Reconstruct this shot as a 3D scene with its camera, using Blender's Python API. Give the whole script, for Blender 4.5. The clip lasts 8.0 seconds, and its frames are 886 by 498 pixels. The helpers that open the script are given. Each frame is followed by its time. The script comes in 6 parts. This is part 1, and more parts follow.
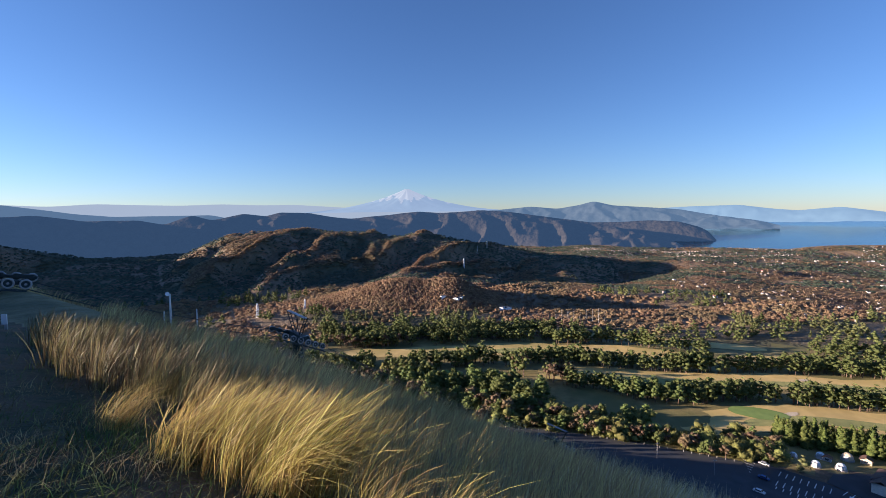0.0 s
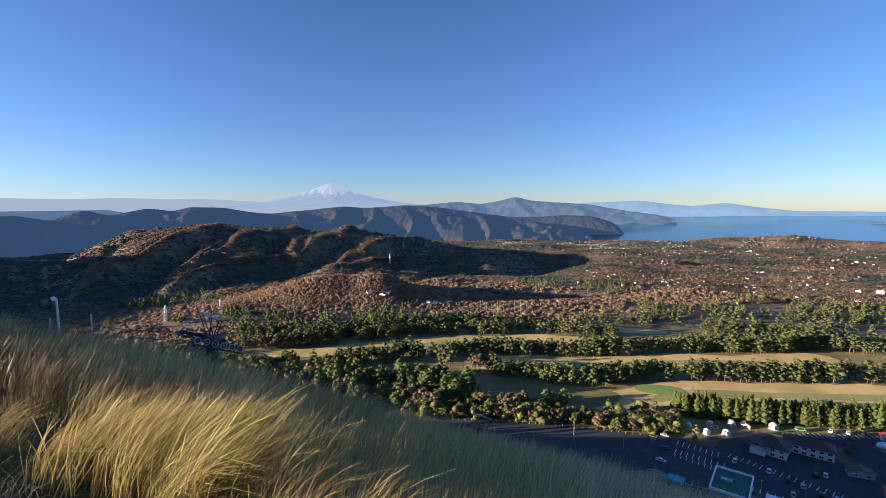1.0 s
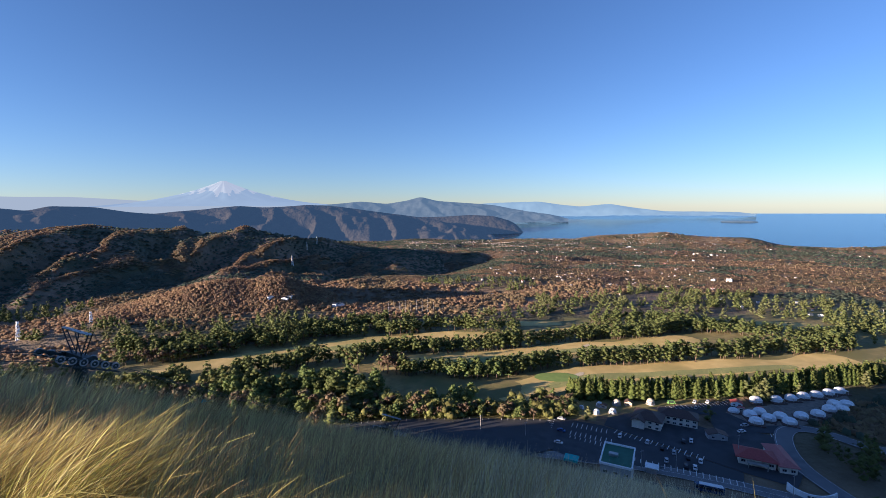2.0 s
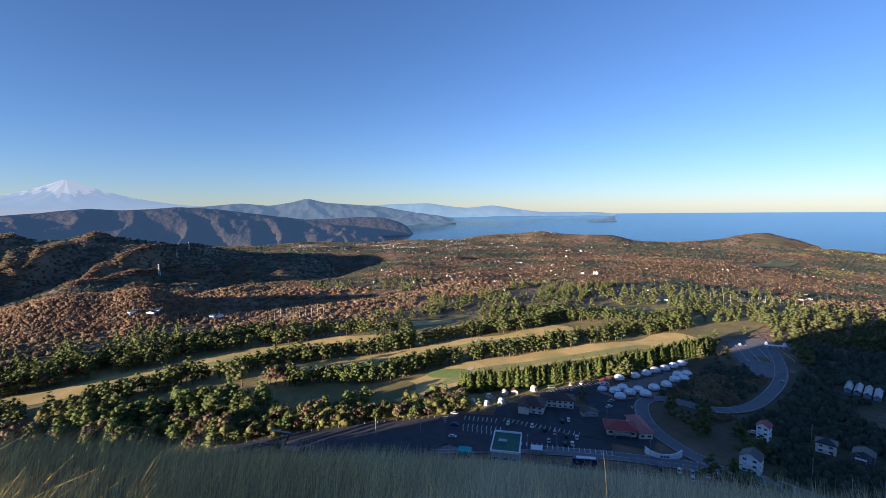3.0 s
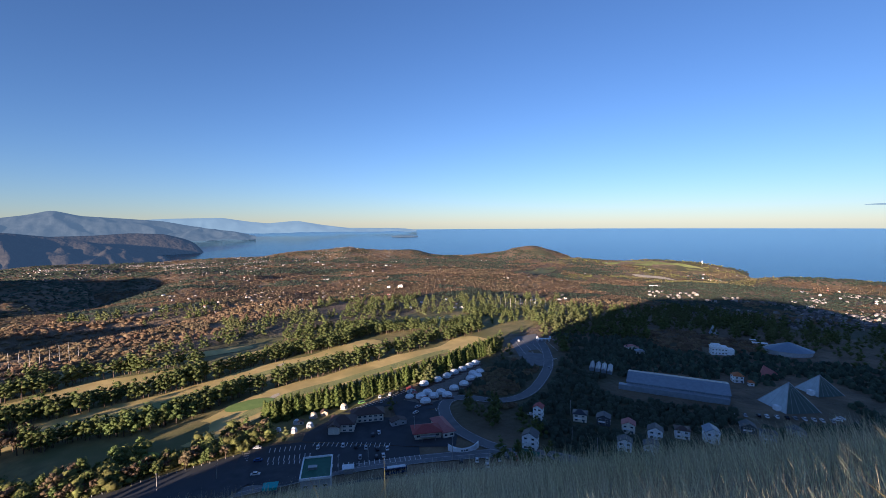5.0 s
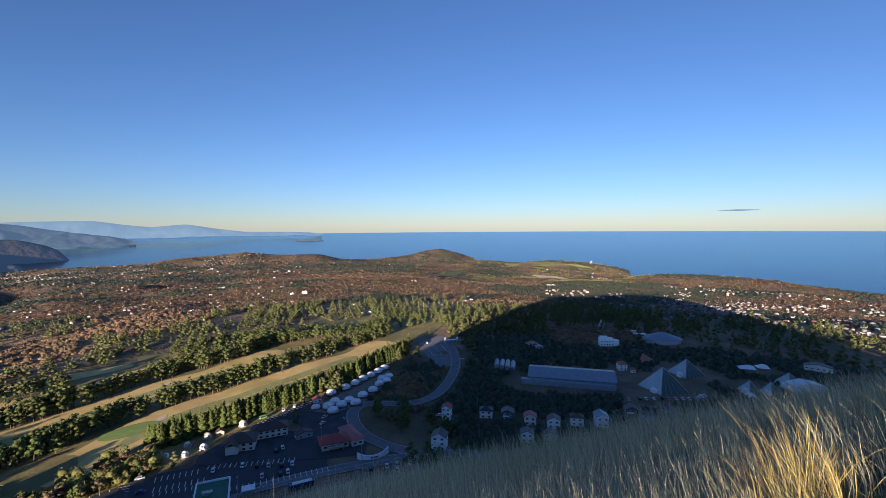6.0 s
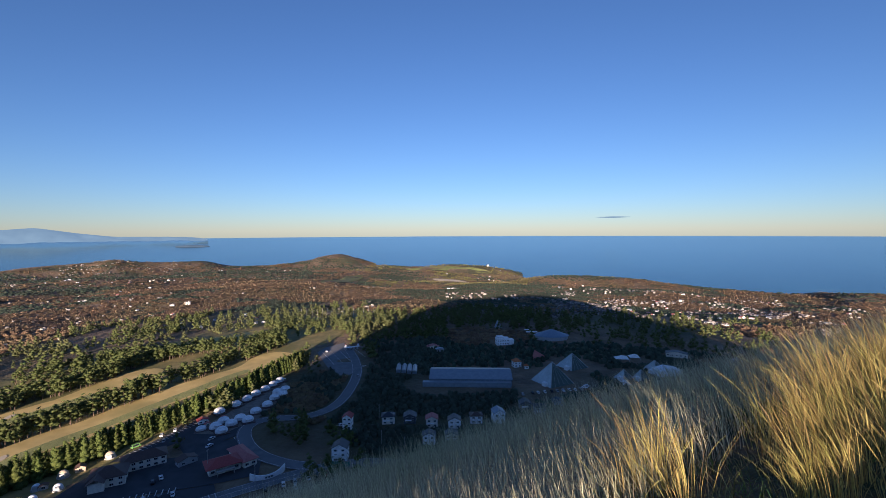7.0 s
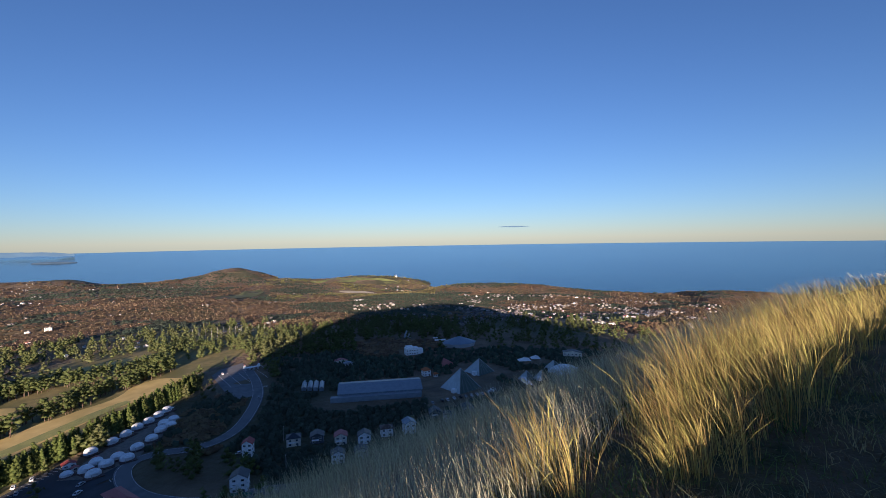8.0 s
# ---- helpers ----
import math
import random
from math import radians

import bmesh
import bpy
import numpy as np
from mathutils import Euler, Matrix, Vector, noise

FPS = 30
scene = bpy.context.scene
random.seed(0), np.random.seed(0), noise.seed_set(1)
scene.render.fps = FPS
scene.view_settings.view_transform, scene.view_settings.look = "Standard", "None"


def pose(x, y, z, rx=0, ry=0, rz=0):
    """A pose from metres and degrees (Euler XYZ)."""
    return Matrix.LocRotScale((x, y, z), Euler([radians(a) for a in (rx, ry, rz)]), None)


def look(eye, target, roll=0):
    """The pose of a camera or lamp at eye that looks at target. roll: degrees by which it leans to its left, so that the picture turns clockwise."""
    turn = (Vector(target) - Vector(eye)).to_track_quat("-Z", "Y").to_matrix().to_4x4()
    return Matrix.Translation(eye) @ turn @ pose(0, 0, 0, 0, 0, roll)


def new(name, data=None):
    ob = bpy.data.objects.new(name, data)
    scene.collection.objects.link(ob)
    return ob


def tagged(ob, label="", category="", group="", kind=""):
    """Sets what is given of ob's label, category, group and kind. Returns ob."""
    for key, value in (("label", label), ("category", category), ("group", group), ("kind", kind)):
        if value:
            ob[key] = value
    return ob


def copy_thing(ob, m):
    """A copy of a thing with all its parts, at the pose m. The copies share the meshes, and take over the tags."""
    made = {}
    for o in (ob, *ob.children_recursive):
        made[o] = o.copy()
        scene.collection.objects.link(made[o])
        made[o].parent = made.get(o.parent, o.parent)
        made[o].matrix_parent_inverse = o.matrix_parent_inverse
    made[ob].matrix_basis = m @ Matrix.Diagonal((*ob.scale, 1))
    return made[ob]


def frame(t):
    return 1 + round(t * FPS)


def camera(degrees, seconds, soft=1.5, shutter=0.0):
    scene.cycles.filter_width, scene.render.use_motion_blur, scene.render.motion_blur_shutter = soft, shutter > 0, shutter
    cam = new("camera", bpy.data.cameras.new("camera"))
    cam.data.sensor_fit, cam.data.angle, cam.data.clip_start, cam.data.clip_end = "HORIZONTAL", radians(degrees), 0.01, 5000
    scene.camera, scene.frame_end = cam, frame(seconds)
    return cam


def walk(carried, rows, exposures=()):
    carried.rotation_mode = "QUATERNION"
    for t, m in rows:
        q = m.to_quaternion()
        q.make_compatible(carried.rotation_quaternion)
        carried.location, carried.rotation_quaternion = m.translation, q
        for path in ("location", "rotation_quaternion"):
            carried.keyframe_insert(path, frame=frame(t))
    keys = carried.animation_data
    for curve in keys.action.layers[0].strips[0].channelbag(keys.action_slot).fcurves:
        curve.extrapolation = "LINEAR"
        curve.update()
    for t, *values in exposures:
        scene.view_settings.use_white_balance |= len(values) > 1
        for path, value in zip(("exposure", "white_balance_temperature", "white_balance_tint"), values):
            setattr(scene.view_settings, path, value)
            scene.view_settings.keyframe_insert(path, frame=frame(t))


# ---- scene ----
cam = camera(88.94, 8.0, soft=0.55)
ARM, EYE = 0.40, 1.55  # the phone is held at arm's length by someone who turns on the spot
TURNS = [  # seconds, heading, pitch, roll (degrees)
    (0.0, 0.06, -4.27, 0.62), (0.5, 4.48, -4.85, 0.43), (1.0, 9.43, -5.00, 0.56), (1.5, 14.84, -5.04, 0.42),
    (3.0, 35.08, -5.05, 0.75), (3.5, 41.32, -4.67, 0.66), (4.0, 47.63, -4.23, 0.64), (4.5, 53.60, -3.62, 0.49),
    (6.0, 71.02, -2.91, 0.43), (6.5, 77.28, -2.52, 0.46), (7.0, 83.54, -2.38, 0.29), (7.5, 89.75, -1.91, 0.36),
    (8.0, 95.24, -1.22, 0.97),
]


def turned(h, pitch, roll):
    a, p = radians(h), radians(pitch)
    eye = Vector((ARM * math.sin(a), ARM * math.cos(a), EYE))
    ahead = Vector((math.sin(a) * math.cos(p), math.cos(a) * math.cos(p), math.sin(p)))
    return look(eye, eye + ahead, ROLL_SIGN * roll)


ROLL_SIGN = -1
walk(cam, [(t, turned(h, p, r)) for t, h, p, r in TURNS], [(0.0, 1.86, 5500, 26), (3.5, 1.78, 5500, 26), (6.5, 1.46, 5500, 26), (8.0, 1.34, 5500, 26)])

# ---- sky and sun ----
SUN_HEADING, SUN_HEIGHT = 270.5, 8.3
world = bpy.data.worlds.new("world")
scene.world = world
world.use_nodes = True
wn = world.node_tree.nodes
sky = wn.new("ShaderNodeTexSky")
sky.sky_type = "NISHITA"
sky.sun_disc = False
sky.sun_elevation = radians(SUN_HEIGHT)
sky.sun_rotation = radians(SUN_HEADING)
sky.altitude = 1200
sky.air_density, sky.dust_density, sky.ozone_density = 1.0, 0.15, 3.1
wn["Background"].inputs[1].default_value = 0.049
world.node_tree.links.new(sky.outputs[0], wn["Background"].inputs[0])
sun = new("sun", bpy.data.lights.new("sun", "SUN"))
sun.data.energy, sun.data.angle, sun.data.color = 5.0, radians(0.5), (1.0, 0.77, 0.47)
sun_at = Vector((math.sin(radians(SUN_HEADING)), math.cos(radians(SUN_HEADING)), math.tan(radians(SUN_HEIGHT))))
sun.matrix_world = look(sun_at * 100, (0, 0, 0))

# ---- materials ----
def material(name, low, high, size=1.0, rough=0.85, bump=0.0, bump_size=None, mid=None, big=None, big_size=None, metal=0.0,
             by_object=0.0, by_island=0.0, spec=0.3, through_light=0.0):
    """Colour between low and high by fine noise, tinted towards big by wide noise, varied by object or island."""
    m = bpy.data.materials.new(name)
    m.use_nodes = True
    nt = m.node_tree
    bsdf = nt.nodes["Principled BSDF"]
    bsdf.inputs["Roughness"].default_value = rough
    bsdf.inputs["Metallic"].default_value = metal
    bsdf.inputs["Specular IOR Level"].default_value = spec
    geo = nt.nodes.new("ShaderNodeNewGeometry")
    fine = nt.nodes.new("ShaderNodeTexNoise")
    fine.inputs["Scale"].default_value = 1.0 / size
    fine.inputs["Detail"].default_value = 4
    nt.links.new(geo.outputs["Position"], fine.inputs["Vector"])
    ramp = nt.nodes.new("ShaderNodeValToRGB")
    ramp.color_ramp.elements[0].position, ramp.color_ramp.elements[0].color = 0.33, (*low, 1)
    ramp.color_ramp.elements[1].position, ramp.color_ramp.elements[1].color = 0.67, (*high, 1)
    if mid:
        e = ramp.color_ramp.elements.new(0.5)
        e.color = (*mid, 1)
    nt.links.new(fine.outputs["Fac"], ramp.inputs["Fac"])
    colour = ramp.outputs["Color"]
    if big:
        wide = nt.nodes.new("ShaderNodeTexNoise")
        wide.inputs["Scale"].default_value = 1.0 / (big_size or size * 12)
        wide.inputs["Detail"].default_value = 3
        nt.links.new(geo.outputs["Position"], wide.inputs["Vector"])
        wr = nt.nodes.new("ShaderNodeValToRGB")
        wr.color_ramp.elements[0].position, wr.color_ramp.elements[1].position = 0.45, 0.62
        nt.links.new(wide.outputs["Fac"], wr.inputs["Fac"])
        mix = nt.nodes.new("ShaderNodeMix")
        mix.data_type = "RGBA"
        nt.links.new(wr.outputs["Color"], mix.inputs["Factor"])
        nt.links.new(colour, mix.inputs["A"])
        mix.inputs["B"].default_value = (*big, 1)
        colour = mix.outputs["Result"]
    if by_object or by_island:
        hsv = nt.nodes.new("ShaderNodeHueSaturation")
        if by_object:
            src, amount = nt.nodes.new("ShaderNodeObjectInfo").outputs["Random"], by_object
        else:
            src, amount = geo.outputs["Random Per Island"], by_island
        rng = nt.nodes.new("ShaderNodeMapRange")
        rng.inputs["To Min"].default_value, rng.inputs["To Max"].default_value = 1 - amount, 1 + amount
        nt.links.new(src, rng.inputs["Value"])
        nt.links.new(rng.outputs["Result"], hsv.inputs["Value"])
        hue = nt.nodes.new("ShaderNodeMapRange")
        hue.inputs["To Min"].default_value, hue.inputs["To Max"].default_value = 0.5 - amount * 0.06, 0.5 + amount * 0.06
        nt.links.new(src, hue.inputs["Value"])
        nt.links.new(hue.outputs["Result"], hsv.inputs["Hue"])
        nt.links.new(colour, hsv.inputs["Color"])
        colour = hsv.outputs["Color"]
    nt.links.new(colour, bsdf.inputs["Base Color"])
    if bump:
        bn = nt.nodes.new("ShaderNodeTexNoise")
        bn.inputs["Scale"].default_value = 1.0 / (bump_size or size)
        bn.inputs["Detail"].default_value = 5
        nt.links.new(geo.outputs["Position"], bn.inputs["Vector"])
        b = nt.nodes.new("ShaderNodeBump")
        b.inputs["Strength"].default_value = 0.7
        b.inputs["Distance"].default_value = bump
        nt.links.new(bn.outputs["Fac"], b.inputs["Height"])
        nt.links.new(b.outputs["Normal"], bsdf.inputs["Normal"])
    if through_light:
        tr = nt.nodes.new("ShaderNodeBsdfTranslucent")
        nt.links.new(colour, tr.inputs["Color"])
        mx = nt.nodes.new("ShaderNodeMixShader")
        mx.inputs["Fac"].default_value = through_light
        out = nt.nodes["Material Output"]
        nt.links.new(bsdf.outputs["BSDF"], mx.inputs[1])
        nt.links.new(tr.outputs["BSDF"], mx.inputs[2])
        nt.links.new(mx.outputs["Shader"], out.inputs["Surface"])
    return m


def distance(name, colour, haze_glow, strength, size=150, relief=0.0):
    """Far country: its own colour, and the haze of kilometres of air as emission."""
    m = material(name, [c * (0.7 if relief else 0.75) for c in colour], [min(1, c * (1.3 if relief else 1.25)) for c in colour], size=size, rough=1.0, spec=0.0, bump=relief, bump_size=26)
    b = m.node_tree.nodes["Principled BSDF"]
    b.inputs["Emission Color"].default_value = (*haze_glow, 1)
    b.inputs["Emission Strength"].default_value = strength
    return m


M = {}
M["valley"] = material("valley_floor", (0.155, 0.112, 0.072), (0.25, 0.18, 0.115), size=14, big=(0.085, 0.085, 0.045), big_size=140, bump=3.0, bump_size=4)
M["slope"] = material("dry_grass_ground", (0.19, 0.17, 0.11), (0.32, 0.285, 0.185), size=0.9, big=(0.10, 0.10, 0.05), big_size=14, bump=0.25, bump_size=0.35)
M["sea"] = material("sea_water", (0.010, 0.066, 0.088), (0.016, 0.086, 0.108), size=200, rough=0.16, bump=0.22, bump_size=9, big=(0.020, 0.10, 0.122), big_size=600, spec=0.5)
M["pine"] = material("pine_needles", (0.06, 0.095, 0.03), (0.165, 0.20, 0.057), size=0.8, by_object=0.25, through_light=0.35)
M["cedar"] = material("cedar_needles", (0.05, 0.078, 0.018), (0.132, 0.16, 0.036), size=0.7, by_object=0.15, through_light=0.3)
M["twigs"] = material("bare_twigs", (0.10, 0.076, 0.045), (0.21, 0.155, 0.088), size=1.2, by_object=0.3, through_light=0.25)
M["bark"] = material("bark", (0.06, 0.04, 0.03), (0.16, 0.11, 0.08), size=0.3, bump=0.03)
M["brown_wood"] = material("brown_woods", (0.20, 0.132, 0.08), (0.33, 0.22, 0.132), size=14, by_island=0.26, big=(0.24, 0.18, 0.10), big_size=130, through_light=0.45)
# some extra blue in the evergreens' base colour stands in for haze
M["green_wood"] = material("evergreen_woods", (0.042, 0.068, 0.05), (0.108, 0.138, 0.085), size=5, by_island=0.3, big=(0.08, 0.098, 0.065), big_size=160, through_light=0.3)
M["olive_wood"] = material("olive_scrub", (0.15, 0.15, 0.05), (0.27, 0.26, 0.09), size=9, by_island=0.2, big=(0.24, 0.19, 0.09), big_size=110, through_light=0.3)
M["blade"] = material("dry_grass_blades", (0.32, 0.235, 0.072), (0.66, 0.51, 0.19), size=0.5, by_island=0.45, big=(0.36, 0.31, 0.085), big_size=0.5, through_light=0.35, rough=0.55, spec=0.25)
M["blade_far"] = material("slope_grass_blades", (0.44, 0.39, 0.26), (0.76, 0.68, 0.47), size=1.2, by_island=0.4, big=(0.44, 0.42, 0.26), big_size=5, through_light=0.25)
M["wood_pine"] = material("wood_pine_needles", (0.064, 0.092, 0.03), (0.172, 0.19, 0.06), size=3, by_island=0.2, big=(0.14, 0.15, 0.06), big_size=60, through_light=0.35)
# darker copy of the silver grass, with the back clump's shade in its colour
M["blade_shaded"] = material("shaded_grass_blades", (0.10, 0.078, 0.042), (0.30, 0.24, 0.125), size=0.5, by_island=0.55, big=(0.17, 0.16, 0.065), big_size=0.8, through_light=0.3, rough=0.6)
M["slope_green"] = material("greener_slope_ground", (0.13, 0.13, 0.062), (0.23, 0.215, 0.11), size=0.9, big=(0.14, 0.145, 0.065), big_size=14, bump=0.25, bump_size=0.35)
M["blade_green"] = material("greener_slope_blades", (0.36, 0.285, 0.13), (0.66, 0.53, 0.27), size=1.2, by_island=0.5, big=(0.33, 0.28, 0.125), big_size=5, through_light=0.25)
M["turf"] = material("trodden_grass", (0.02, 0.034, 0.013), (0.072, 0.072, 0.034), size=0.12, big=(0.10, 0.078, 0.046), big_size=0.9, bump=0.06, bump_size=0.05)
M["fairway"] = material("dormant_turf", (0.54, 0.40, 0.15), (0.68, 0.515, 0.205), size=9, big=(0.42, 0.34, 0.12), big_size=45, bump=0.12, bump_size=1.5)
M["green"] = material("putting_green", (0.17, 0.26, 0.07), (0.22, 0.31, 0.085), size=5)
M["asphalt"] = material("asphalt", (0.046, 0.051, 0.060), (0.072, 0.077, 0.087), size=6, big=(0.058, 0.062, 0.07), big_size=30)
# the far materials glow faintly: air haze put in as bluish emission
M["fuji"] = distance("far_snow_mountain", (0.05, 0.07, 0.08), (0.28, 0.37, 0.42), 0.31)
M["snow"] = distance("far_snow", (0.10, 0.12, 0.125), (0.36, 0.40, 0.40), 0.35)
M["ridge"] = distance("haze_glow_ridge", (0.034, 0.03, 0.024), (0.07, 0.14, 0.23), 0.13, 30, 14)
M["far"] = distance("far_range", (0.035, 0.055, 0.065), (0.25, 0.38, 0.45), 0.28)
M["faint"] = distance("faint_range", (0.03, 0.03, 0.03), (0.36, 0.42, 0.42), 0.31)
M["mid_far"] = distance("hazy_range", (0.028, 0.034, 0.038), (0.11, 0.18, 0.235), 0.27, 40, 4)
M["mown"] = material("mown_turf", (0.26, 0.28, 0.10), (0.34, 0.33, 0.12), size=5, bump=0.4, bump_size=0.5)
M["rough"] = material("rough_turf", (0.20, 0.165, 0.07), (0.33, 0.27, 0.11), size=6, big=(0.17, 0.16, 0.06), big_size=35, bump=0.25, bump_size=1.2)
M["olive_field"] = material("ridge_grass", (0.12, 0.15, 0.05), (0.20, 0.22, 0.08), size=20, big=(0.17, 0.16, 0.07), big_size=60)
M["sand"] = material("bunker_sand", (0.55, 0.46, 0.32), (0.68, 0.58, 0.42), size=1)
M["gravel"] = material("gravel", (0.18, 0.155, 0.13), (0.27, 0.235, 0.2), size=2)
M["road"] = material("road_asphalt", (0.15, 0.153, 0.162), (0.21, 0.21, 0.218), size=5, big=(0.18, 0.18, 0.187), big_size=30)
M["paint"] = material("road_paint", (0.62, 0.62, 0.6), (0.8, 0.8, 0.78), size=1.5)
M["bush"] = material("shrub_leaves", (0.085, 0.10, 0.028), (0.22, 0.22, 0.062), size=0.9, by_object=0.35, through_light=0.3)
M["turf_blade"] = material("path_grass_blades", (0.045, 0.095, 0.026), (0.16, 0.20, 0.06), size=0.3, by_island=0.6, big=(0.30, 0.24, 0.13), big_size=0.5, through_light=0.25)
def plain(name, colour, rough=0.6, **more):
    return material(name, [c * 0.88 for c in colour], [min(1.0, c * 1.08) for c in colour], size=more.pop("size", 1.2), rough=rough, **more)


M["wall_white"] = plain("white_render", (0.88, 0.90, 0.92), 0.6)
M["wall_cream"] = plain("cream_render", (0.76, 0.71, 0.62), 0.75)
M["wall_grey"] = plain("grey_render", (0.42, 0.43, 0.45), 0.75)
M["wall_dark"] = plain("dark_cladding", (0.10, 0.11, 0.13), 0.7)
M["roof_red"] = plain("red_roof_tiles", (0.38, 0.085, 0.08), 0.65, size=0.6)
M["roof_pink"] = plain("faded_red_roof", (0.46, 0.17, 0.16), 0.7, size=0.6)
M["roof_orange"] = plain("terracotta_roof", (0.48, 0.17, 0.07), 0.7, size=0.6)
M["roof_slate"] = plain("dark_slate_roof", (0.05, 0.055, 0.07), 0.5, size=0.6)
M["roof_blue"] = plain("blue_grey_metal_roof", (0.22, 0.28, 0.36), 0.4, size=0.8)
M["roof_brown"] = plain("brown_roof_tiles", (0.11, 0.07, 0.06), 0.6, size=0.6)
M["roof_green"] = plain("green_flat_roof", (0.05, 0.16, 0.11), 0.7, size=2.0)
M["teal"] = plain("teal_canopy", (0.02, 0.42, 0.42), 0.5)
M["glass"] = plain("window_glass", (0.03, 0.035, 0.045), 0.08, spec=0.6)
M["frame_white"] = plain("white_frame", (0.7, 0.7, 0.7), 0.5)
M["canvas"] = plain("white_canvas", (0.86, 0.87, 0.89), 0.7)
M["canvas_tan"] = plain("tan_canvas", (0.62, 0.50, 0.36), 0.75)
M["shed_roof"] = plain("translucent_shed_roof", (0.24, 0.28, 0.33), 0.35, size=2.5)
M["pyramid_glass"] = plain("greenhouse_glass", (0.085, 0.115, 0.10), 0.4, size=3.0, spec=0.3)
# greenhouse glass with the reflected sky put into a pale base colour
M["pyramid_lit"] = plain("sky_reflection_glass", (0.50, 0.56, 0.57), 0.2, size=3.0, spec=0.6)
M["steel"] = plain("galvanised_steel", (0.40, 0.42, 0.44), 0.4, metal=0.6)
M["dark_steel"] = plain("dark_green_steel", (0.03, 0.045, 0.05), 0.5)
M["pulley"] = plain("worn_grey_pulley", (0.36, 0.37, 0.38), 0.5)
M["rubber"] = plain("black_rubber", (0.02, 0.02, 0.02), 0.8)
M["concrete"] = plain("concrete", (0.36, 0.35, 0.33), 0.85)
for name, c in (("white", (0.78, 0.78, 0.79)), ("silver", (0.45, 0.46, 0.48)), ("black", (0.02, 0.02, 0.025)), ("blue", (0.04, 0.10, 0.28)), ("red", (0.40, 0.03, 0.03)), ("green", (0.20, 0.42, 0.12)), ("navy", (0.02, 0.05, 0.14))):
    M["car_" + name] = plain("car_paint_" + name, c, 0.25, spec=0.6)
# walls darker than their paint: the trees' shade is in the colour
M["town_wall"] = material("town_walls", (0.18, 0.165, 0.145), (0.38, 0.36, 0.33), size=25, by_island=0.45)
M["town_roof"] = material("town_roofs", (0.09, 0.085, 0.09), (0.26, 0.22, 0.22), size=25, by_island=0.5)

# ---- helpers for meshes ----
def part(name, bm, mat, parent=None, label="", smooth=False):
    """Links a bmesh or a mesh as one object, under parent where given."""
    if isinstance(bm, bmesh.types.BMesh):
        me = bpy.data.meshes.new(name)
        bm.to_mesh(me)
        bm.free()
    else:
        me = bm
    if smooth:
        me.polygons.foreach_set("use_smooth", [True] * len(me.polygons))
    if mat and not me.materials:
        me.materials.append(mat)
    ob = new(name, me)
    if parent:
        ob.parent = parent
    if label:
        ob["label"] = label
    return ob


def mesh_of(name, verts, faces, smooth=False):
    """A mesh from numpy arrays: verts n x 3, faces m x 3 or m x 4."""
    verts, faces = np.asarray(verts, np.float32), np.asarray(faces, np.int32)
    me = bpy.data.meshes.new(name)
    me.vertices.add(len(verts))
    me.vertices.foreach_set("co", verts.ravel())
    k = faces.shape[1]
    me.loops.add(faces.size)
    me.loops.foreach_set("vertex_index", faces.ravel())
    me.polygons.add(len(faces))
    me.polygons.foreach_set("loop_start", np.arange(0, faces.size, k, dtype=np.int32))
    if smooth:
        me.polygons.foreach_set("use_smooth", np.ones(len(faces), bool))
    me.update(calc_edges=True)
    me.validate()
    return me


def grid_faces(rows, cols, closed=False):
    i = np.arange((rows - 1) * cols).reshape(rows - 1, cols)
    j = np.roll(i, -1, axis=1)
    if not closed:
        i, j = i[:, :-1], j[:, :-1]
    return np.stack([i, j, j + cols, i + cols], -1).reshape(-1, 4)


def lumps(x, y, size, seed=0, octaves=3):
    """Smooth noise between -1 and 1 over the plan, vectorised."""
    total, amp, norm = 0.0, 1.0, 0.0
    for o in range(octaves):
        u, v = np.asarray(x, float) / size + 31.7 * (seed + o), np.asarray(y, float) / size - 17.3 * (seed + o)
        iu, iv = np.floor(u), np.floor(v)
        fu, fv = u - iu, v - iv
        fu, fv = fu * fu * (3 - 2 * fu), fv * fv * (3 - 2 * fv)

        def h(a, b):
            s = np.sin(a * 127.1 + b * 311.7 + seed * 74.7) * 43758.5453
            return (s - np.floor(s)) * 2 - 1

        n = (h(iu, iv) * (1 - fu) + h(iu + 1, iv) * fu) * (1 - fv) + (h(iu, iv + 1) * (1 - fu) + h(iu + 1, iv + 1) * fu) * fv
        total, norm = total + amp * n, norm + amp
        amp, size = amp * 0.5, size * 0.5
    return total / norm


def ease(a, b, x):
    s = np.clip((x - a) / (b - a), 0, 1)
    return s * s * (3 - 2 * s)


def inside(x, y, poly):
    x, y = np.asarray(x, float), np.asarray(y, float)
    hit = np.zeros(x.shape, bool)
    for (ax, ay), (bx, by) in zip(poly, poly[1:] + poly[:1]):
        cross = (ay > y) != (by > y)
        with np.errstate(divide="ignore", invalid="ignore"):
            hit ^= cross & (x < (bx - ax) * (y - ay) / (by - ay + 1e-12) + ax)
    return hit


def polar(heading, r):
    return r * math.sin(radians(heading)), r * math.cos(radians(heading))


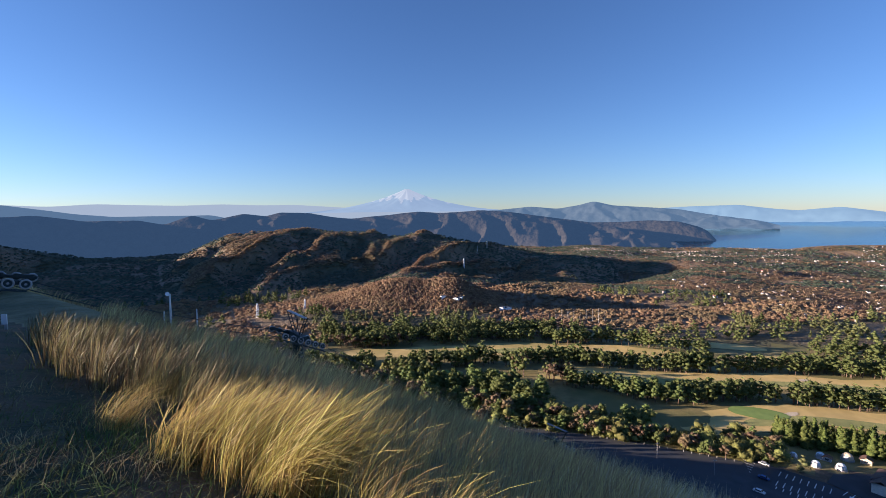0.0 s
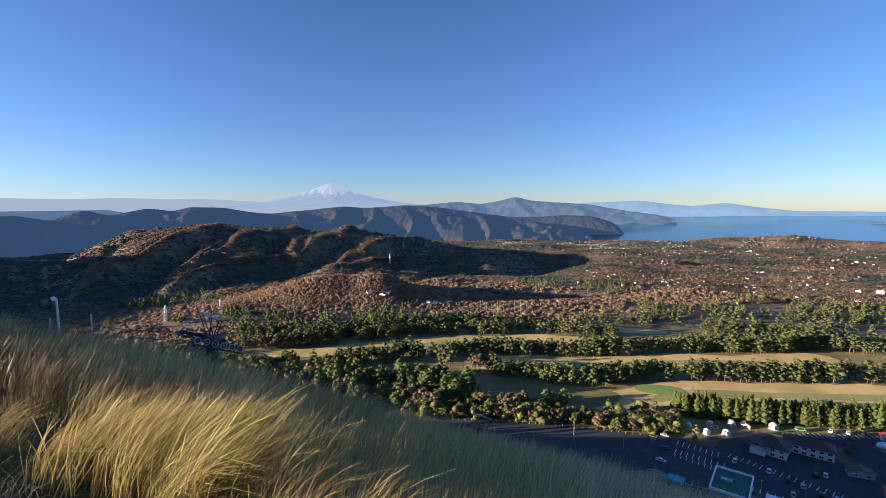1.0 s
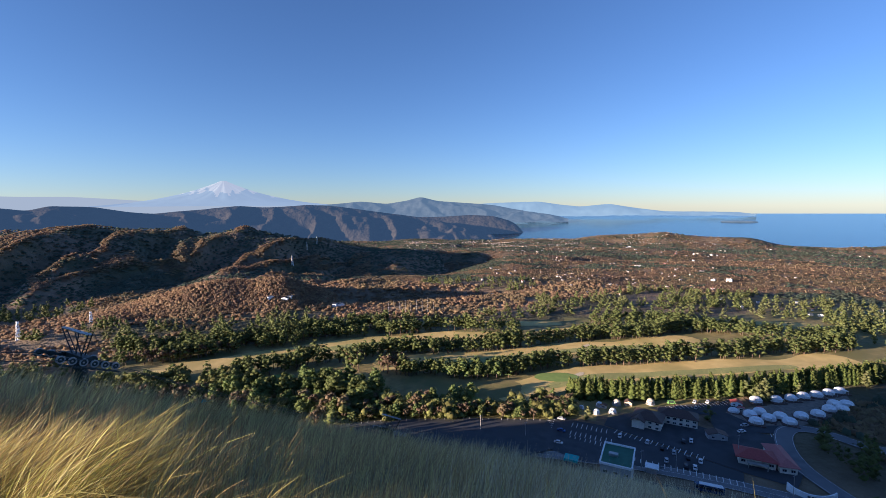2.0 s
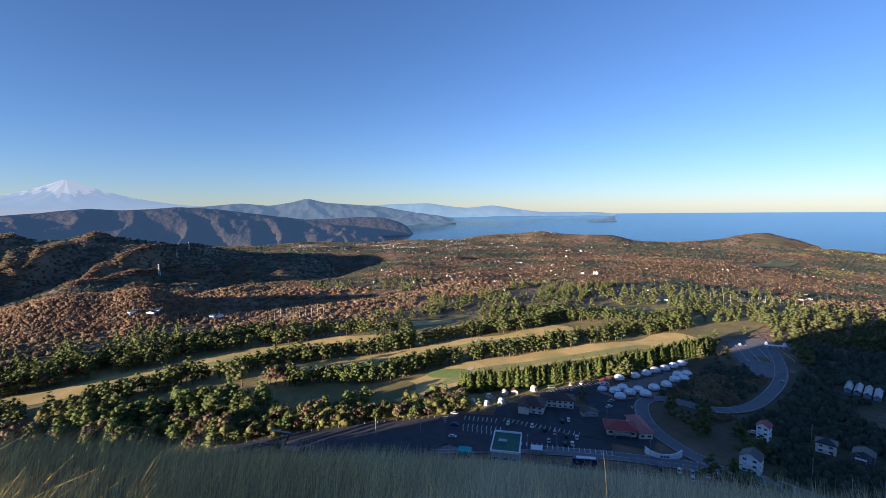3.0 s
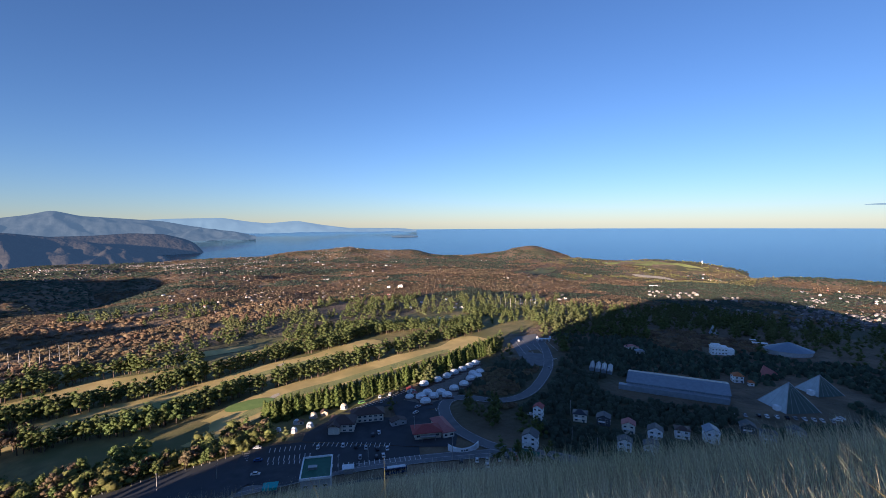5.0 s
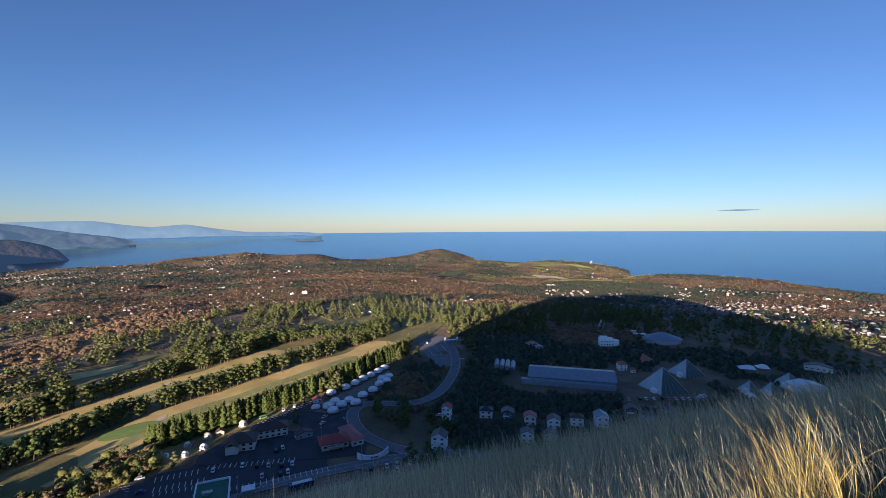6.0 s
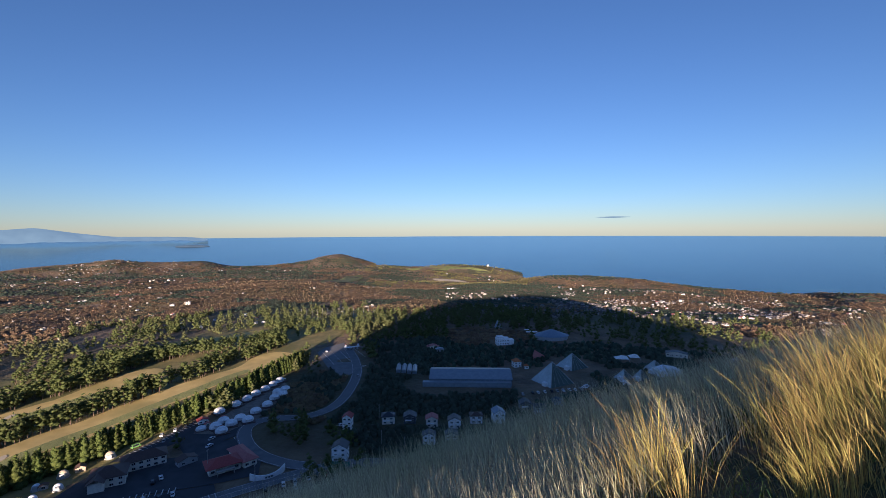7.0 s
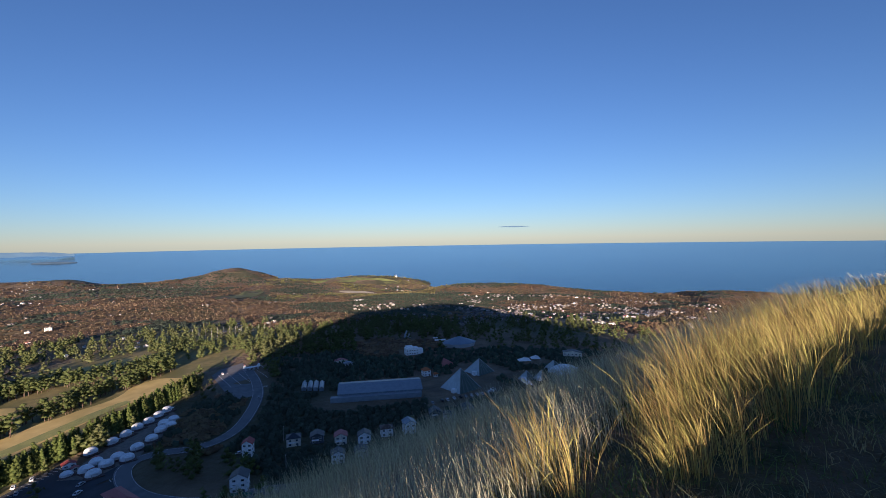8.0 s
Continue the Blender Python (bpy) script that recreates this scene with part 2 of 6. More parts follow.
# ---- the lie of the land: a grassy crater cone, a plain at its foot, hills, the coast ----
RIM, OUT = 100.0, 45.0
CX, CY = polar(OUT + 180, RIM - 1.4)
PLAIN = -115.0
KNOLLS = [(-5, 625, -8.1, 8.0, 70), (1.0, 610, -8.2, 5.0, 62), (-15, 590, -10.6, 5.0, 50), (9.5, 760, -8.75, 2.2, 34)]  # heading, range, top in degrees above the eye, spread in degrees, in metres
RIDGES = [
    # the first two lie out of view, added to shade the left valley
    (2300, 350, [(-110, 0.5), (-80, 2.0), (-66, 2.7), (-58, 2.3), (-53, 1.6), (-48, -2.0)]),
    (3150, 260, [(-64, 2.0), (-58, 2.6), (-52, 2.4), (-49.5, 1.6), (-46.5, -2.0)]),
    # range, depth, crest line (heading, degrees above the eye)
    # left of -45 this crest is unseen, raised for the shadow it casts
    (1480, 300, [(-95, 0.5), (-78, 1.6), (-64, 1.7), (-53, 1.5), (-49, 0.2), (-45, -2.2), (-40, -3.6), (-31, -5.2), (-26, -7.0)]),
    (1330, 270, [(-33, -6.0), (-29.4, -3.8), (-25.6, -2.25), (-19.5, -1.9), (-15.6, -1.65), (-11.5, -1.9), (-8.7, -2.1), (-5.9, -2.65), (-3.1, -2.2), (-0.6, -2.45), (1.9, -3.0), (4.1, -3.4), (8.3, -4.6), (11.8, -5.3), (15.2, -5.3), (17.9, -5.6), (21.8, -6.8)]),
    (2430, 190, [(30, -5.0), (35, -4.3), (37.9, -3.8), (41, -3.2), (44.5, -3.15), (47.6, -2.85), (50.4, -3.25), (55.8, -3.3), (58, -4.1), (61.6, -4.2), (65.6, -3.75), (68.4, -3.1), (71.1, -2.75), (74.1, -3.8), (76, -4.5)]),
    (2100, 200, [(60, -5.6), (70, -5.0), (75.5, -4.45), (80.6, -4.65), (83.4, -4.4), (88.6, -4.5), (92.8, -5.2), (96.4, -5.95), (99, -6.6)]),
    (1620, 240, [(90, -7.4), (95, -6.1), (98, -5.92), (104.6, -5.92), (109.6, -6.25), (114.2, -6.75), (117.8, -7.1), (121.2, -7.2), (123.2, -6.8), (126, -6.4), (131, -6.3), (136, -7.0)]),
]
HILL = 1330  # the middle hill, whose near flank runs down a long way in spurs


HOLLOWS = [(200, 600, 190, 45, 12), (130, 1020, 300, 150, 48), (380, 1180, 260, 140, 40), (-260, 980, 200, 170, 30), (420, 1350, 240, 110, 32), (900, 1000, 120, 60, 14), (700, 1250, 150, 70, 16)]  # x, y, half widths, depth


def plain_z(x, y):
    r, a = np.hypot(x, y), np.degrees(np.arctan2(x, y))
    fall = 0.032 + 0.047 * ease(55, 105, a)
    z = PLAIN - fall * np.clip(r - 550, 0, 1500) - (fall + 0.1) * np.clip(r - 2450 + 500 * ease(60, 110, a), 0, None)
    for hx, hy, wx_, wy_, deep in HOLLOWS:
        z = z - deep * np.exp(-(((x - hx) / wx_) ** 2 + ((y - hy) / wy_) ** 2) ** 2)
    return z + lumps(x, y, 320, 3) * 19 * ease(620, 1100, r) + lumps(x, y, 140, 4) * 5 * ease(600, 900, r) + lumps(x, y, 90, 5) * 2.0 * ease(560, 800, r) + lumps(x, y, 60, 8) * 0.8 * ease(270, 330, r)


def cone_z(x, y):
    dx, dy = x - CX, y - CY
    d, b = np.hypot(dx, dy), np.degrees(np.arctan2(dx, dy))
    w = 1.3
    north = np.abs((b - 325 + 180) % 360 - 180)
    d = d - 90 * (1 - 0.70 * ease(130, 250, d - RIM)) * np.clip(np.exp(-((north / 28) ** 2)) - 0.01, 0, 1)  # the cone is broadened on its north side, mostly out of view, to fit its shadow
    outside = w * np.logaddexp(0, (d - RIM) / w)
    within = 2.0 * np.logaddexp(0, (RIM - 7 - d) / 2.0)
    away = np.abs((b - SUMMIT[0] + 180) % 360 - 180)
    crest = SUMMIT[1] * np.exp(-((away / SUMMIT[2]) ** 2))
    z = crest - math.tan(radians(30.5)) * outside - 0.5 * np.minimum(within, 60)
    left = -(math.cos(radians(OUT)) * dx - math.sin(radians(OUT)) * dy)
    z = z - (0.10 - 0.06 * ease(RIM + 0.5, RIM + 3.5, d)) * np.logaddexp(0, (np.minimum(left, 25) - 1.5) / 0.8) * 0.8 * ease(60, 100, d)
    side = RIM * np.radians((b - OUT + 180) % 360 - 180)
    z = z + (0.66 + 0.53 * ease(-3.1, -0.1, side) + 0.1 * np.clip(-side - 1.5, 0, 9) + 0.13 * np.clip(-side - 14, 0, 14)) * np.exp(-(((d - RIM + 5.4) / 0.9) ** 2))  # the bank inside the path, out of view, its height set by the shadow it casts
    return z + lumps(x, y, 26, 11) * 0.3 * ease(6, 40, np.hypot(x, y)) + lumps(x, y, 5, 12) * 0.10


SUMMIT = (303.0, 22.0, 52.0)


def spur_of(x, y):
    """1 along the spurs of the middle hill, 0 in its gullies."""
    down = HILL - np.hypot(x, y)
    across = np.radians(np.degrees(np.arctan2(x, y))) * HILL + 0.55 * down + 60 * lumps(x, y, 150, 26)
    return np.clip(1 - 2.1 * np.abs(lumps(across, down * 0.28, 165, 27, 3)), 0, 1)


def hills_z(x, y):
    """The hills' height over the plain."""
    r, a = np.hypot(x, y), np.degrees(np.arctan2(x, y))
    base = plain_z(x, y)
    total = np.zeros_like(r)
    spur = lumps(x, y, 260, 21, 4)
    for heading, rng, up, wide, deep in KNOLLS:
        top = np.maximum(EYE + rng * math.tan(radians(up)) - base, 1.0)
        bump = top * np.exp(-(((a - heading) / wide) ** 2) - ((r - rng) / deep) ** 2)
        total = np.power(total ** 4 + bump ** 4, 0.25)
    for rng, deep, crest in RIDGES:
        el = np.interp(a, [c[0] for c in crest], [c[1] for c in crest], left=-9, right=-9)
        for step in (0.5, -0.5, 1.0, -1.0):
            el = el + np.interp(a + step, [c[0] for c in crest], [c[1] for c in crest], left=-9, right=-9)
        el = el / 5
        line = rng + 90 * lumps(a * 40, a * 0, 170, 23)
        top = np.maximum(EYE + line * np.tan(np.radians(el)) - base, 0.0)
        if rng == HILL:
            f = np.where(r < line, (line - r) / 620, (r - line) / deep)
            side = np.where(r < line, np.clip(1 - f, 0, 1) ** 1.15, np.exp(-(f ** 1.6)))
            bump = top * side + np.clip(top / 60, 0, 1) * 58 * (spur_of(x, y) - 0.5) * np.clip(f * 2.6, 0, 1) * np.clip(1.15 - f, 0, 1)
            total = np.power(total ** 4 + np.clip(bump, 0, None) ** 4, 0.25)
            continue
        f = np.abs(r - line) / deep
        side = np.exp(-(f ** 1.6)) * (1 - 0.75 * np.abs(spur) * np.clip(f * 1.6, 0, 1) * np.exp(-f))
        bump = top * side + np.clip(top / 130, 0, 1) * 88 * (0.40 - np.abs(lumps(x, y * 0.5, 185, 27, 3)) * 1.7) * np.clip(f * 2.2, 0, 1) * np.exp(-f * f)
        bump = np.clip(bump, 0, None)
        total = np.power(total ** 4 + bump ** 4, 0.25)
    return total


def ground_z(x, y):
    x, y = np.asarray(x, float), np.asarray(y, float)
    a, b = cone_z(x, y), plain_z(x, y) + hills_z(x, y)
    k = 5.0
    return k * np.logaddexp(a / k, b / k)


def gz(x, y):
    return float(ground_z(np.array([x]), np.array([y]))[0])


headings = np.concatenate([np.arange(-62, 150, 0.5), np.arange(150, 298, 3.0)])
rings = np.concatenate([[0.05], np.geomspace(0.4, 3400, 300)])
hh, rr = np.meshgrid(np.radians(headings), rings)
gx, gy = rr * np.sin(hh), rr * np.cos(hh)
land = mesh_of("ground", np.stack([gx, gy, ground_z(gx, gy)], -1).reshape(-1, 3), grid_faces(len(rings), len(headings), True), True)
land.materials.append(M["valley"])
land.materials.append(M["slope"])
land.materials.append(M["turf"])
centres = np.zeros(len(land.polygons) * 3)
land.polygons.foreach_get("center", centres)
centres = centres.reshape(-1, 3)
off = np.hypot(centres[:, 0] - CX, centres[:, 1] - CY)
kind_of = np.where(off < RIM + 0.9, 2, np.where(off < RIM + 195, 1, 0)).astype(np.int32)
land.materials.append(M["rough"])
GOLF = [(-150, 250), (-120, 408), (100, 424), (200, 396), (290, 388), (420, 340), (520, 280), (440, 180), (250, 185), (120, 200)]
GRASSY = [(420, 340), (650, 330), (720, 210), (560, 150), (440, 175), (410, 240)]
kind_of = np.where((kind_of == 0) & (inside(centres[:, 0], centres[:, 1], GOLF) | inside(centres[:, 0], centres[:, 1], GRASSY)), 3, kind_of)
kind_of = np.where((kind_of == 2) & (off < RIM - 8), 1, kind_of).astype(np.int32)
land.materials.append(M["slope_green"])
facing = np.degrees(np.arctan2(centres[:, 0], centres[:, 1])) + 14 * lumps(centres[:, 0], centres[:, 1], 6, 60) + 22 * lumps(centres[:, 0], centres[:, 1], 0.9, 61)
kind_of = np.where((kind_of == 1) & (facing < 30) & (facing > -80), 4, kind_of).astype(np.int32)
land.polygons.foreach_set("material_index", kind_of)
ground = part("ground", land, None)
tagged(ground, "grassy crater cone above a wooded plain and hills", "ground", kind="structure")

sea_r = np.linspace(1400, 4900, 60)
sea_h = np.radians(np.arange(-100, 200, 1.0))
sh, sr = np.meshgrid(sea_h, sea_r)
sea = part("water", mesh_of("water", np.stack([sr * np.sin(sh), sr * np.cos(sh), -303.3 + 0.04875 * sr], -1).reshape(-1, 3), grid_faces(len(sea_r), len(sea_h)), True), M["sea"])
tagged(sea, "calm blue sea reaching the hazy horizon", "sea", kind="structure")


def range_of_hills(name, rng, depth, tops, mat, foot=-2.0, seed=0, relief=0.0, label="", size=260):
    """A far range: a crest through a few tops (heading, degrees above the eye), with spurs and gullies, falling to its foot on both sides."""
    hs = np.arange(tops[0][0], tops[-1][0] + 0.01, 0.2 if relief > 15 else 0.4)
    crest = np.interp(hs, [t[0] for t in tops], [t[1] for t in tops])
    crest = np.convolve(np.pad(crest, 2, "edge"), np.ones(5) / 5, "valid")
    rows = []
    fs = np.linspace(-1, 0.3, 37 if relief > 30 else 19)
    for f in fs:
        r = rng + f * depth + 0 * hs
        x, y = r * np.sin(np.radians(hs)), r * np.cos(np.radians(hs))
        fall = 1 - abs(f) ** 1.4
        z = EYE + r * np.tan(np.radians(foot + (crest - foot) * fall))
        spurs = 0.45 - np.abs(lumps(x, y, size, seed, 4)) * 2.2
        z = z + relief * spurs * min(1.0, abs(f) * 3) * (1 - max(0.0, abs(f) - 0.7) * 2)
        rows.append(np.stack([x, y, z], -1))
    ob = part(name, mesh_of(name, np.array(rows).reshape(-1, 3), grid_faces(len(fs), len(hs)), True), mat)
    return tagged(ob, label, "mountains", kind="structure")


# the blue of these ranges is mostly the haze emission of their materials
range_of_hills("backdrop_ridge", 2750, 420, [(-70, 0.8), (-44.3, 0.25), (-42, 0.38), (-38.3, -0.2), (-33.9, -0.2), (-31.6, -0.7), (-28.9, 0.32), (-27, -0.3), (-23.7, 0.47), (-21.3, 0.12), (-19.7, 0.57), (-16.2, 0.47), (-13.5, -0.1), (-11.5, -0.27), (-9.4, -0.1), (-3, 0.5), (0, 0.3), (4.8, 0.6), (8.3, 0.36), (12.5, -0.25), (17.8, -0.95), (21, -1.6), (24.1, -2.3), (27.1, -3.1), (29.5, -4.6)], M["ridge"], -6.5, 12, 64, "long wooded ridge under a blue haze glow", 210)
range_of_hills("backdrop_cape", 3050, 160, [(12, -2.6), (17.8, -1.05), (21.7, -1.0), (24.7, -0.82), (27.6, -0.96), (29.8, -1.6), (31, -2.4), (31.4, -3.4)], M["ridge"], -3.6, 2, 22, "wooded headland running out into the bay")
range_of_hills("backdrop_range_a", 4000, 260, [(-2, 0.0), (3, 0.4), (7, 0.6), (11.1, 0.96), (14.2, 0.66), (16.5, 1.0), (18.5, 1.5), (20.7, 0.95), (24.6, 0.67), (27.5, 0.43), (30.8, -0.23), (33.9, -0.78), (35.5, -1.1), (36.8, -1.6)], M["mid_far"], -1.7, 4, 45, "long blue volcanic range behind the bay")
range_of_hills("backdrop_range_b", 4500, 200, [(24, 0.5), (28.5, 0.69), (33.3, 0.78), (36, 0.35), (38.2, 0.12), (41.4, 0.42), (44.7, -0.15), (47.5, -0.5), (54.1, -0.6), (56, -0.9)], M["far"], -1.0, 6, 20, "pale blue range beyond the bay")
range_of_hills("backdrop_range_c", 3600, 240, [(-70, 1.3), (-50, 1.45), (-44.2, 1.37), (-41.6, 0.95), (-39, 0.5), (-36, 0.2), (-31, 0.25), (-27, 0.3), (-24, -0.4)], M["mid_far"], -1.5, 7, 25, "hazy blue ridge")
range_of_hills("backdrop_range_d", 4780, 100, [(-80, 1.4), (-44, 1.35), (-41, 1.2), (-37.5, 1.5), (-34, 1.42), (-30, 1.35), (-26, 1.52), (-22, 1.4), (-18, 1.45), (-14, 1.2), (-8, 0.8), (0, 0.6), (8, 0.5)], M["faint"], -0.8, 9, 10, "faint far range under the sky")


# the snow peak: a true cone of revolution with a concave flank
def snow_peak():
    px, py = polar(-4.4, 4650)
    base, top = EYE + 4650 * math.tan(radians(0.25)), EYE + 4650 * math.tan(radians(3.30))
    rows, n = [], 120
    ang = np.linspace(0, 2 * math.pi, n, endpoint=False)
    for f in np.linspace(0, 1, 30) ** 1.3:
        r = 26 + 1150 * f
        h = math.exp(-(r - 26) / 462) * 0.985 + 0.015 - 0.03 * f
        gully = lumps(np.cos(ang) * 40, np.sin(ang) * 40, 7, 5)
        bent = 1 + 0.10 * gully * math.sin(math.pi * min(1, f * 1.6 + 0.02))
        z = base + (top - base) * h * (1 + 0.05 * gully * (1 - f) * min(1, f * 8)) + 3.5 * lumps(np.cos(ang) * 50, np.sin(ang) * 50, 20, 3) * (f < 0.01)
        rows.append(np.stack([px + r * np.cos(ang) * bent, py + r * 0.25 * np.sin(ang) * bent, z], -1))
    n_rows = len(rows)
    me = mesh_of("snow_peak", np.array(rows).reshape(-1, 3), grid_faces(n_rows, n, True), True)
    # flank and snow both carry haze as emission
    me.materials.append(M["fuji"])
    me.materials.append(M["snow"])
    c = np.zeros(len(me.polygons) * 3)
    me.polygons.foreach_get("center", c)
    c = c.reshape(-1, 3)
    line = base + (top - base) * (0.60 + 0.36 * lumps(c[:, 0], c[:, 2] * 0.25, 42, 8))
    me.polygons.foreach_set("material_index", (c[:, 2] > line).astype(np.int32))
    ob = part("backdrop_snow_peak", me, None)
    tagged(ob, "snow-capped volcanic cone far away in haze", "mountain", kind="structure")


snow_peak()

# ---- plan of the plain: fairways, car parks, roads ----
FAIRWAYS = [
    ("fairway", [(-90, 372), (-27, 380), (28, 385), (73, 389), (115, 376), (143, 378), (196, 352)], 33),
    ("fairway", [(70, 326), (115, 320), (146, 312), (181, 305), (236, 304), (290, 288), (350, 283)], 27),
    ("fairway", [(128, 240), (164, 247), (196, 251), (222, 245), (255, 235), (298, 224), (353, 211), (410, 198)], 28),
    ("fairway", [(110, 430), (164, 421), (214, 402), (272, 372)], 18),
    ("fairway", [(240, 358), (271, 347), (307, 337), (345, 322)], 16),
    ("fairway", [(-25, 318), (-2, 324), (14, 327)], 10),
    ("fairway", [(390, 330), (450, 300), (500, 270)], 18),
]


def along(line, step):
    """Points every step metres along a bent line, with the direction there."""
    pts = [Vector((*p, 0)) for p in line]
    out, dist = [], 0.0
    for a, b in zip(pts, pts[1:]):
        n = (b - a).length
        while dist < n:
            out.append((a + (b - a) * (dist / n), (b - a).normalized()))
            dist += step
        dist -= n
    return out


def smooth_line(line, rounds=3):
    pts = [np.array(p, float) for p in line]
    for _ in range(rounds):
        new_pts = [pts[0]]
        for a, b in zip(pts, pts[1:]):
            new_pts += [a * 0.75 + b * 0.25, a * 0.25 + b * 0.75]
        pts = new_pts + [pts[-1]]
    return np.array(pts)


def off_line(x, y, line):
    """Distance of plan points from a bent line."""
    best = np.full(np.shape(x), 1e9)
    for (ax, ay), (bx, by) in zip(line, line[1:]):
        dx, dy = bx - ax, by - ay
        s = np.clip(((x - ax) * dx + (y - ay) * dy) / (dx * dx + dy * dy), 0, 1)
        best = np.minimum(best, np.hypot(x - ax - s * dx, y - ay - s * dy))
    return best


LOT_WEST = [(26, 241), (58, 236), (96, 223), (126, 209), (140, 203), (128, 176), (104, 170), (70, 190), (40, 212)]
LOT_MAIN = [(143, 206), (163, 186), (176, 158), (190, 128), (181, 121), (160, 136), (130, 158), (122, 176), (130, 196)]
LOT_HEDGE = [(203, 193), (258, 181), (248, 165), (262, 147), (238, 146), (214, 160), (226, 174), (206, 184)]
TENT_FIELD = [(238, 173), (280, 168), (331, 164), (312, 147), (262, 146), (238, 155)]
LOT_TOLL = [(411, 168), (430, 168), (452, 156), (428, 142), (366, 116), (352, 114), (341, 122), (352, 132), (368, 142)]
LOT_LOW = [(120, 150), (150, 128), (196, 78), (206, 60), (196, 58), (170, 82), (140, 112), (112, 140)]
ROAD_LOOP = [(440, 150), (417, 137), (388, 123), (362, 113), (339, 107.5), (311, 104), (293, 104), (281, 106.5), (271, 112), (264.5, 122), (264, 134), (259, 144), (250, 147), (239, 142.5), (227, 133), (217.5, 121), (213, 109), (210, 99), (210, 89)]
ROAD_MAIN = [(60, 205), (100, 182), (116, 172), (141, 156), (162, 138), (181, 119), (196, 101), (205, 89), (213, 77), (217, 59), (214, 30), (208, -10), (205, -60)]
YARD = [(178, 156), (191, 127), (200, 112), (214, 118), (228, 136), (236, 144), (226, 156), (212, 161), (204, 184), (190, 192), (172, 192), (164, 186)]
LOTS = [YARD, LOT_WEST, LOT_MAIN, LOT_HEDGE, TENT_FIELD, LOT_TOLL, LOT_LOW]
CLEAR = [  # buildings and yards kept free of trees: x, y, radius
    (195, 178, 26), (208, 128, 22), (133, 140, 20), (172, 201, 14), (218, 77, 13), (255, 86, 9), (350, 20, 34), (355, -46, 34), (392, -67, 26), (352, -5, 30), (335, 45, 24),
    (461, -8, 16), (1616, 160, 55), (1580, 120, 40), (1660, 205, 40), (1320, 487, 45), (1400, 490, 55), (1480, 494, 55), (1570, 498, 45), (1960, 60, 50), (1960, 140, 60), (1960, 220, 60), (1960, 310, 50), (490, -61, 24), (388, -19, 9), (412, -122, 16), (372, -136, 16), (368, -106, 22), (430, -166, 14), (361, 73, 13), (541, -5, 10), (320, -32, 16), (405, 148, 30), (378, 128, 22),
    (264, 64, 9), (268, 50, 9), (266, 36, 9), (241, 35, 9), (265, 24, 9), (245, 24, 9), (271, 11, 9), (273, -2, 9), (296, -20, 9), (286, -28, 9), (210, 30, 14), (200, 108, 10),
]


def free(x, y, gap=3.0):
    """Where woods may stand: off fairways, car parks, roads and yards."""
    ok = np.hypot(x - CX, y - CY) > RIM + 196
    for _, line, w in FAIRWAYS:
        ok &= off_line(x, y, line) > w / 2 + gap
    for poly in LOTS:
        ok &= ~inside(x, y, poly)
    for road in (ROAD_LOOP, ROAD_MAIN):
        ok &= off_line(x, y, road) > 5 + gap
    for cx, cy, r in CLEAR:
        ok &= np.hypot(x - cx, y - cy) > r
    return ok


def ribbon(line, width, lift, ragged=0.0, seed=0, cols=7):
    """A strip laid on the ground along a line."""
    pts = smooth_line(line)
    t = np.gradient(pts, axis=0)
    t /= np.linalg.norm(t, axis=1)[:, None]
    n = np.stack([-t[:, 1], t[:, 0]], 1)
    w = width / 2 * (1 + ragged * lumps(pts[:, 0], pts[:, 1], 40, seed))
    w2 = width / 2 * (1 + ragged * lumps(pts[:, 0], pts[:, 1], 40, seed + 5))
    if ragged:
        cap = np.clip(np.minimum(np.arange(len(pts)), np.arange(len(pts))[::-1]) / 5, 0.15, 1) ** 0.5
        w, w2 = w * cap, w2 * cap
    rows = np.linspace(0, 1, cols)
    P = pts[:, None, :] + n[:, None, :] * (rows[None, :, None] * (w + w2)[:, None, None] - w2[:, None, None])
    z = ground_z(P[..., 0], P[..., 1]) + lift
    return np.concatenate([P, z[..., None]], -1).reshape(-1, 3), grid_faces(len(pts), cols)[:, ::-1]


def slab(name, poly, lift, mat, step=6.0):
    """A paved area laid on the ground."""
    bm = bmesh.new()
    f = bm.faces.new([bm.verts.new((x, y, gz(x, y) + lift)) for x, y in poly])
    if f.normal.z < 0:
        f.normal_flip()
    bmesh.ops.recalc_face_normals(bm, faces=bm.faces)
    return part(name, bm, mat)


for i, (name, line, w) in enumerate(FAIRWAYS):
    v, f = ribbon(line, w, 0.25, 0.55, i * 3, 9)
    tagged(part("fairway", mesh_of("fairway", v, f, True), M["fairway"]), "tan dormant golf fairway between pine belts", "fairway", kind="structure")
    if i < 3:
        v, f = ribbon([(x + 2, y - w * 0.22) for x, y in line[1:-1]], w * 0.36, 0.33, 0.5, i * 3 + 1, 5)
        tagged(part("fairway", mesh_of("fairway_mown", v, f, True), M["mown"]), "mown green strip along the golf fairway", "fairway", kind="structure")


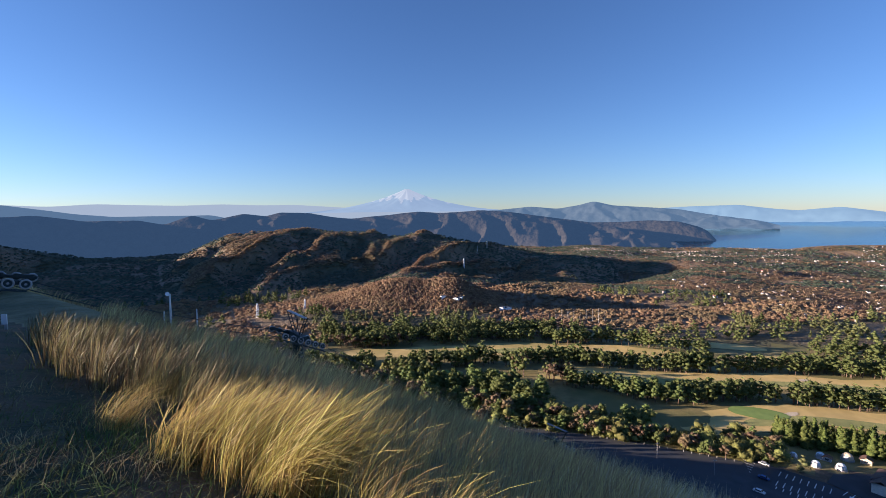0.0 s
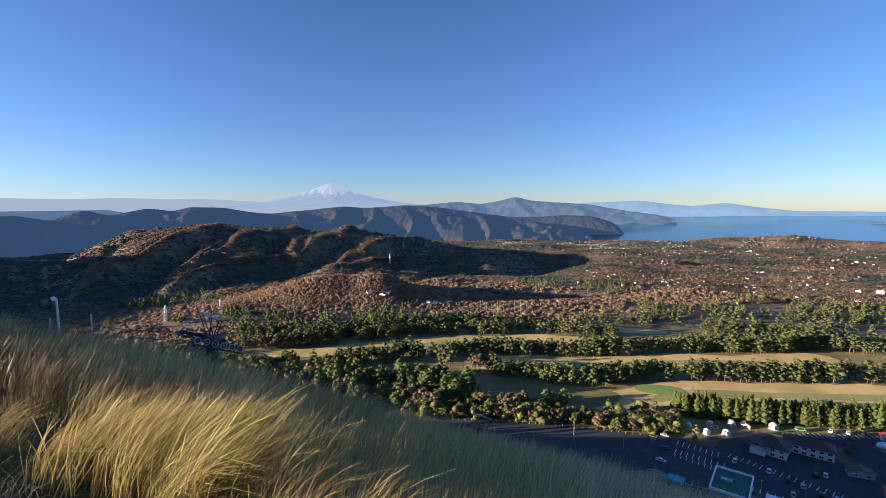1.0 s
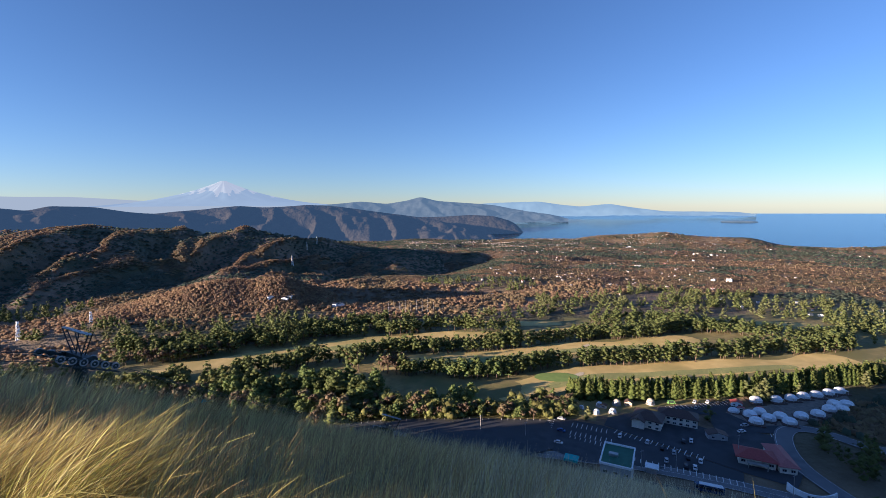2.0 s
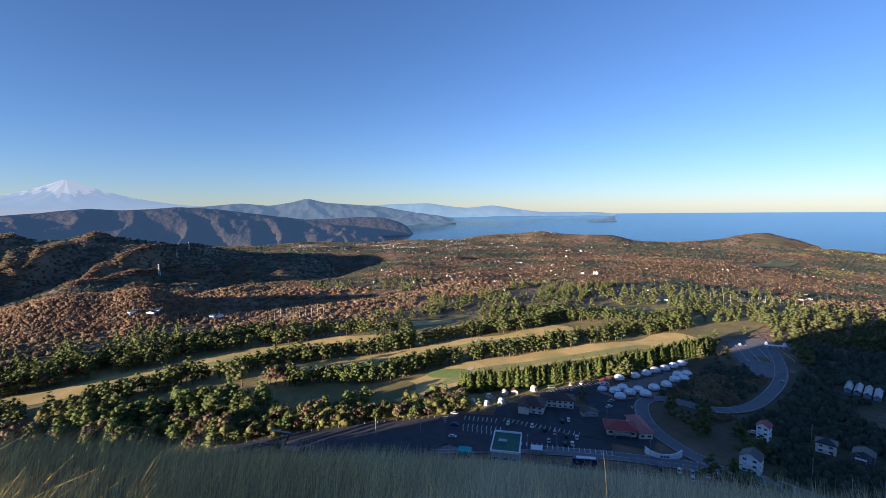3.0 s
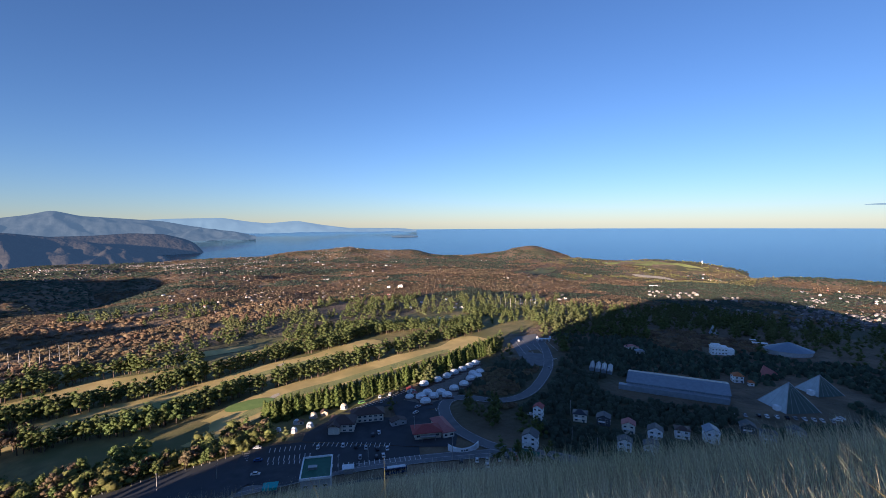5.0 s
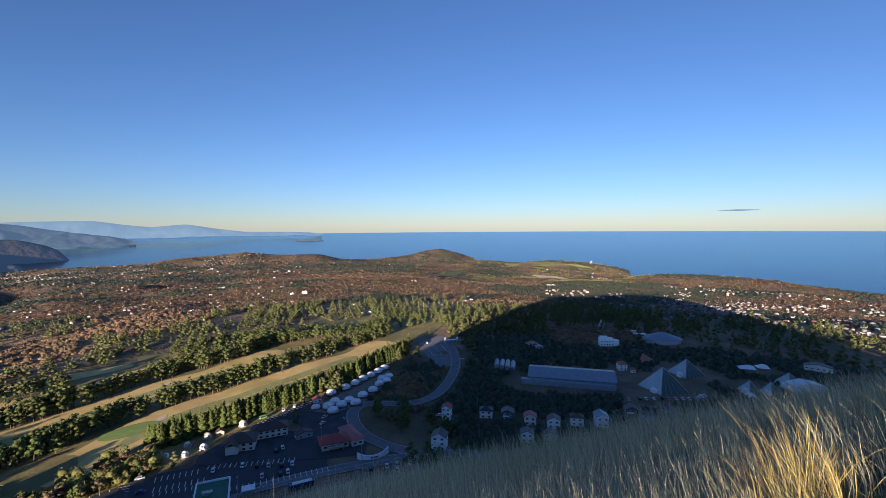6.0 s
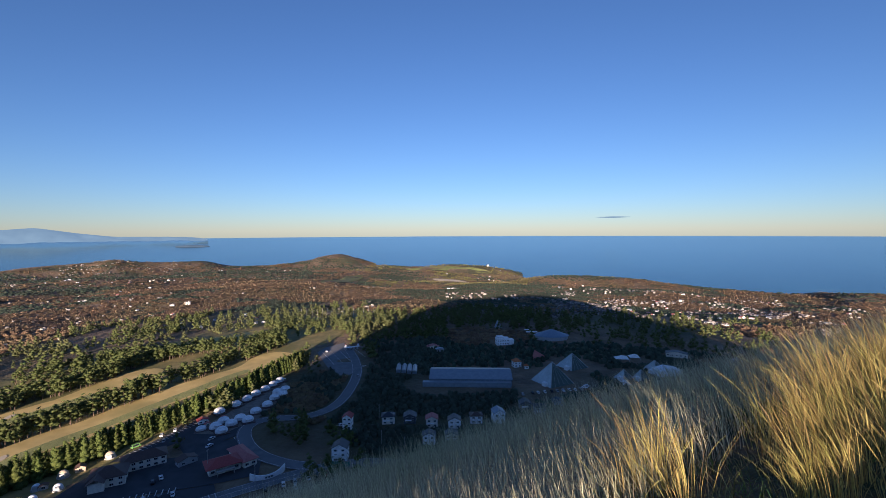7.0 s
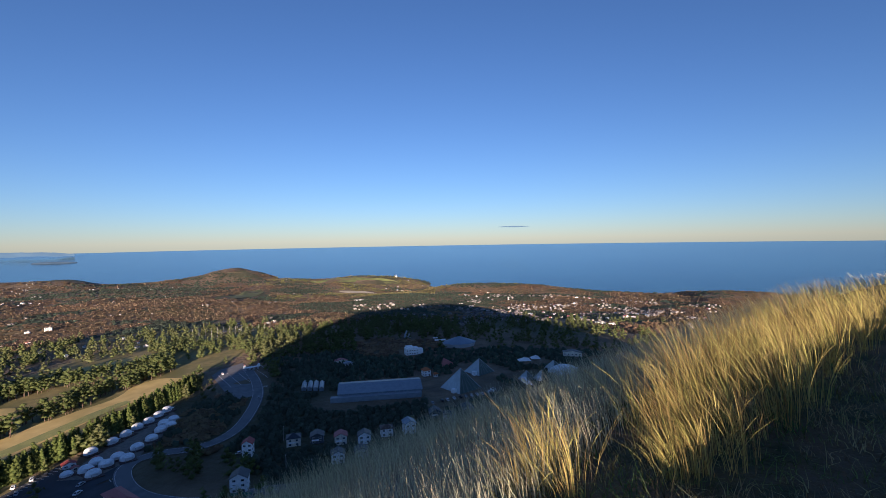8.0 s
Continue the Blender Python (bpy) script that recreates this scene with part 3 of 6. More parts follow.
def patch(name, cx, cy, a, b, turn, lift, mat, label, category):
    ang = np.linspace(0, 2 * math.pi, 40, endpoint=False)
    w = 1 + 0.12 * lumps(np.cos(ang) * 3, np.sin(ang) * 3, 2, 4)
    x0, y0 = a * np.cos(ang) * w, b * np.sin(ang) * w
    c, s = math.cos(radians(turn)), math.sin(radians(turn))
    x, y = cx + x0 * c - y0 * s, cy + x0 * s + y0 * c
    v = np.concatenate([[[cx, cy, gz(cx, cy) + lift + (0.25 if name != "bunker" else 0.0)]], np.stack([x, y, ground_z(x, y) + lift], 1)])
    f = [(0, 1 + i, 1 + (i + 1) % 40) for i in range(40)]
    tagged(part(name, mesh_of(name, v, f, True), mat), label, category, kind="structure")


patch("putting_green", 181, 253, 15, 8, -20, 0.45, M["green"], "smooth mown golf green", "golf green")
patch("putting_green", 108, 243, 11, 7, -25, 0.40, M["green"], "shaded mown golf green", "golf green")
patch("putting_green", 5, 326, 9, 6, -15, 0.45, M["green"], "mown golf green by the pines", "golf green")
patch("bunker", 199, 251, 5, 2.2, 20, 0.36, M["sand"], "pale sand bunker beside the green", "bunker")
patch("bunker", 248, 304, 4, 2, 20, 0.36, M["sand"], "pale sand bunker on the fairway", "bunker")
patch("clearing", 1616, 160, 90, 26, -130, 1.2, M["sand"], "pale bare quarry ground on the wooded ridge", "clearing")
patch("clearing", 1450, 493, 210, 34, 2, 1.5, M["olive_field"], "green grass field between russet woods", "clearing")
patch("clearing", 1960, 200, 40, 190, 0, 1.5, M["olive_field"], "green grass field along the ridge top", "clearing")
patch("rough", 118, 262, 46, 22, -30, 0.2, M["rough"], "shaded brown rough grass", "rough")

for name, poly, mat, label in (("car_park", LOT_WEST, "asphalt", "wide empty asphalt overflow car park"), ("car_park", LOT_MAIN, "asphalt", "asphalt car park with white bays"),
                               ("car_park", LOT_HEDGE, "asphalt", "asphalt car park along the hedge"), ("camp_ground", TENT_FIELD, "gravel", "bare gravel camp ground"),
                               ("pavement", YARD, "asphalt", "dark asphalt yard between the inn and the restaurant"),
                               ("car_park", LOT_TOLL, "road", "asphalt car park by the toll gate"), ("car_park", LOT_LOW, "asphalt", "asphalt roadside car park")):
    tagged(slab(name, poly, 0.26 if name == "pavement" else 0.3, M[mat]), label, "yard" if name == "pavement" else "car park", kind="structure")
for road, w in ((ROAD_LOOP, 8), (ROAD_MAIN, 9)):
    v, f = ribbon(road, w, 0.36)
    ob = tagged(part("road", mesh_of("road", v, f, True), M["road"]), "grey asphalt road with white edge lines", "road", kind="structure")
    for side in ((-1, 1) if road is ROAD_LOOP else (-1, 0, 1)):
        pts = smooth_line(road)
        t = np.gradient(pts, axis=0)
        t /= np.linalg.norm(t, axis=1)[:, None]
        edge = pts + np.stack([-t[:, 1], t[:, 0]], 1) * side * (w / 2 - 0.5)
        v, f = ribbon([tuple(p) for p in edge[::6]] + [tuple(edge[-1])], 0.15, 0.40, cols=2)
        tagged(part("road_line", mesh_of("road_line", v, f), M["paint"]), "white painted road line", "road marking", kind="structure")


# ---- trees ----
BALL = bmesh.new()
bmesh.ops.create_icosphere(BALL, subdivisions=1, radius=1)
BALL_V = np.array([v.co[:] for v in BALL.verts])
BALL_F = np.array([[v.index for v in f.verts] for f in BALL.faces])
BALL.free()
rng = np.random.default_rng(7)


OCTA_V = np.array([(1, 0, 0), (0, 1, 0), (-1, 0, 0), (0, -1, 0), (0, 0, 1), (0, 0, -1)], float)
OCTA_F = np.array([(0, 1, 4), (1, 2, 4), (2, 3, 4), (3, 0, 4), (1, 0, 5), (2, 1, 5), (3, 2, 5), (0, 3, 5)])


def tuft_cloud(centres, radii, squash, rnd, sprays=16, spray=0.5, fine=True):
    """Foliage: uneven lumps with loose sprays of needles or twigs standing out of them."""
    V, F, n = [], [], 0
    bv, bf = (BALL_V, BALL_F) if fine else (OCTA_V, OCTA_F)
    for c, r in zip(centres, radii):
        v = bv * (1 + rnd.uniform(-0.2, 0.2, (len(bv), 1))) * np.array([r, r, r * squash]) * 0.78 + c
        V.append(v)
        F.append(bf + n)
        n += len(v)
        d = rnd.normal(size=(sprays, 3))
        d /= np.linalg.norm(d, axis=1)[:, None]
        p = c + d * np.array([r, r, r * squash]) * rnd.uniform(0.7, 1.15, (sprays, 1))
        e = rnd.normal(size=(sprays, 2, 3)) * spray * r
        tri = np.stack([p, p + e[:, 0], p + e[:, 1]], 1).reshape(-1, 3)
        V.append(tri)
        F.append(np.arange(sprays * 3).reshape(-1, 3) + n)
        n += sprays * 3
    return np.concatenate(V), np.concatenate(F)


def stick(a, b, r0, r1, sides=6):
    a, b = np.array(a, float), np.array(b, float)
    d = (b - a) / np.linalg.norm(b - a)
    u = np.cross(d, [0.3, 0.9, 0.2])
    u /= np.linalg.norm(u)
    w = np.cross(d, u)
    ang = np.linspace(0, 2 * math.pi, sides, endpoint=False)
    ring = np.cos(ang)[:, None] * u + np.sin(ang)[:, None] * w
    return np.concatenate([a + ring * r0, b + ring * r1]), np.array([(i, (i + 1) % sides, sides + (i + 1) % sides, sides + i) for i in range(sides)])


def join(pieces):
    V, F, n = [], [], 0
    for v, f in pieces:
        V.append(v)
        F.append(f + n)
        n += len(v)
    return np.concatenate(V), np.concatenate(F)


def tree_meshes(kind, seed, fine=True):
    """Trunk with limbs, and crown, of a tree about 10 m tall."""
    rnd = np.random.default_rng(seed)
    lean = rnd.normal(size=2) * 0.4
    tip = np.array([lean[0], lean[1], 8.6])
    wood = [stick((0, 0, -0.6), tip * [0.5, 0.5, 0.5], 0.26, 0.18), stick(tip * [0.5, 0.5, 0.5], tip, 0.18, 0.05)]
    centres, radii = [], []
    if kind == "pine":
        start, n = rnd.uniform(2.6, 4.2), 14 if fine else 7
        broad = rnd.uniform(0.85, 1.25)
        for i in range(n):
            h = start + (9.3 - start) * (i / (n - 1)) ** 0.9 + rnd.uniform(-0.35, 0.35)
            up = (h - start) / (10.2 - start)
            reach = 2.5 * broad * (1 - max(0, up) ** 1.8) * rnd.uniform(0.5, 1.1) * (0.8 if i < 2 else 1)
            a = i * 2.4 + rnd.uniform(-0.5, 0.5)
            c = np.array([math.cos(a) * reach + lean[0] * h / 9, math.sin(a) * reach + lean[1] * h / 9, h])
            if fine and i % 2 == 0:
                wood.append(stick((lean[0] * h / 12, lean[1] * h / 12, h - 0.9), c, 0.09, 0.03, 4))
            centres.append(c)
            radii.append(rnd.uniform(1.35, 1.95) * (1.08 - 0.42 * up) * (1 if fine else 1.3))
        v, f = tuft_cloud(centres, radii, 0.62, rnd, 32 if fine else 10, 0.19 if fine else 0.26, fine)
    elif kind == "cedar":
        for i in range(11):
            h = 0.9 + 8.4 * i / 10
            reach = 0.75 * (1 - h / 11)
            a = i * 2.4
            centres.append(np.array([math.cos(a) * reach, math.sin(a) * reach, h]))
            radii.append(1.75 * (1 - (h / 11.2) ** 1.5) + 0.25)
        v, f = tuft_cloud(centres, radii, 0.95, rnd, 26, 0.2)
    elif kind == "bare":
        for i in range(9):
            a, reach = i * 2.4, rnd.uniform(0.6, 2.7)
            c = np.array([math.cos(a) * reach, math.sin(a) * reach, rnd.uniform(4.6, 8.4)])
            wood.append(stick((0, 0, rnd.uniform(2.0, 4.5)), c, 0.10, 0.03, 4))
            centres.append(c)
            radii.append(rnd.uniform(1.0, 1.6))
        v, f = tuft_cloud(centres, radii, 0.85, rnd, 34, 0.26)
    else:
        for i in range(7):
            a, reach = i * 2.4, rnd.uniform(0.3, 2.3)
            centres.append(np.array([math.cos(a) * reach, math.sin(a) * reach, rnd.uniform(0.9, 3.4)]))
            radii.append(rnd.uniform(1.2, 1.9))
        wood = [stick((0, 0, -0.5), (0.1, 0.1, 2.4), 0.14, 0.06)]
        v, f = tuft_cloud(centres, radii, 0.85, rnd, 30, 0.17)
    tv, tf = join(wood)
    return mesh_of(kind + "_trunk", tv, tf, True), mesh_of(kind + "_crown", v, f, True)


TREES = {}
for kind, mat, label in (("pine", "pine", "tall dark-green pine with an open uneven crown"), ("cedar", "cedar", "dense dark-green conifer of a clipped windbreak row"),
                         ("bare", "twigs", "leafless reddish-brown deciduous tree"), ("bush", "bush", "yellow-green rounded shrub at the car park edge")):
    TREES[kind] = [(*tree_meshes(kind, s * 11 + len(kind)), mat, label) for s in range(4)]
FAR_TREES = {kind: [tree_meshes(kind, s * 7 + 3, False) for s in range(4)] for kind in TREES}


REST = {}


def plant(kind, x, y, height, group):
    """Remembers a tree; the nearest become objects of their own, the others join one wood."""
    REST.setdefault(kind, []).append((math.hypot(x, y), x, y, height, int(rng.integers(4)), rng.uniform(0, 6.28), rng.uniform(0.85, 1.2), rng.uniform(0.85, 1.2), group))


def grow(kind, limit):
    spots = sorted(REST.get(kind, []))
    bulk = {0: [], 1: []}
    for i, (_, x, y, height, k, turn, fx, fy, group) in enumerate(spots):
        trunk, crown, mat, label = TREES[kind][k]
        s = height / (10.0 if kind != "bush" else 5.0)
        m = Matrix.Translation((x, y, gz(x, y) - 0.1)) @ Matrix.Rotation(turn, 4, "Z") @ Matrix.Diagonal((s * fx, s * fy, s, 1))
        if i < limit:
            ob = part(kind + "_tree" if kind != "bush" else "shrub", trunk, M["bark"])
            ob.matrix_world = m
            part("crown", crown, M[mat], ob)
            tagged(ob, label, "shrub" if kind == "bush" else "tree", group)
        else:
            mm = np.array(m)
            trunk, crown = FAR_TREES[kind][k]
            for j, me in ((0, trunk), (1, crown)):
                v = np.zeros(len(me.vertices) * 3)
                me.vertices.foreach_get("co", v)
                v = v.reshape(-1, 3) @ mm[:3, :3].T + mm[:3, 3]
                f = np.zeros(len(me.loops), int)
                me.loops.foreach_get("vertex_index", f)
                bulk[j].append((v, f.reshape(-1, 4 if j == 0 else 3)))
    if bulk[0]:
        for j, mat in ((0, "bark"), (1, TREES[kind][0][2])):
            v, f = join(bulk[j])
            ob = part("far_" + kind + ("_trunks" if j == 0 else "_crowns"), mesh_of("far_" + kind, v, f, True), M[mat])
            tagged(ob, "distant pines among the fairways", "woods", kind="stuff")


def belt(kinds, line, width, gap, low, high, group, limit=520):
    """Trees scattered along a line."""
    n = 0
    for p, d in along(line, gap * 0.78):
        side = Vector((-d.y, d.x, 0))
        q = p + side * rng.uniform(-width / 2, width / 2) + d * rng.uniform(-gap / 2, gap / 2)
        if float(lumps(np.array(q.x), np.array(q.y), 17, 77)) < -0.42 and kinds[0] not in ("cedar", "bush"):
            continue
        high_here = high * (1 + (0.28 * float(lumps(np.array(q.x), np.array(q.y), 24, 78)) if kinds[0] != "cedar" else 0))
        if n < limit and bool(free(np.array([q.x]), np.array([q.y]), 0.5)[0]):
            plant(kinds[rng.integers(len(kinds))], q.x, q.y, rng.uniform(min(low, 0.7 * high_here), high_here), group)
            n += 1


PINES = "pines between the golf fairways"
belt(["cedar"], [(170, 224), (190, 214), (214, 203), (247, 194), (275, 186), (306, 178), (345, 174), (372, 166)], 8, 0.95, 10, 14, "windbreak conifers")
belt(["pine"], [(84, 300), (108, 290), (130, 275), (150, 272), (166, 274), (205, 268), (233, 260), (267, 253), (320, 241), (382, 228), (439, 214)], 13, 1.4, 9, 14, PINES)
belt(["pine"], [(60, 350), (86, 351), (114, 343), (142, 334), (168, 327), (184, 322), (239, 322), (290, 306), (350, 300)], 15, 1.5, 9, 14, PINES)
belt(["pine", "pine", "bare"], [(51, 345), (58, 322), (69, 312), (90, 300)], 10, 3.0, 11, 16, PINES)
belt(["pine"], [(-30, 345), (-4, 340), (20, 345), (40, 352)], 16, 1.6, 10, 14, PINES)
belt(["pine"], [(-30, 306), (-4, 300), (26, 288), (50, 276), (66, 270)], 26, 1.5, 11, 16, PINES)
belt(["pine", "pine", "bare", "pine", "bush"], [(-22, 282), (1, 272), (38, 254), (60, 246), (73, 241), (88, 240)], 18, 1.2, 7, 12, "mixed trees behind the car park")
belt(["bush", "pine", "bush", "pine", "bare"], [(20, 251), (50, 244), (73, 237), (102, 227), (123, 216), (140, 209), (158, 214)], 10, 0.85, 5, 9, "mixed trees behind the car park")
belt(["pine", "bush"], [(92, 238), (104, 246), (120, 243), (140, 228), (156, 222)], 10, 2.2, 5, 10, "mixed trees behind the car park")
belt(["pine", "pine", "bare"], [(-110, 400), (-60, 396), (-14, 398)], 10, 2.2, 9, 13, PINES)
belt(["pine"], [(-120, 440), (-70, 430), (0, 426), (70, 432), (140, 425)], 24, 1.5, 10, 15, PINES)
belt(["pine", "pine", "bush"], [(-110, 350), (-70, 342), (-40, 335), (-20, 330)], 14, 1.5, 8, 13, PINES)
belt(["bare", "pine", "bush"], [(-120, 300), (-80, 290), (-45, 276), (-12, 262)], 34, 0.9, 5, 9, "mixed trees behind the car park")
belt(["pine", "bare"], [(-110, 322), (-60, 312), (-30, 300)], 16, 1.6, 8, 12, PINES)
belt(["pine"], [(-80, 402), (-20, 404), (30, 410), (80, 412), (130, 402), (180, 380), (220, 366)], 20, 1.8, 9, 14, PINES)
belt(["pine"], [(255, 330), (300, 322), (350, 310), (400, 290)], 14, 2.2, 9, 14, PINES)
belt(["pine"], [(300, 360), (360, 340), (420, 262), (470, 230)], 34, 1.8, 9, 13, PINES)
belt(["pine", "bush", "pine"], [(374, 172), (392, 171), (408, 174)], 9, 2.0, 9, 13, PINES)
belt(["bush", "bare", "pine"], [(143, 208), (152, 203), (160, 207), (164, 213)], 7, 1.5, 6, 10, "mixed trees behind the car park")
belt(["bare"], [(96, 361), (110, 358), (60, 402), (150, 388)], 10, 14, 5, 7, PINES)

for kind, limit in (("pine", 290), ("cedar", 260), ("bare", 150), ("bush", 150)):
    grow(kind, limit)


# ---- far woods: crowns too many to count ----
DOME_V = np.array([(0, 0, 1.0)] + [(math.cos(a) * 0.72, math.sin(a) * 0.72, 0.62) for a in np.arange(6) * math.pi / 3] + [(math.cos(a + 0.5) * 1.0, math.sin(a + 0.5) * 1.0, -0.15) for a in np.arange(6) * math.pi / 3])
DOME_F = np.array([(0, 1 + i, 1 + (i + 1) % 6) for i in range(6)] + [(1 + i, 7 + i, 1 + (i + 1) % 6) for i in range(6)] + [(1 + (i + 1) % 6, 7 + i, 7 + (i + 1) % 6) for i in range(6)])


CONE_V = np.concatenate([[(0.1, 0, 1.0)], [(math.cos(a) * 1.1, math.sin(a) * 1.1, -0.1) for a in np.arange(5) * 1.2566]])
CONE_F = np.array([(0, 1 + i, 1 + (i + 1) % 5) for i in range(5)])


def crowns(name, x, y, size, tall, mat, label, far=False, solid_part=True, sprays=8, spray=0.4, upright=0.0):
    """Many crowns in one mesh: uneven domes under loose sprays of leaf or twig."""
    n = len(x)
    z = ground_z(x, y)
    shape, faces = (CONE_V, CONE_F) if far else (DOME_V, DOME_F)
    stretch = np.stack([size, size, size * tall], 1)[:, None, :]
    centre = np.stack([x, y, z + size * 0.25], 1)[:, None, :]
    pieces = []
    if solid_part:
        V = shape[None] * (1 + rng.uniform(-0.28, 0.28, (n, len(shape), 1))) * stretch * 0.9
        a = rng.uniform(0, 6.28, n)
        c, s = np.cos(a)[:, None], np.sin(a)[:, None]
        V = np.stack([V[..., 0] * c - V[..., 1] * s, V[..., 0] * s + V[..., 1] * c, V[..., 2]], -1) + centre
        F = faces[None] + (np.arange(n) * len(shape))[:, None, None]
        pieces.append((V.reshape(-1, 3), F.reshape(-1, 3)))
    d = rng.normal(size=(n, sprays, 3))
    d /= np.linalg.norm(d, axis=2)[..., None]
    d[..., 2] = np.abs(d[..., 2]) * 1.1 - 0.1
    p = centre + d * stretch * rng.uniform(0.55, 1.1, (n, sprays, 1))
    e = rng.normal(size=(n, sprays, 2, 3)) * (size * spray)[:, None, None, None]
    if upright:
        e[:, :, 0, 2] *= 0.3
        e[:, :, 1, :2] *= 0.5
        e[:, :, 1, 2] = np.abs(e[:, :, 1, 2]) * 0.6 + upright * size[:, None]
        p[..., 2] -= 0.3 * upright * size[:, None]
    tri = np.stack([p, p + e[:, :, 0], p + e[:, :, 1]], 2)
    pieces.append((tri.reshape(-1, 3), np.arange(n * sprays * 3).reshape(-1, 3)))
    v, f = join(pieces)
    ob = part(name, mesh_of(name, v, f, True), M[mat])
    tagged(ob, label, "woods", kind="stuff")


def scatter(n, h0, h1, r0, r1, power=1.0):
    h = np.radians(rng.uniform(h0, h1, n))
    r = np.exp(rng.uniform(math.log(r0), math.log(r1), n))
    return r * np.sin(h), r * np.cos(h)


wx, wy = scatter(165000, -52, 142, 210, 2400)
wr, wa = np.hypot(wx, wy), np.degrees(np.arctan2(wx, wy))
above_sea = ground_z(wx, wy) > -303.3 + 0.04875 * wr + 3
LOOP_WOOD = [(258, 106), (262, 146), (335, 150), (364, 134), (364, 112), (300, 101)]
shade_side = inside(wx, wy, LOOP_WOOD) | inside(wx, wy, [(215, 60), (262, 100), (420, 108), (520, 200), (900, 60), (900, -700), (150, -250), (215, -40)])
golf = inside(wx, wy, GOLF)
dense = rng.uniform(0, 1, len(wx)) < np.where(shade_side & (wr < 620), 0.8, np.minimum(1, (wr / 850) ** 1.3)) * np.where(golf, 0.0, np.where(shade_side & (wr < 620), 0.8, 0.96))
town_gap = lumps(wx, wy, 120, 44) > 0.62
keep = free(wx, wy) & above_sea & ((wr > 760) | shade_side | (rng.uniform(0, 1, len(wx)) < 0.7)) & dense & (wr < 2400) & ~(town_gap & (wr > 600))
wx, wy, wr, wa, shade_side = wx[keep], wy[keep], wr[keep], wa[keep], shade_side[keep]
patchy = lumps(wx, wy, 170, 40) + 0.5 * lumps(wx, wy, 60, 41)
pine_zone = np.exp(-(((wx - 430) / 260) ** 2) - ((wy - 300) / 190) ** 2) + 0.5 * np.exp(-(((wa - 92) / 10) ** 2) - ((wr - 1150) / 260) ** 2)
evergreen = patchy + 1.1 * pine_zone + np.where(shade_side & (wr < 650), 0.5, 0) - 0.12 + 0.22 * ease(1300, 1900, wr) > 0
mid_hill = (wr > 740) & (wr < 1800) & (wa < 22) & (hills_z(wx, wy) > 8)
hollow = (((wx - 250) / 480) ** 2 + ((wy - 1090) / 210) ** 2 < 1)
knoll = (((wa + 4) / 13) ** 2 + ((wr - 615) / 110) ** 2 < 1)
evergreen = np.where(knoll | inside(wx, wy, LOOP_WOOD) & (lumps(wx, wy, 18, 43) < 0.25), False, np.where(hollow, lumps(wx, wy, 60, 41) > -0.25, evergreen))
# far-left hills are all evergreen, whose blued colour stands in for haze
evergreen = np.where((wa < -27) & (wr > 800), True, evergreen)
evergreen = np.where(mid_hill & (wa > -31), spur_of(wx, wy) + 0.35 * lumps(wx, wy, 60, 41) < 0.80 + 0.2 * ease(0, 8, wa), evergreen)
size = (wr * 0.0018 + 1.4) * rng.uniform(0.7, 1.3, len(wx))
near = wr < 760
thin = evergreen & near & ~shade_side & (lumps(wx, wy, 32, 48) < -0.22)
wx, wy, wr, wa, size, evergreen, near = wx[~thin], wy[~thin], wr[~thin], wa[~thin], size[~thin], evergreen[~thin], near[~thin]
shade_keep = shade_side[~thin]


def small_pine(seed):
    """A pine for the middle distance, 1 m tall and built of six lumps."""
    rnd = np.random.default_rng(seed)
    c, r = [], []
    for k in range(6):
        h = 0.26 + 0.64 * k / 5
        a, reach = k * 2.4 + seed, 0.2 * (1 - (k / 5.2) ** 1.4) * rnd.uniform(0.6, 1.2)
        c.append(np.array([math.cos(a) * reach, math.sin(a) * reach, h]))
        r.append(rnd.uniform(0.18, 0.25) * (1.1 - 0.5 * k / 5))
    return tuft_cloud(c, r, 0.75, rnd, 9, 0.3, False)


def pine_wood(x, y, height, label):
    """Pines of the middle distance, too many to count, in one mesh."""
    z, kinds, pieces = ground_z(x, y), rng.integers(0, 5, len(x)), []
    for k in range(5):
        v, f = small_pine(k + 1)
        at = np.nonzero(kinds == k)[0]
        a, wide = rng.uniform(0, 6.28, len(at)), height[at] * rng.uniform(0.85, 1.25, len(at))
        c, s_ = np.cos(a)[:, None], np.sin(a)[:, None]
        V = np.stack([(v[:, 0] * c - v[:, 1] * s_) * wide[:, None] + x[at][:, None], (v[:, 0] * s_ + v[:, 1] * c) * wide[:, None] + y[at][:, None], v[:, 2] * height[at][:, None] + z[at][:, None] - 0.8], -1)
        pieces.append((V.reshape(-1, 3), (f[None] + (np.arange(len(at)) * len(v))[:, None, None]).reshape(-1, 3)))
    v, f = join(pieces)
    tagged(part("pine_wood", mesh_of("pine_wood", v, f, True), M["wood_pine"]), label, "woods", kind="stuff")


# pines of the middle distance stand apart, with tan ground between them
stand = evergreen & near & ((wa < 97) | (rng.uniform(0, 1, len(wx)) < 0.3)) & (~shade_keep | (wr > 480)) & (rng.uniform(0, 1, len(wx)) < 0.3)
pine_wood(wx[stand], wy[stand], rng.uniform(8, 14, int(stand.sum())), "dark green pines beyond the golf course")
gone = evergreen & near & (~shade_keep | (wr > 480))
wx, wy, wr, wa, size, evergreen, near = wx[~gone], wy[~gone], wr[~gone], wa[~gone], size[~gone], evergreen[~gone], near[~gone]
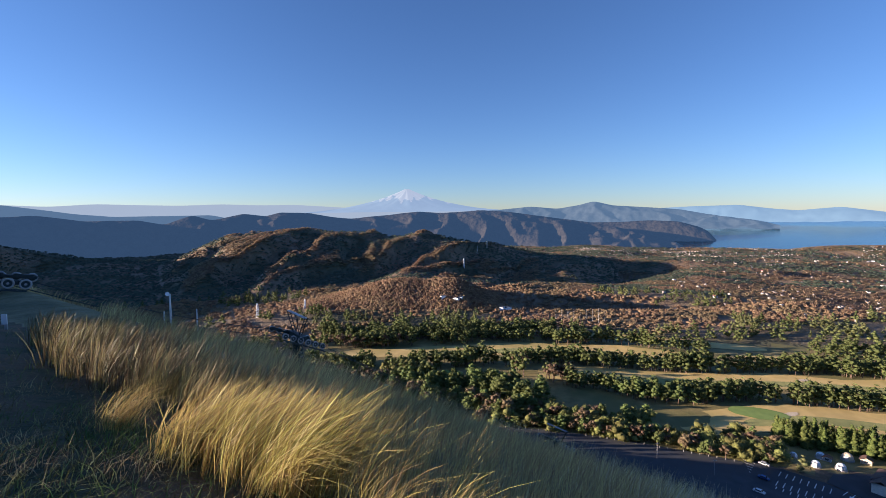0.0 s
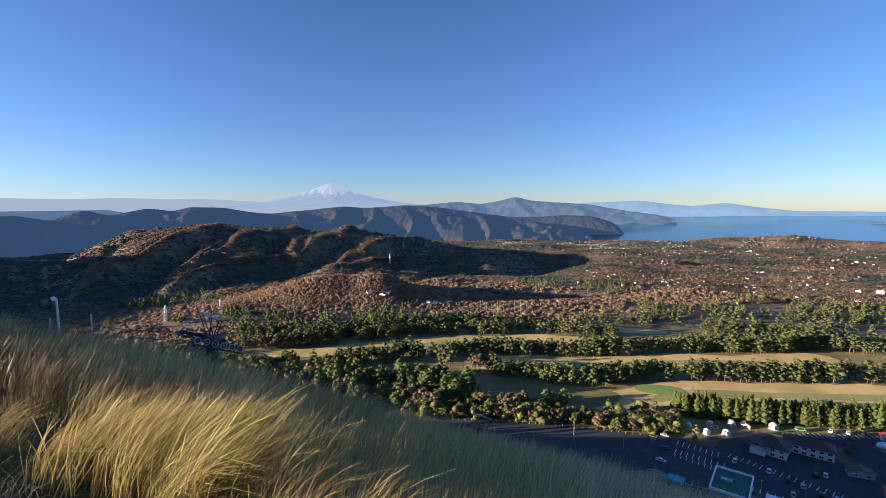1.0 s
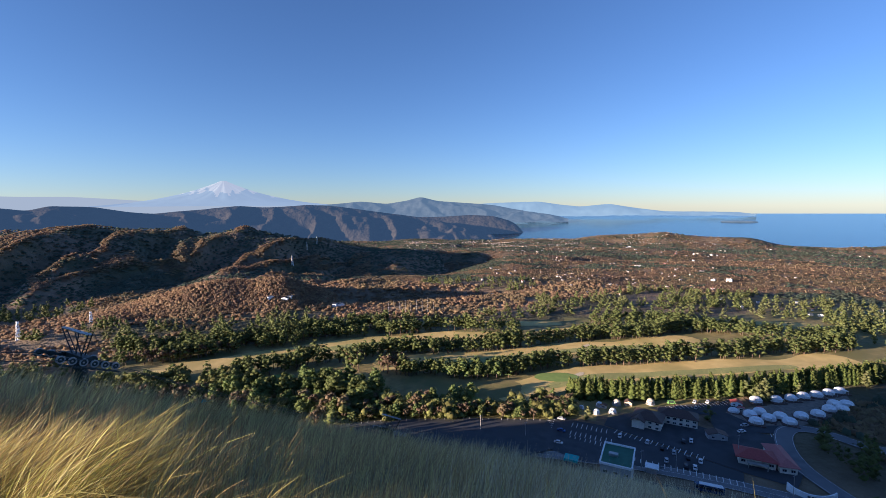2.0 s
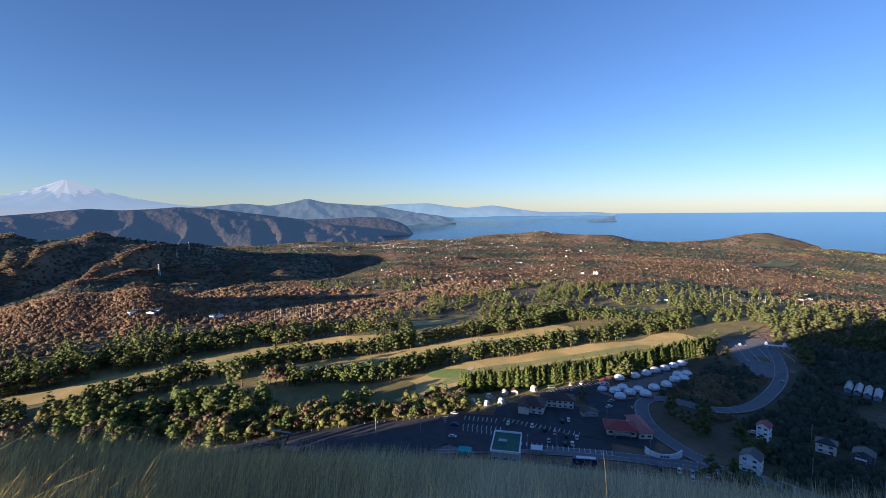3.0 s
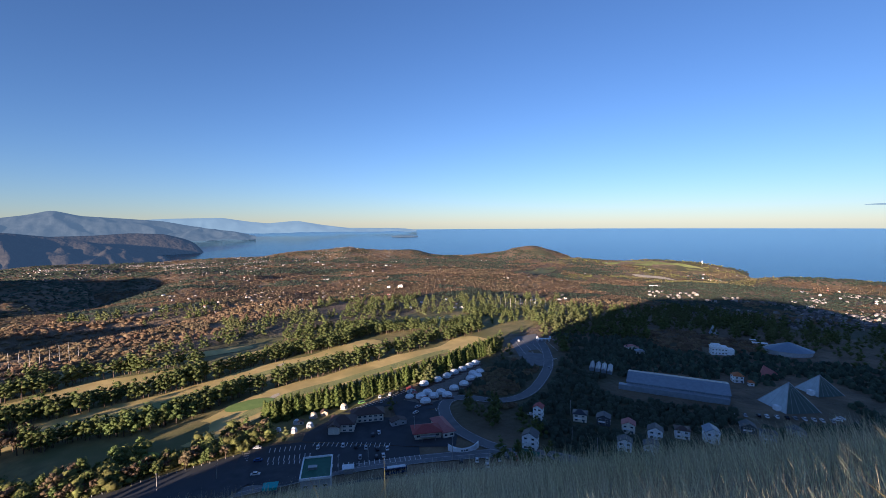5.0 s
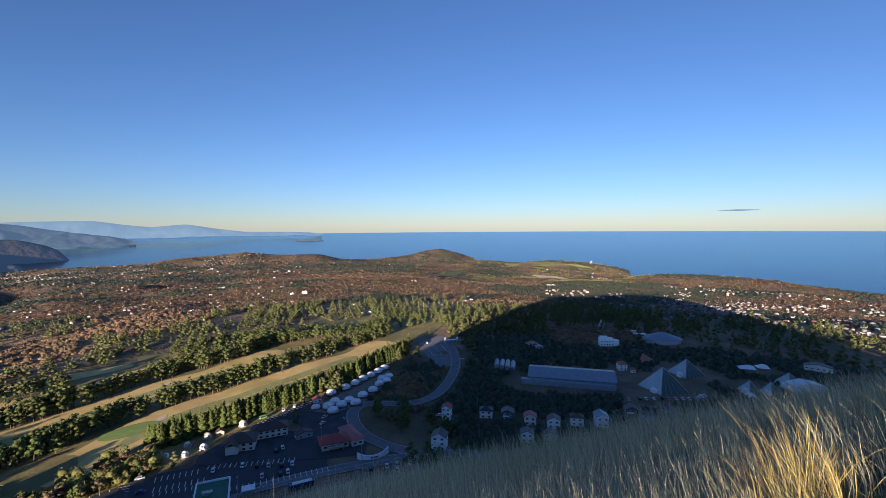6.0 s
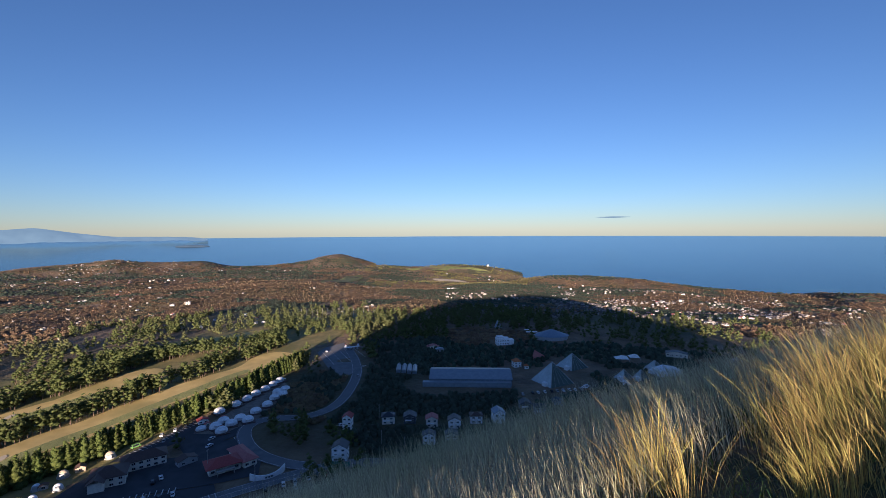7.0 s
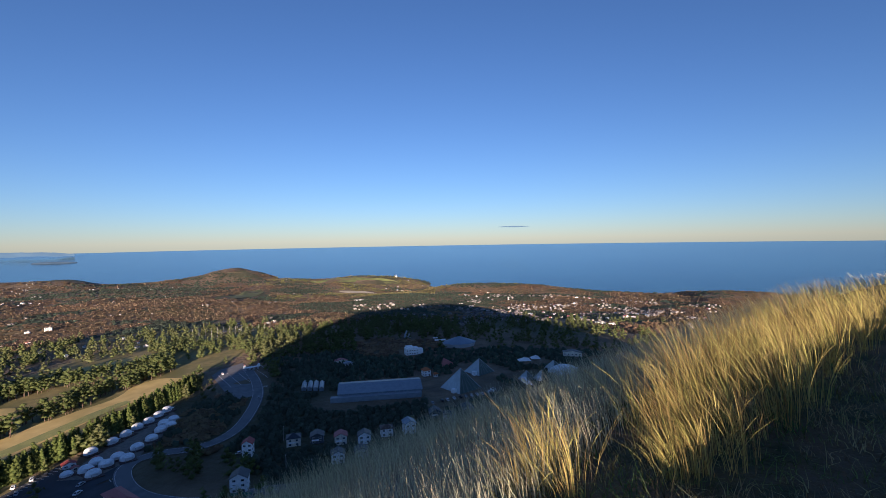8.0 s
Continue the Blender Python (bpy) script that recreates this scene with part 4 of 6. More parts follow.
for far in (False, True):
    olive = (wa + 9 * lumps(wx, wy, 120, 49) > 77) & (wa + 9 * lumps(wx, wy, 120, 49) < 103) & (wr + 260 * lumps(wx, wy, 160, 46) > 1350) & (lumps(wx, wy, 150, 47) > 0.0)
    pick = olive & (near != far)
    if pick.any():
        crowns("olive_woods", wx[pick], wy[pick], size[pick], 0.4, "olive_wood", "olive-green scrub on the coastal ridge", far, True, 5, 0.3)
    pick = evergreen & (near != far) & ~olive
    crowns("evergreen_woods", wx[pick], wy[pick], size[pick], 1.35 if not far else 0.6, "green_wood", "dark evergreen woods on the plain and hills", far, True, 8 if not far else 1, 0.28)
    pick = ~evergreen & (near != far) & ~olive
    crowns("brown_woods", wx[pick], wy[pick], size[pick] * (1.3 if not far else 1.25), 0.42 if not far else 0.27, "brown_wood", "leafless russet-brown woods on the plain and hills", far, True, 5 if not far else 1, 0.32, 0.35)

# the middle hill's sunny spurs carry close bare woods
mx, my = scatter(22000, -31, 12, 800, 1500)
spur_top = (spur_of(mx, my) > 0.84) & (hills_z(mx, my) > 12)
mx, my = mx[spur_top], my[spur_top]
crowns("brown_woods", mx, my, rng.uniform(2.8, 4.8, len(mx)), 0.5, "brown_wood", "close leafless woods on the spurs of the hill", True, True, 2, 0.24, 0.3)
# the russet knoll behind the golf course
mx, my = scatter(10000, -20, 11, 500, 700)
on_knoll = (hills_z(mx, my) > 5) & free(mx, my)
mx, my = mx[on_knoll], my[on_knoll]
crowns("brown_woods", mx, my, rng.uniform(1.1, 2.7, len(mx)), 1.0, "brown_wood", "close leafless woods on the knoll", False, True, 8, 0.34, 0.3)

# ---- grass on the crater rim and its flank ----
def blades(name, x, y, height, width, bend, mat, label, segs=4, plume=None, wind=60.0, spread=28.0, lean=None):
    """Grass blades: tapering ribbons rooted in the ground, bent by the wind."""
    n = len(x)
    z = ground_z(x, y) - 0.03
    a = np.radians(wind + rng.normal(0, spread, n))
    if lean is None:
        lean = np.stack([np.sin(a), np.cos(a)], 1) * bend[:, None]
    bend, lean = np.hypot(lean[:, 0], lean[:, 1]), lean * height[:, None]
    jitter = rng.normal(0, 0.05, (n, 2)) * height[:, None]
    f = np.radians(rng.uniform(0, 180, n))
    across = np.stack([np.cos(f), np.sin(f)], 1)
    s = np.linspace(0, 1, segs + 1) ** (1.0 if plume is None else 0.62)
    prof = np.where(s < 0.999, 1 - 0.75 * s ** 1.5, 0.05)
    side = []
    for sign in (-1, 1):
        w = prof[None, :] * width[:, None] * 0.5
        if plume is not None:
            swell = np.exp(-(((s - 0.86) / 0.1) ** 2))
            w = np.where(plume[:, None], width[:, None] * 0.5 * (0.4 + 1.15 * swell[None, :] - 0.25 * s), w)
        px = x[:, None] + lean[:, :1] * s ** 2 + jitter[:, :1] * s + sign * across[:, :1] * w
        py = y[:, None] + lean[:, 1:] * s ** 2 + jitter[:, 1:] * s + sign * across[:, 1:] * w
        pz = z[:, None] + height[:, None] * (s - 0.5 * (np.minimum(bend, 1.25)[:, None] * 0.75) ** 2 * s ** 3)
        side.append(np.stack([px, py, pz], -1))
    V = np.stack(side, 2).reshape(n, -1, 3)
    k = np.arange(segs) * 2
    F = np.stack([k, k + 1, k + 3, k + 2], 1)
    F = F[None] + (np.arange(n) * (segs + 1) * 2)[:, None, None]
    ob = part(name, mesh_of(name, V.reshape(-1, 3), F.reshape(-1, 4)), M[mat])
    tagged(ob, label, "grass", kind="stuff")


def rim_frame(out, side):
    """Plan place from metres outside the rim and metres along it, to the right of someone who looks out."""
    b = np.radians(OUT) + side / RIM
    return CX + (RIM + out) * np.sin(b), CY + (RIM + out) * np.cos(b)


def tufts(n, per, out0, out1, side0, side1, reach):
    o, s = rng.uniform(out0, out1, n), rng.uniform(side0, side1, n)
    o, s = np.repeat(o, per) + rng.normal(0, reach, n * per), np.repeat(s, per) + rng.normal(0, reach, n * per)
    return o, s


def tussocks(n, per, edge, s0, s1, tall, wind, lean, mat, label, fan=0.32, wide=(0.002, 0.0045), plumes=0.2):
    """Tussocks of silver grass between two bent edges along the rim: every one a fan of blades with a height and a lean of its own."""
    s = rng.uniform(s0, s1, n)
    at = [e[0] for e in edge]
    o = np.interp(s, at, [e[1] for e in edge]) + rng.uniform(0, 1, n) * (np.interp(s, at, [e[2] for e in edge]) - np.interp(s, at, [e[1] for e in edge]))
    high = np.interp(s, [t[0] for t in tall], [t[1] for t in tall]) * rng.uniform(0.72, 1.08, n)
    way, force = np.radians(wind + rng.normal(0, 20, n)), lean * rng.uniform(0.55, 1.35, n)
    push = np.stack([np.sin(way), np.cos(way)], 1) * force[:, None]
    count = rng.integers(int(per * 0.6), int(per * 1.4), n)
    who = np.repeat(np.arange(n), count)
    turn, reach = rng.uniform(0, 6.28, len(who)), np.abs(rng.normal(0, 1, len(who)))
    off_x, off_y = np.cos(turn) * reach, np.sin(turn) * reach
    x, y = rim_frame(o[who], s[who])
    own = push[who] * rng.uniform(0.6, 1.3, (len(who), 1)) + np.stack([off_x, off_y], 1) * fan * 0.6
    height = high[who] * rng.uniform(0.35, 1.0, len(who)) ** 0.55
    blades("silver_grass", x + off_x * 0.07, y + off_y * 0.07, height, rng.uniform(*wide, len(who)), np.zeros(len(who)), mat, label, 4, rng.uniform(0, 1, len(who)) < plumes, lean=own)


# tall silver grass standing in tussocks along the rim: side, inner edge, outer edge
GOLDEN, SHADED = "tall golden silver grass bent by the wind", "tall dull-brown silver grass, coloured darker for shade, beside the rim path"
tussocks(125, 28, [(-4.25, -0.3, 0.35), (-3.6, -0.2, 0.7), (-3.0, -0.05, 0.5), (-2.8, 0.1, 0.5)], -4.25, -2.8, [(-4.25, 0.62), (-3.4, 0.78), (-2.8, 0.76)], 72, 0.85, "blade", GOLDEN, 0.3, (0.0035, 0.0075))
tussocks(40, 26, [(-2.8, 0.2, 1.1), (-1.2, 0.3, 0.8), (-0.3, 0.3, 0.7)], -2.8, -0.4, [(-2.8, 0.8), (-2.2, 0.68), (-1.5, 0.52), (-0.4, 0.40)], 70, 0.6, "blade", GOLDEN, 0.3, (0.0025, 0.005), 0.25)
# the back clump's shade comes from its darker blade colour
tussocks(320, 20, [(-12.8, 0.1, 1.6), (-9.1, -0.25, 1.4), (-7.0, -0.25, 1.3), (-6.3, 0.25, 1.3)], -12.8, -6.2, [(-12.8, 0.72), (-9, 0.76), (-6.2, 0.76)], 70, 0.3, "blade_shaded", SHADED, 0.3, (0.005, 0.011))
tussocks(75, 26, [(-6.3, 0.4, 1.5), (-4.3, 0.75, 1.5)], -6.3, -4.1, [(-6.3, 0.68), (-4.1, 0.52)], 70, 0.4, "blade_shaded", SHADED, 0.3, (0.004, 0.009))
tussocks(12, 30, [(3.05, 0.15, 0.75), (3.85, 0.25, 0.75)], 3.05, 3.85, [(3.05, 0.55), (3.4, 0.72), (3.85, 0.66)], 30, 0.18, "blade", GOLDEN, 0.5, (0.0028, 0.0058))
tussocks(215, 32, [(3.5, -0.5, -0.25), (3.9, -0.68, 0.0), (4.4, -0.8, 0.2), (5.6, -1.0, 0.25), (7.0, -1.15, 0.2), (8.8, -1.45, 0.1), (13, -2.4, -0.4)], 3.5, 12.0, [(3.5, 0.5), (4.1, 0.74), (5, 0.9), (8, 0.9), (12, 0.85)], 35, 0.3, "blade", GOLDEN, 0.5, (0.0024, 0.0052))
# one low tuft lying over the path, and a smaller one by it
for at_o, at_s, many, high in ((-0.3, -5.12, 260, 0.60), (-0.28, -4.2, 60, 0.22)):
    tx, ty = rim_frame(at_o + rng.normal(0, 0.08, many), at_s + rng.normal(0, 0.1, many))
    blades("grass_tuft", tx, ty, rng.uniform(0.5, 1.0, many) * high, rng.uniform(0.0025, 0.005, many), rng.uniform(0.6, 1.4, many), "blade", "low golden tuft leaning over the path", 5, wind=65.0)

# lone stems that stand above the edge of the flank
lone_h = np.radians(np.array([35.0, 36.0, 29.0, 46.5, 48.5, 50.5, 52.3, 53.5]))
lone_r = rng.uniform(1.8, 2.3, len(lone_h))
tx, ty = (lone_r + 0.4) * np.sin(lone_h), (lone_r + 0.4) * np.cos(lone_h)
top = EYE - lone_r * np.tan(np.radians(rng.uniform(32.0, 35.0, len(lone_h)) - np.where(lone_h > 1.2, 3.0, 0)))
blades("grass_stem", tx, ty, (top - ground_z(tx, ty)) * 1.05, rng.uniform(0.0013, 0.002, len(tx)), rng.uniform(0.7, 1.3, len(tx)), "blade", "lone pale grass stems above the flank", 6, np.ones(len(tx), bool))

# the flank below, thinner with distance
r = np.exp(rng.uniform(math.log(1.9), math.log(75), 92000))
h = np.radians(rng.uniform(-50, 142, len(r)))
bx, by = r * np.sin(h), r * np.cos(h)
keep = (np.hypot(bx - CX, by - CY) > RIM + 0.35) & ((np.degrees(h) > -37) | (r > 30))
bx, by, r = bx[keep], by[keep], r[keep]
tall = np.clip(0.16 + 0.06 * r, 0.26, 0.66) * (1 + 0.25 * lumps(bx, by, 4, 52)) * rng.uniform(0.6, 1.15, len(bx))
north = np.degrees(np.arctan2(bx, by)) + rng.normal(0, 9, len(bx)) < 30
for pick, mat, label in ((north, "blade_green", "grey-green grass covering the steep flank"), (~north, "blade_far", "grey-tan dry grass covering the steep flank")):
    blades("flank_grass", bx[pick], by[pick], tall[pick], 0.0022 + 0.001 * r[pick], rng.uniform(0.2, 0.7, int(pick.sum())), mat, label, 2)
r = np.exp(rng.uniform(math.log(60), math.log(215), 26000))
h = np.radians(rng.uniform(-52, 142, len(r)))
bx, by = r * np.sin(h), r * np.cos(h)
keep = (np.hypot(bx - CX, by - CY) > RIM + 2.0) & (np.hypot(bx - CX, by - CY) < RIM + 190)
bx, by, r = bx[keep], by[keep], r[keep]
blades("flank_grass", bx, by, rng.uniform(0.7, 1.3, len(bx)), 0.0016 * r, rng.uniform(0.2, 0.7, len(bx)), "blade_far", "grey-tan dry grass on the lower flank", 2)

# trodden short grass of the rim path, and grass on the unseen shading bank inside it
o, s = rng.uniform(-3.5, 0.9, 30000), np.concatenate([rng.uniform(-14, 16, 8000), rng.normal(-4.5, 1.6, 11000), rng.normal(4.5, 1.6, 11000)])
bx, by = rim_frame(o, s)
blades("path_grass", bx, by, rng.uniform(0.05, 0.22, len(bx)) * (1 + 0.9 * lumps(bx, by, 0.6, 55)), rng.uniform(0.004, 0.010, len(bx)), rng.uniform(0.3, 1.6, len(bx)), "turf_blade", "short trodden grass of the rim path", 2, spread=90)
o, s = tufts(420, 12, -6.2, -4.8, -30, 30, 0.16)
bx, by = rim_frame(o, s)
blades("inner_grass", bx, by, rng.uniform(0.12, 0.36, len(bx)), rng.uniform(0.012, 0.025, len(bx)), rng.uniform(0.1, 0.5, len(bx)), "blade_far", "dry grass on the bank inside the path", 3)

# ---- buildings ----
def box(bm, cx, cy, cz, sx, sy, sz, turn=0.0, bevel=0.0):
    """A box by its middle and size."""
    got = bmesh.ops.create_cube(bm, size=1.0, matrix=Matrix.Translation((cx, cy, cz)) @ Matrix.Rotation(turn, 4, "Z") @ Matrix.Diagonal((sx, sy, sz, 1)))
    if bevel:
        edges = list({e for v in got["verts"] for e in v.link_edges})
        bmesh.ops.bevel(bm, geom=edges, offset=bevel, segments=2, affect="EDGES")


def boxed(*boxes):
    bm = bmesh.new()
    for b in boxes:
        box(bm, *b)
    return bm


def solid(points, faces):
    bm = bmesh.new()
    vs = [bm.verts.new(p) for p in points]
    for f in faces:
        bm.faces.new([vs[i] for i in f])
    bmesh.ops.recalc_face_normals(bm, faces=bm.faces)
    return bm


def anchor(name, x, y, heading, z=None):
    """An empty at a thing's base; heading: where its front (its local -y) looks."""
    ob = new(name)
    ob.matrix_world = Matrix.Translation((x, y, gz(x, y) if z is None else z)) @ Matrix.Rotation(radians(180 - heading), 4, "Z")
    return ob


def gable_walls(w, d, h, rise):
    a, b = w / 2, d / 2
    pts = [(-a, -b, -1), (a, -b, -1), (a, b, -1), (-a, b, -1), (-a, -b, h), (a, -b, h), (a, b, h), (-a, b, h), (0, -b, h + rise), (0, b, h + rise)]
    return solid(pts, [(0, 1, 5, 8, 4), (2, 3, 7, 9, 6), (1, 2, 6, 5), (3, 0, 4, 7), (0, 3, 2, 1), (4, 8, 9, 7), (5, 6, 9, 8)])


def gable_roof(w, d, h, rise, over=0.6, thick=0.25):
    a, b = w / 2 + over, d / 2 + over
    drop = rise * over / (w / 2)
    low = [(-a, h - drop), (0, h + rise), (a, h - drop)]
    pts = [(x, s * b, z + dz) for s in (-1, 1) for dz in (0.03, thick) for x, z in low]
    return solid(pts, [(0, 1, 4, 3), (1, 2, 5, 4), (6, 9, 10, 7), (7, 10, 11, 8), (3, 4, 10, 9), (4, 5, 11, 10), (0, 6, 7, 1), (1, 7, 8, 2), (0, 3, 9, 6), (2, 8, 11, 5)])


def hip_roof(w, d, h, rise, over=0.6):
    a, b = w / 2 + over, d / 2 + over
    k = max(0.0, abs(a - b))
    ridge = ((-k, 0), (k, 0)) if a > b else ((0, -k), (0, k))
    pts = [(-a, -b, h), (a, -b, h), (a, b, h), (-a, b, h), (-a, -b, h + 0.25), (a, -b, h + 0.25), (a, b, h + 0.25), (-a, b, h + 0.25), (*ridge[0], h + 0.25 + rise), (*ridge[1], h + 0.25 + rise)]
    sides = [(0, 1, 5, 4), (1, 2, 6, 5), (2, 3, 7, 6), (3, 0, 4, 7), (0, 3, 2, 1)]
    top = [(4, 5, 9, 8), (5, 6, 9), (6, 7, 8, 9), (7, 4, 8)] if a > b else [(4, 5, 8), (5, 6, 9, 8), (6, 7, 9), (7, 4, 8, 9)]
    return solid(pts, sides + top)


def pane_mesh(w, h):
    return boxed((0, 0, 0, w, 0.06, h))


def frame_mesh(w, h, t=0.12):
    return boxed((-w / 2, 0, 0, t, 0.16, h + t), (w / 2, 0, 0, t, 0.16, h + t), (0, 0, h / 2, w, 0.16, t), (0, 0, -h / 2, w, 0.16, t), (0, 0, 0, 0.07, 0.12, h))


WINDOWS = {}


def window(parent, x, y, z, turn, w=1.7, h=1.2, name="window"):
    """A framed window set in a wall: frame with its pane."""
    if (w, h) not in WINDOWS:
        f, p = bpy.data.meshes.new("window"), bpy.data.meshes.new("pane")
        for me, bm in ((f, frame_mesh(w, h)), (p, pane_mesh(w, h))):
            bm.to_mesh(me)
            bm.free()
        WINDOWS[(w, h)] = f, p
    f, p = WINDOWS[(w, h)]
    ob = part(name, f, M["frame_white"], parent)
    ob.matrix_local = Matrix.Translation((x, y, z)) @ Matrix.Rotation(radians(turn), 4, "Z")
    part("pane", p, M["glass"], ob, "dark window glass")


def openings(ob, w, d, h, storeys, count=3):
    for s in range(storeys):
        z = (s + 0.55) * h / storeys
        for i in range(count):
            x = (i - (count - 1) / 2) * w / count
            window(ob, x, -d / 2 - 0.02, z, 0)
        for side in (-1, 1):
            for i in range(2):
                window(ob, side * (w / 2 + 0.02), (i - 0.5) * d / 2, z, 90)


def house(x, y, heading, w, d, h, rise, walls, roof, label, storeys=2, hip=False, count=2, extras=True, z=None):
    ob = anchor("house", x, y, heading, z)
    part("wall", gable_walls(w, d, h, 0 if hip else rise - 0.02) if not hip else boxed((0, 0, h / 2 - 0.5, w, d, h + 1)), M[walls], ob)
    part("roof", hip_roof(w, d, h, rise) if hip else gable_roof(w, d, h, rise), M[roof], ob)
    openings(ob, w, d, h, storeys, count)
    if extras:
        part("door", boxed((w * 0.3, -d / 2 - 0.05, 1.0, 1.0, 0.12, 2.1)), M["wall_dark"], ob, "dark front door")
        part("balcony", boxed((-w * 0.12, -d / 2 - 0.6, h * 0.5, w * 0.55, 1.2, 0.15), (-w * 0.12, -d / 2 - 1.15, h * 0.5 + 0.5, w * 0.55, 0.08, 0.9)), M["wall_white"], ob)
    ob.matrix_world = ob.matrix_world @ Matrix.Scale(0.8, 4)
    return tagged(ob, label, "house")


house(219, 78, 262, 9.5, 8.5, 8.8, 2.6, "wall_white", "roof_slate", "tall white house with a dark gabled roof", 3)
part("terrace", boxed((219 - 6.5, 77.5, PLAIN + 0.5, 4, 13, 1.2)), M["roof_green"], None)
tagged(bpy.data.objects["terrace"], "green terrace before the white house", "terrace")
house(255, 86, 265, 6.5, 7, 9.0, 2.0, "wall_white", "roof_red", "narrow white house with a red roof", 3)
house(265, 64, 258, 9.5, 8, 5.6, 2.2, "wall_cream", "roof_slate", "cream house with a grey hipped roof", 2, True)
house(267, 51, 262, 9, 8, 5.4, 2.0, "wall_dark", "roof_slate", "dark house with lit white shutters")
house(263, 37, 262, 8.5, 7.5, 6.4, 2.0, "wall_cream", "roof_pink", "pale house with a faded red roof")
house(241, 35.5, 262, 8.5, 7, 6.2, 2.0, "wall_white", "roof_slate", "white house with a dark slate roof")
house(263, 23.5, 262, 9, 7.5, 6.0, 2.4, "wall_white", "roof_slate", "white gabled house with a dark roof")
house(244, 23.5, 262, 8.5, 7, 5.8, 1.9, "wall_cream", "roof_slate", "cream house with a dark roof")
house(271, 11, 262, 9, 7.5, 5.8, 1.8, "wall_white", "roof_brown", "white house with a brown-red roof", 2, True)
house(273, -2.5, 255, 8.5, 9, 8.0, 2.2, "wall_white", "roof_blue", "tall white house with a pale blue gable")
house(296, -20, 262, 9, 8, 4.5, 2.6, "wall_dark", "roof_slate", "dark timber house with a steep slate roof")
house(287, -28.5, 262, 8.5, 7.5, 6.5, 1.6, "wall_grey", "roof_slate", "grey house with a flat dark roof", 2, True)
house(300, -42, 262, 9, 8, 5.0, 2.0, "wall_grey", "roof_slate", "grey house half hidden by grass")
house(388, -19, 250, 8, 8, 6.0, 3.0, "wall_white", "roof_orange", "small white house with an orange hipped roof", 2, True)
house(383, -27, 250, 4, 4, 3.0, 2.0, "wall_white", "roof_orange", "little white kiosk with a pointed orange roof", 1, True, 1, False)
house(438, 60, 250, 14, 7, 3.5, 1.6, "wall_cream", "roof_pink", "low pale building with a faded red roof", 1, False, 3)
house(428, 52, 250, 9, 6, 3.2, 1.2, "wall_grey", "roof_blue", "low shed with a grey metal roof", 1, False, 2, False)
house(541, -5, 252, 8, 9, 1.2, 9.0, "wall_grey", "roof_blue", "steep A-framed chalet among dark trees", 1, False, 1, False)
house(428, -165, 290, 22, 9, 4.5, 2.2, "wall_cream", "roof_slate", "long cream building with a dark roof", 1, False, 5, False)
house(405, -205, 290, 12, 9, 4.5, 3.2, "wall_grey", "roof_blue", "house with a blue metal roof")
house(330, -118, 275, 13, 8, 3.6, 1.4, "wall_white", "roof_brown", "low building with a red-brown eaves band", 1, False, 4, False)
house(207, 154, 215, 11, 6, 3.4, 1.6, "wall_grey", "roof_brown", "low annexe with a brown roof", 1, False, 2, False)

# the inn by the car park: two hip-roofed wings
inn = anchor("inn", 187.5, 178.5, 236)
part("wall", boxed((0, 0, 2.0, 15, 13, 6.0)), M["wall_cream"], inn)
part("wall", boxed((-4.0, -7.5, 2.0, 6.5, 4, 6.0)), M["wall_cream"], inn)
part("roof", hip_roof(15, 13, 5.0, 3.4, 0.9), M["roof_brown"], inn)
part("roof", gable_roof(6.5, 8, 5.0, 1.9, 0.6), M["roof_brown"], inn).location = (-4.0, -6.5, 0)
openings(inn, 15, 13, 5.0, 2, 4)
inn.matrix_world = inn.matrix_world @ Matrix.Scale(0.92, 4)
tagged(inn, "cream two-storey inn with brown hipped roofs", "inn")
inn = anchor("inn", 203.5, 174, 228)
part("wall", boxed((0, 0, 2.0, 20, 10, 6.0)), M["wall_cream"], inn)
part("roof", hip_roof(20, 10, 5.0, 2.8, 0.8), M["roof_brown"], inn)
openings(inn, 20, 10, 5.0, 2, 6)
inn.matrix_world = inn.matrix_world @ Matrix.Scale(0.92, 4)
tagged(inn, "long cream wing with rows of windows", "inn")

# red-roofed restaurant: two buildings
rest = anchor("restaurant", 203.5, 132, 228)
part("wall", boxed((0, 0, 1.4, 14, 9, 4.8)), M["wall_cream"], rest)
part("roof", hip_roof(15, 10, 3.8, 2.4, 0.9), M["roof_red"], rest)
openings(rest, 14, 9, 3.8, 1, 4)
part("porch", boxed((0, -6.2, 2.6, 8, 2.6, 0.25), (-3.6, -7.2, 1.2, 0.3, 0.3, 2.6), (3.6, -7.2, 1.2, 0.3, 0.3, 2.6)), M["concrete"], rest)
tagged(rest, "low cream restaurant with a red hipped roof", "restaurant")
rest = anchor("restaurant", 213, 127.5, 218)
part("wall", boxed((0, 0, 1.2, 6.5, 19, 4.4)), M["wall_cream"], rest)
part("roof", hip_roof(7.0, 19.5, 3.4, 2.2, 0.6), M["roof_pink"], rest)
openings(rest, 6.5, 19, 3.2, 1, 2)
tagged(rest, "long cream wing with a faded red roof", "restaurant")


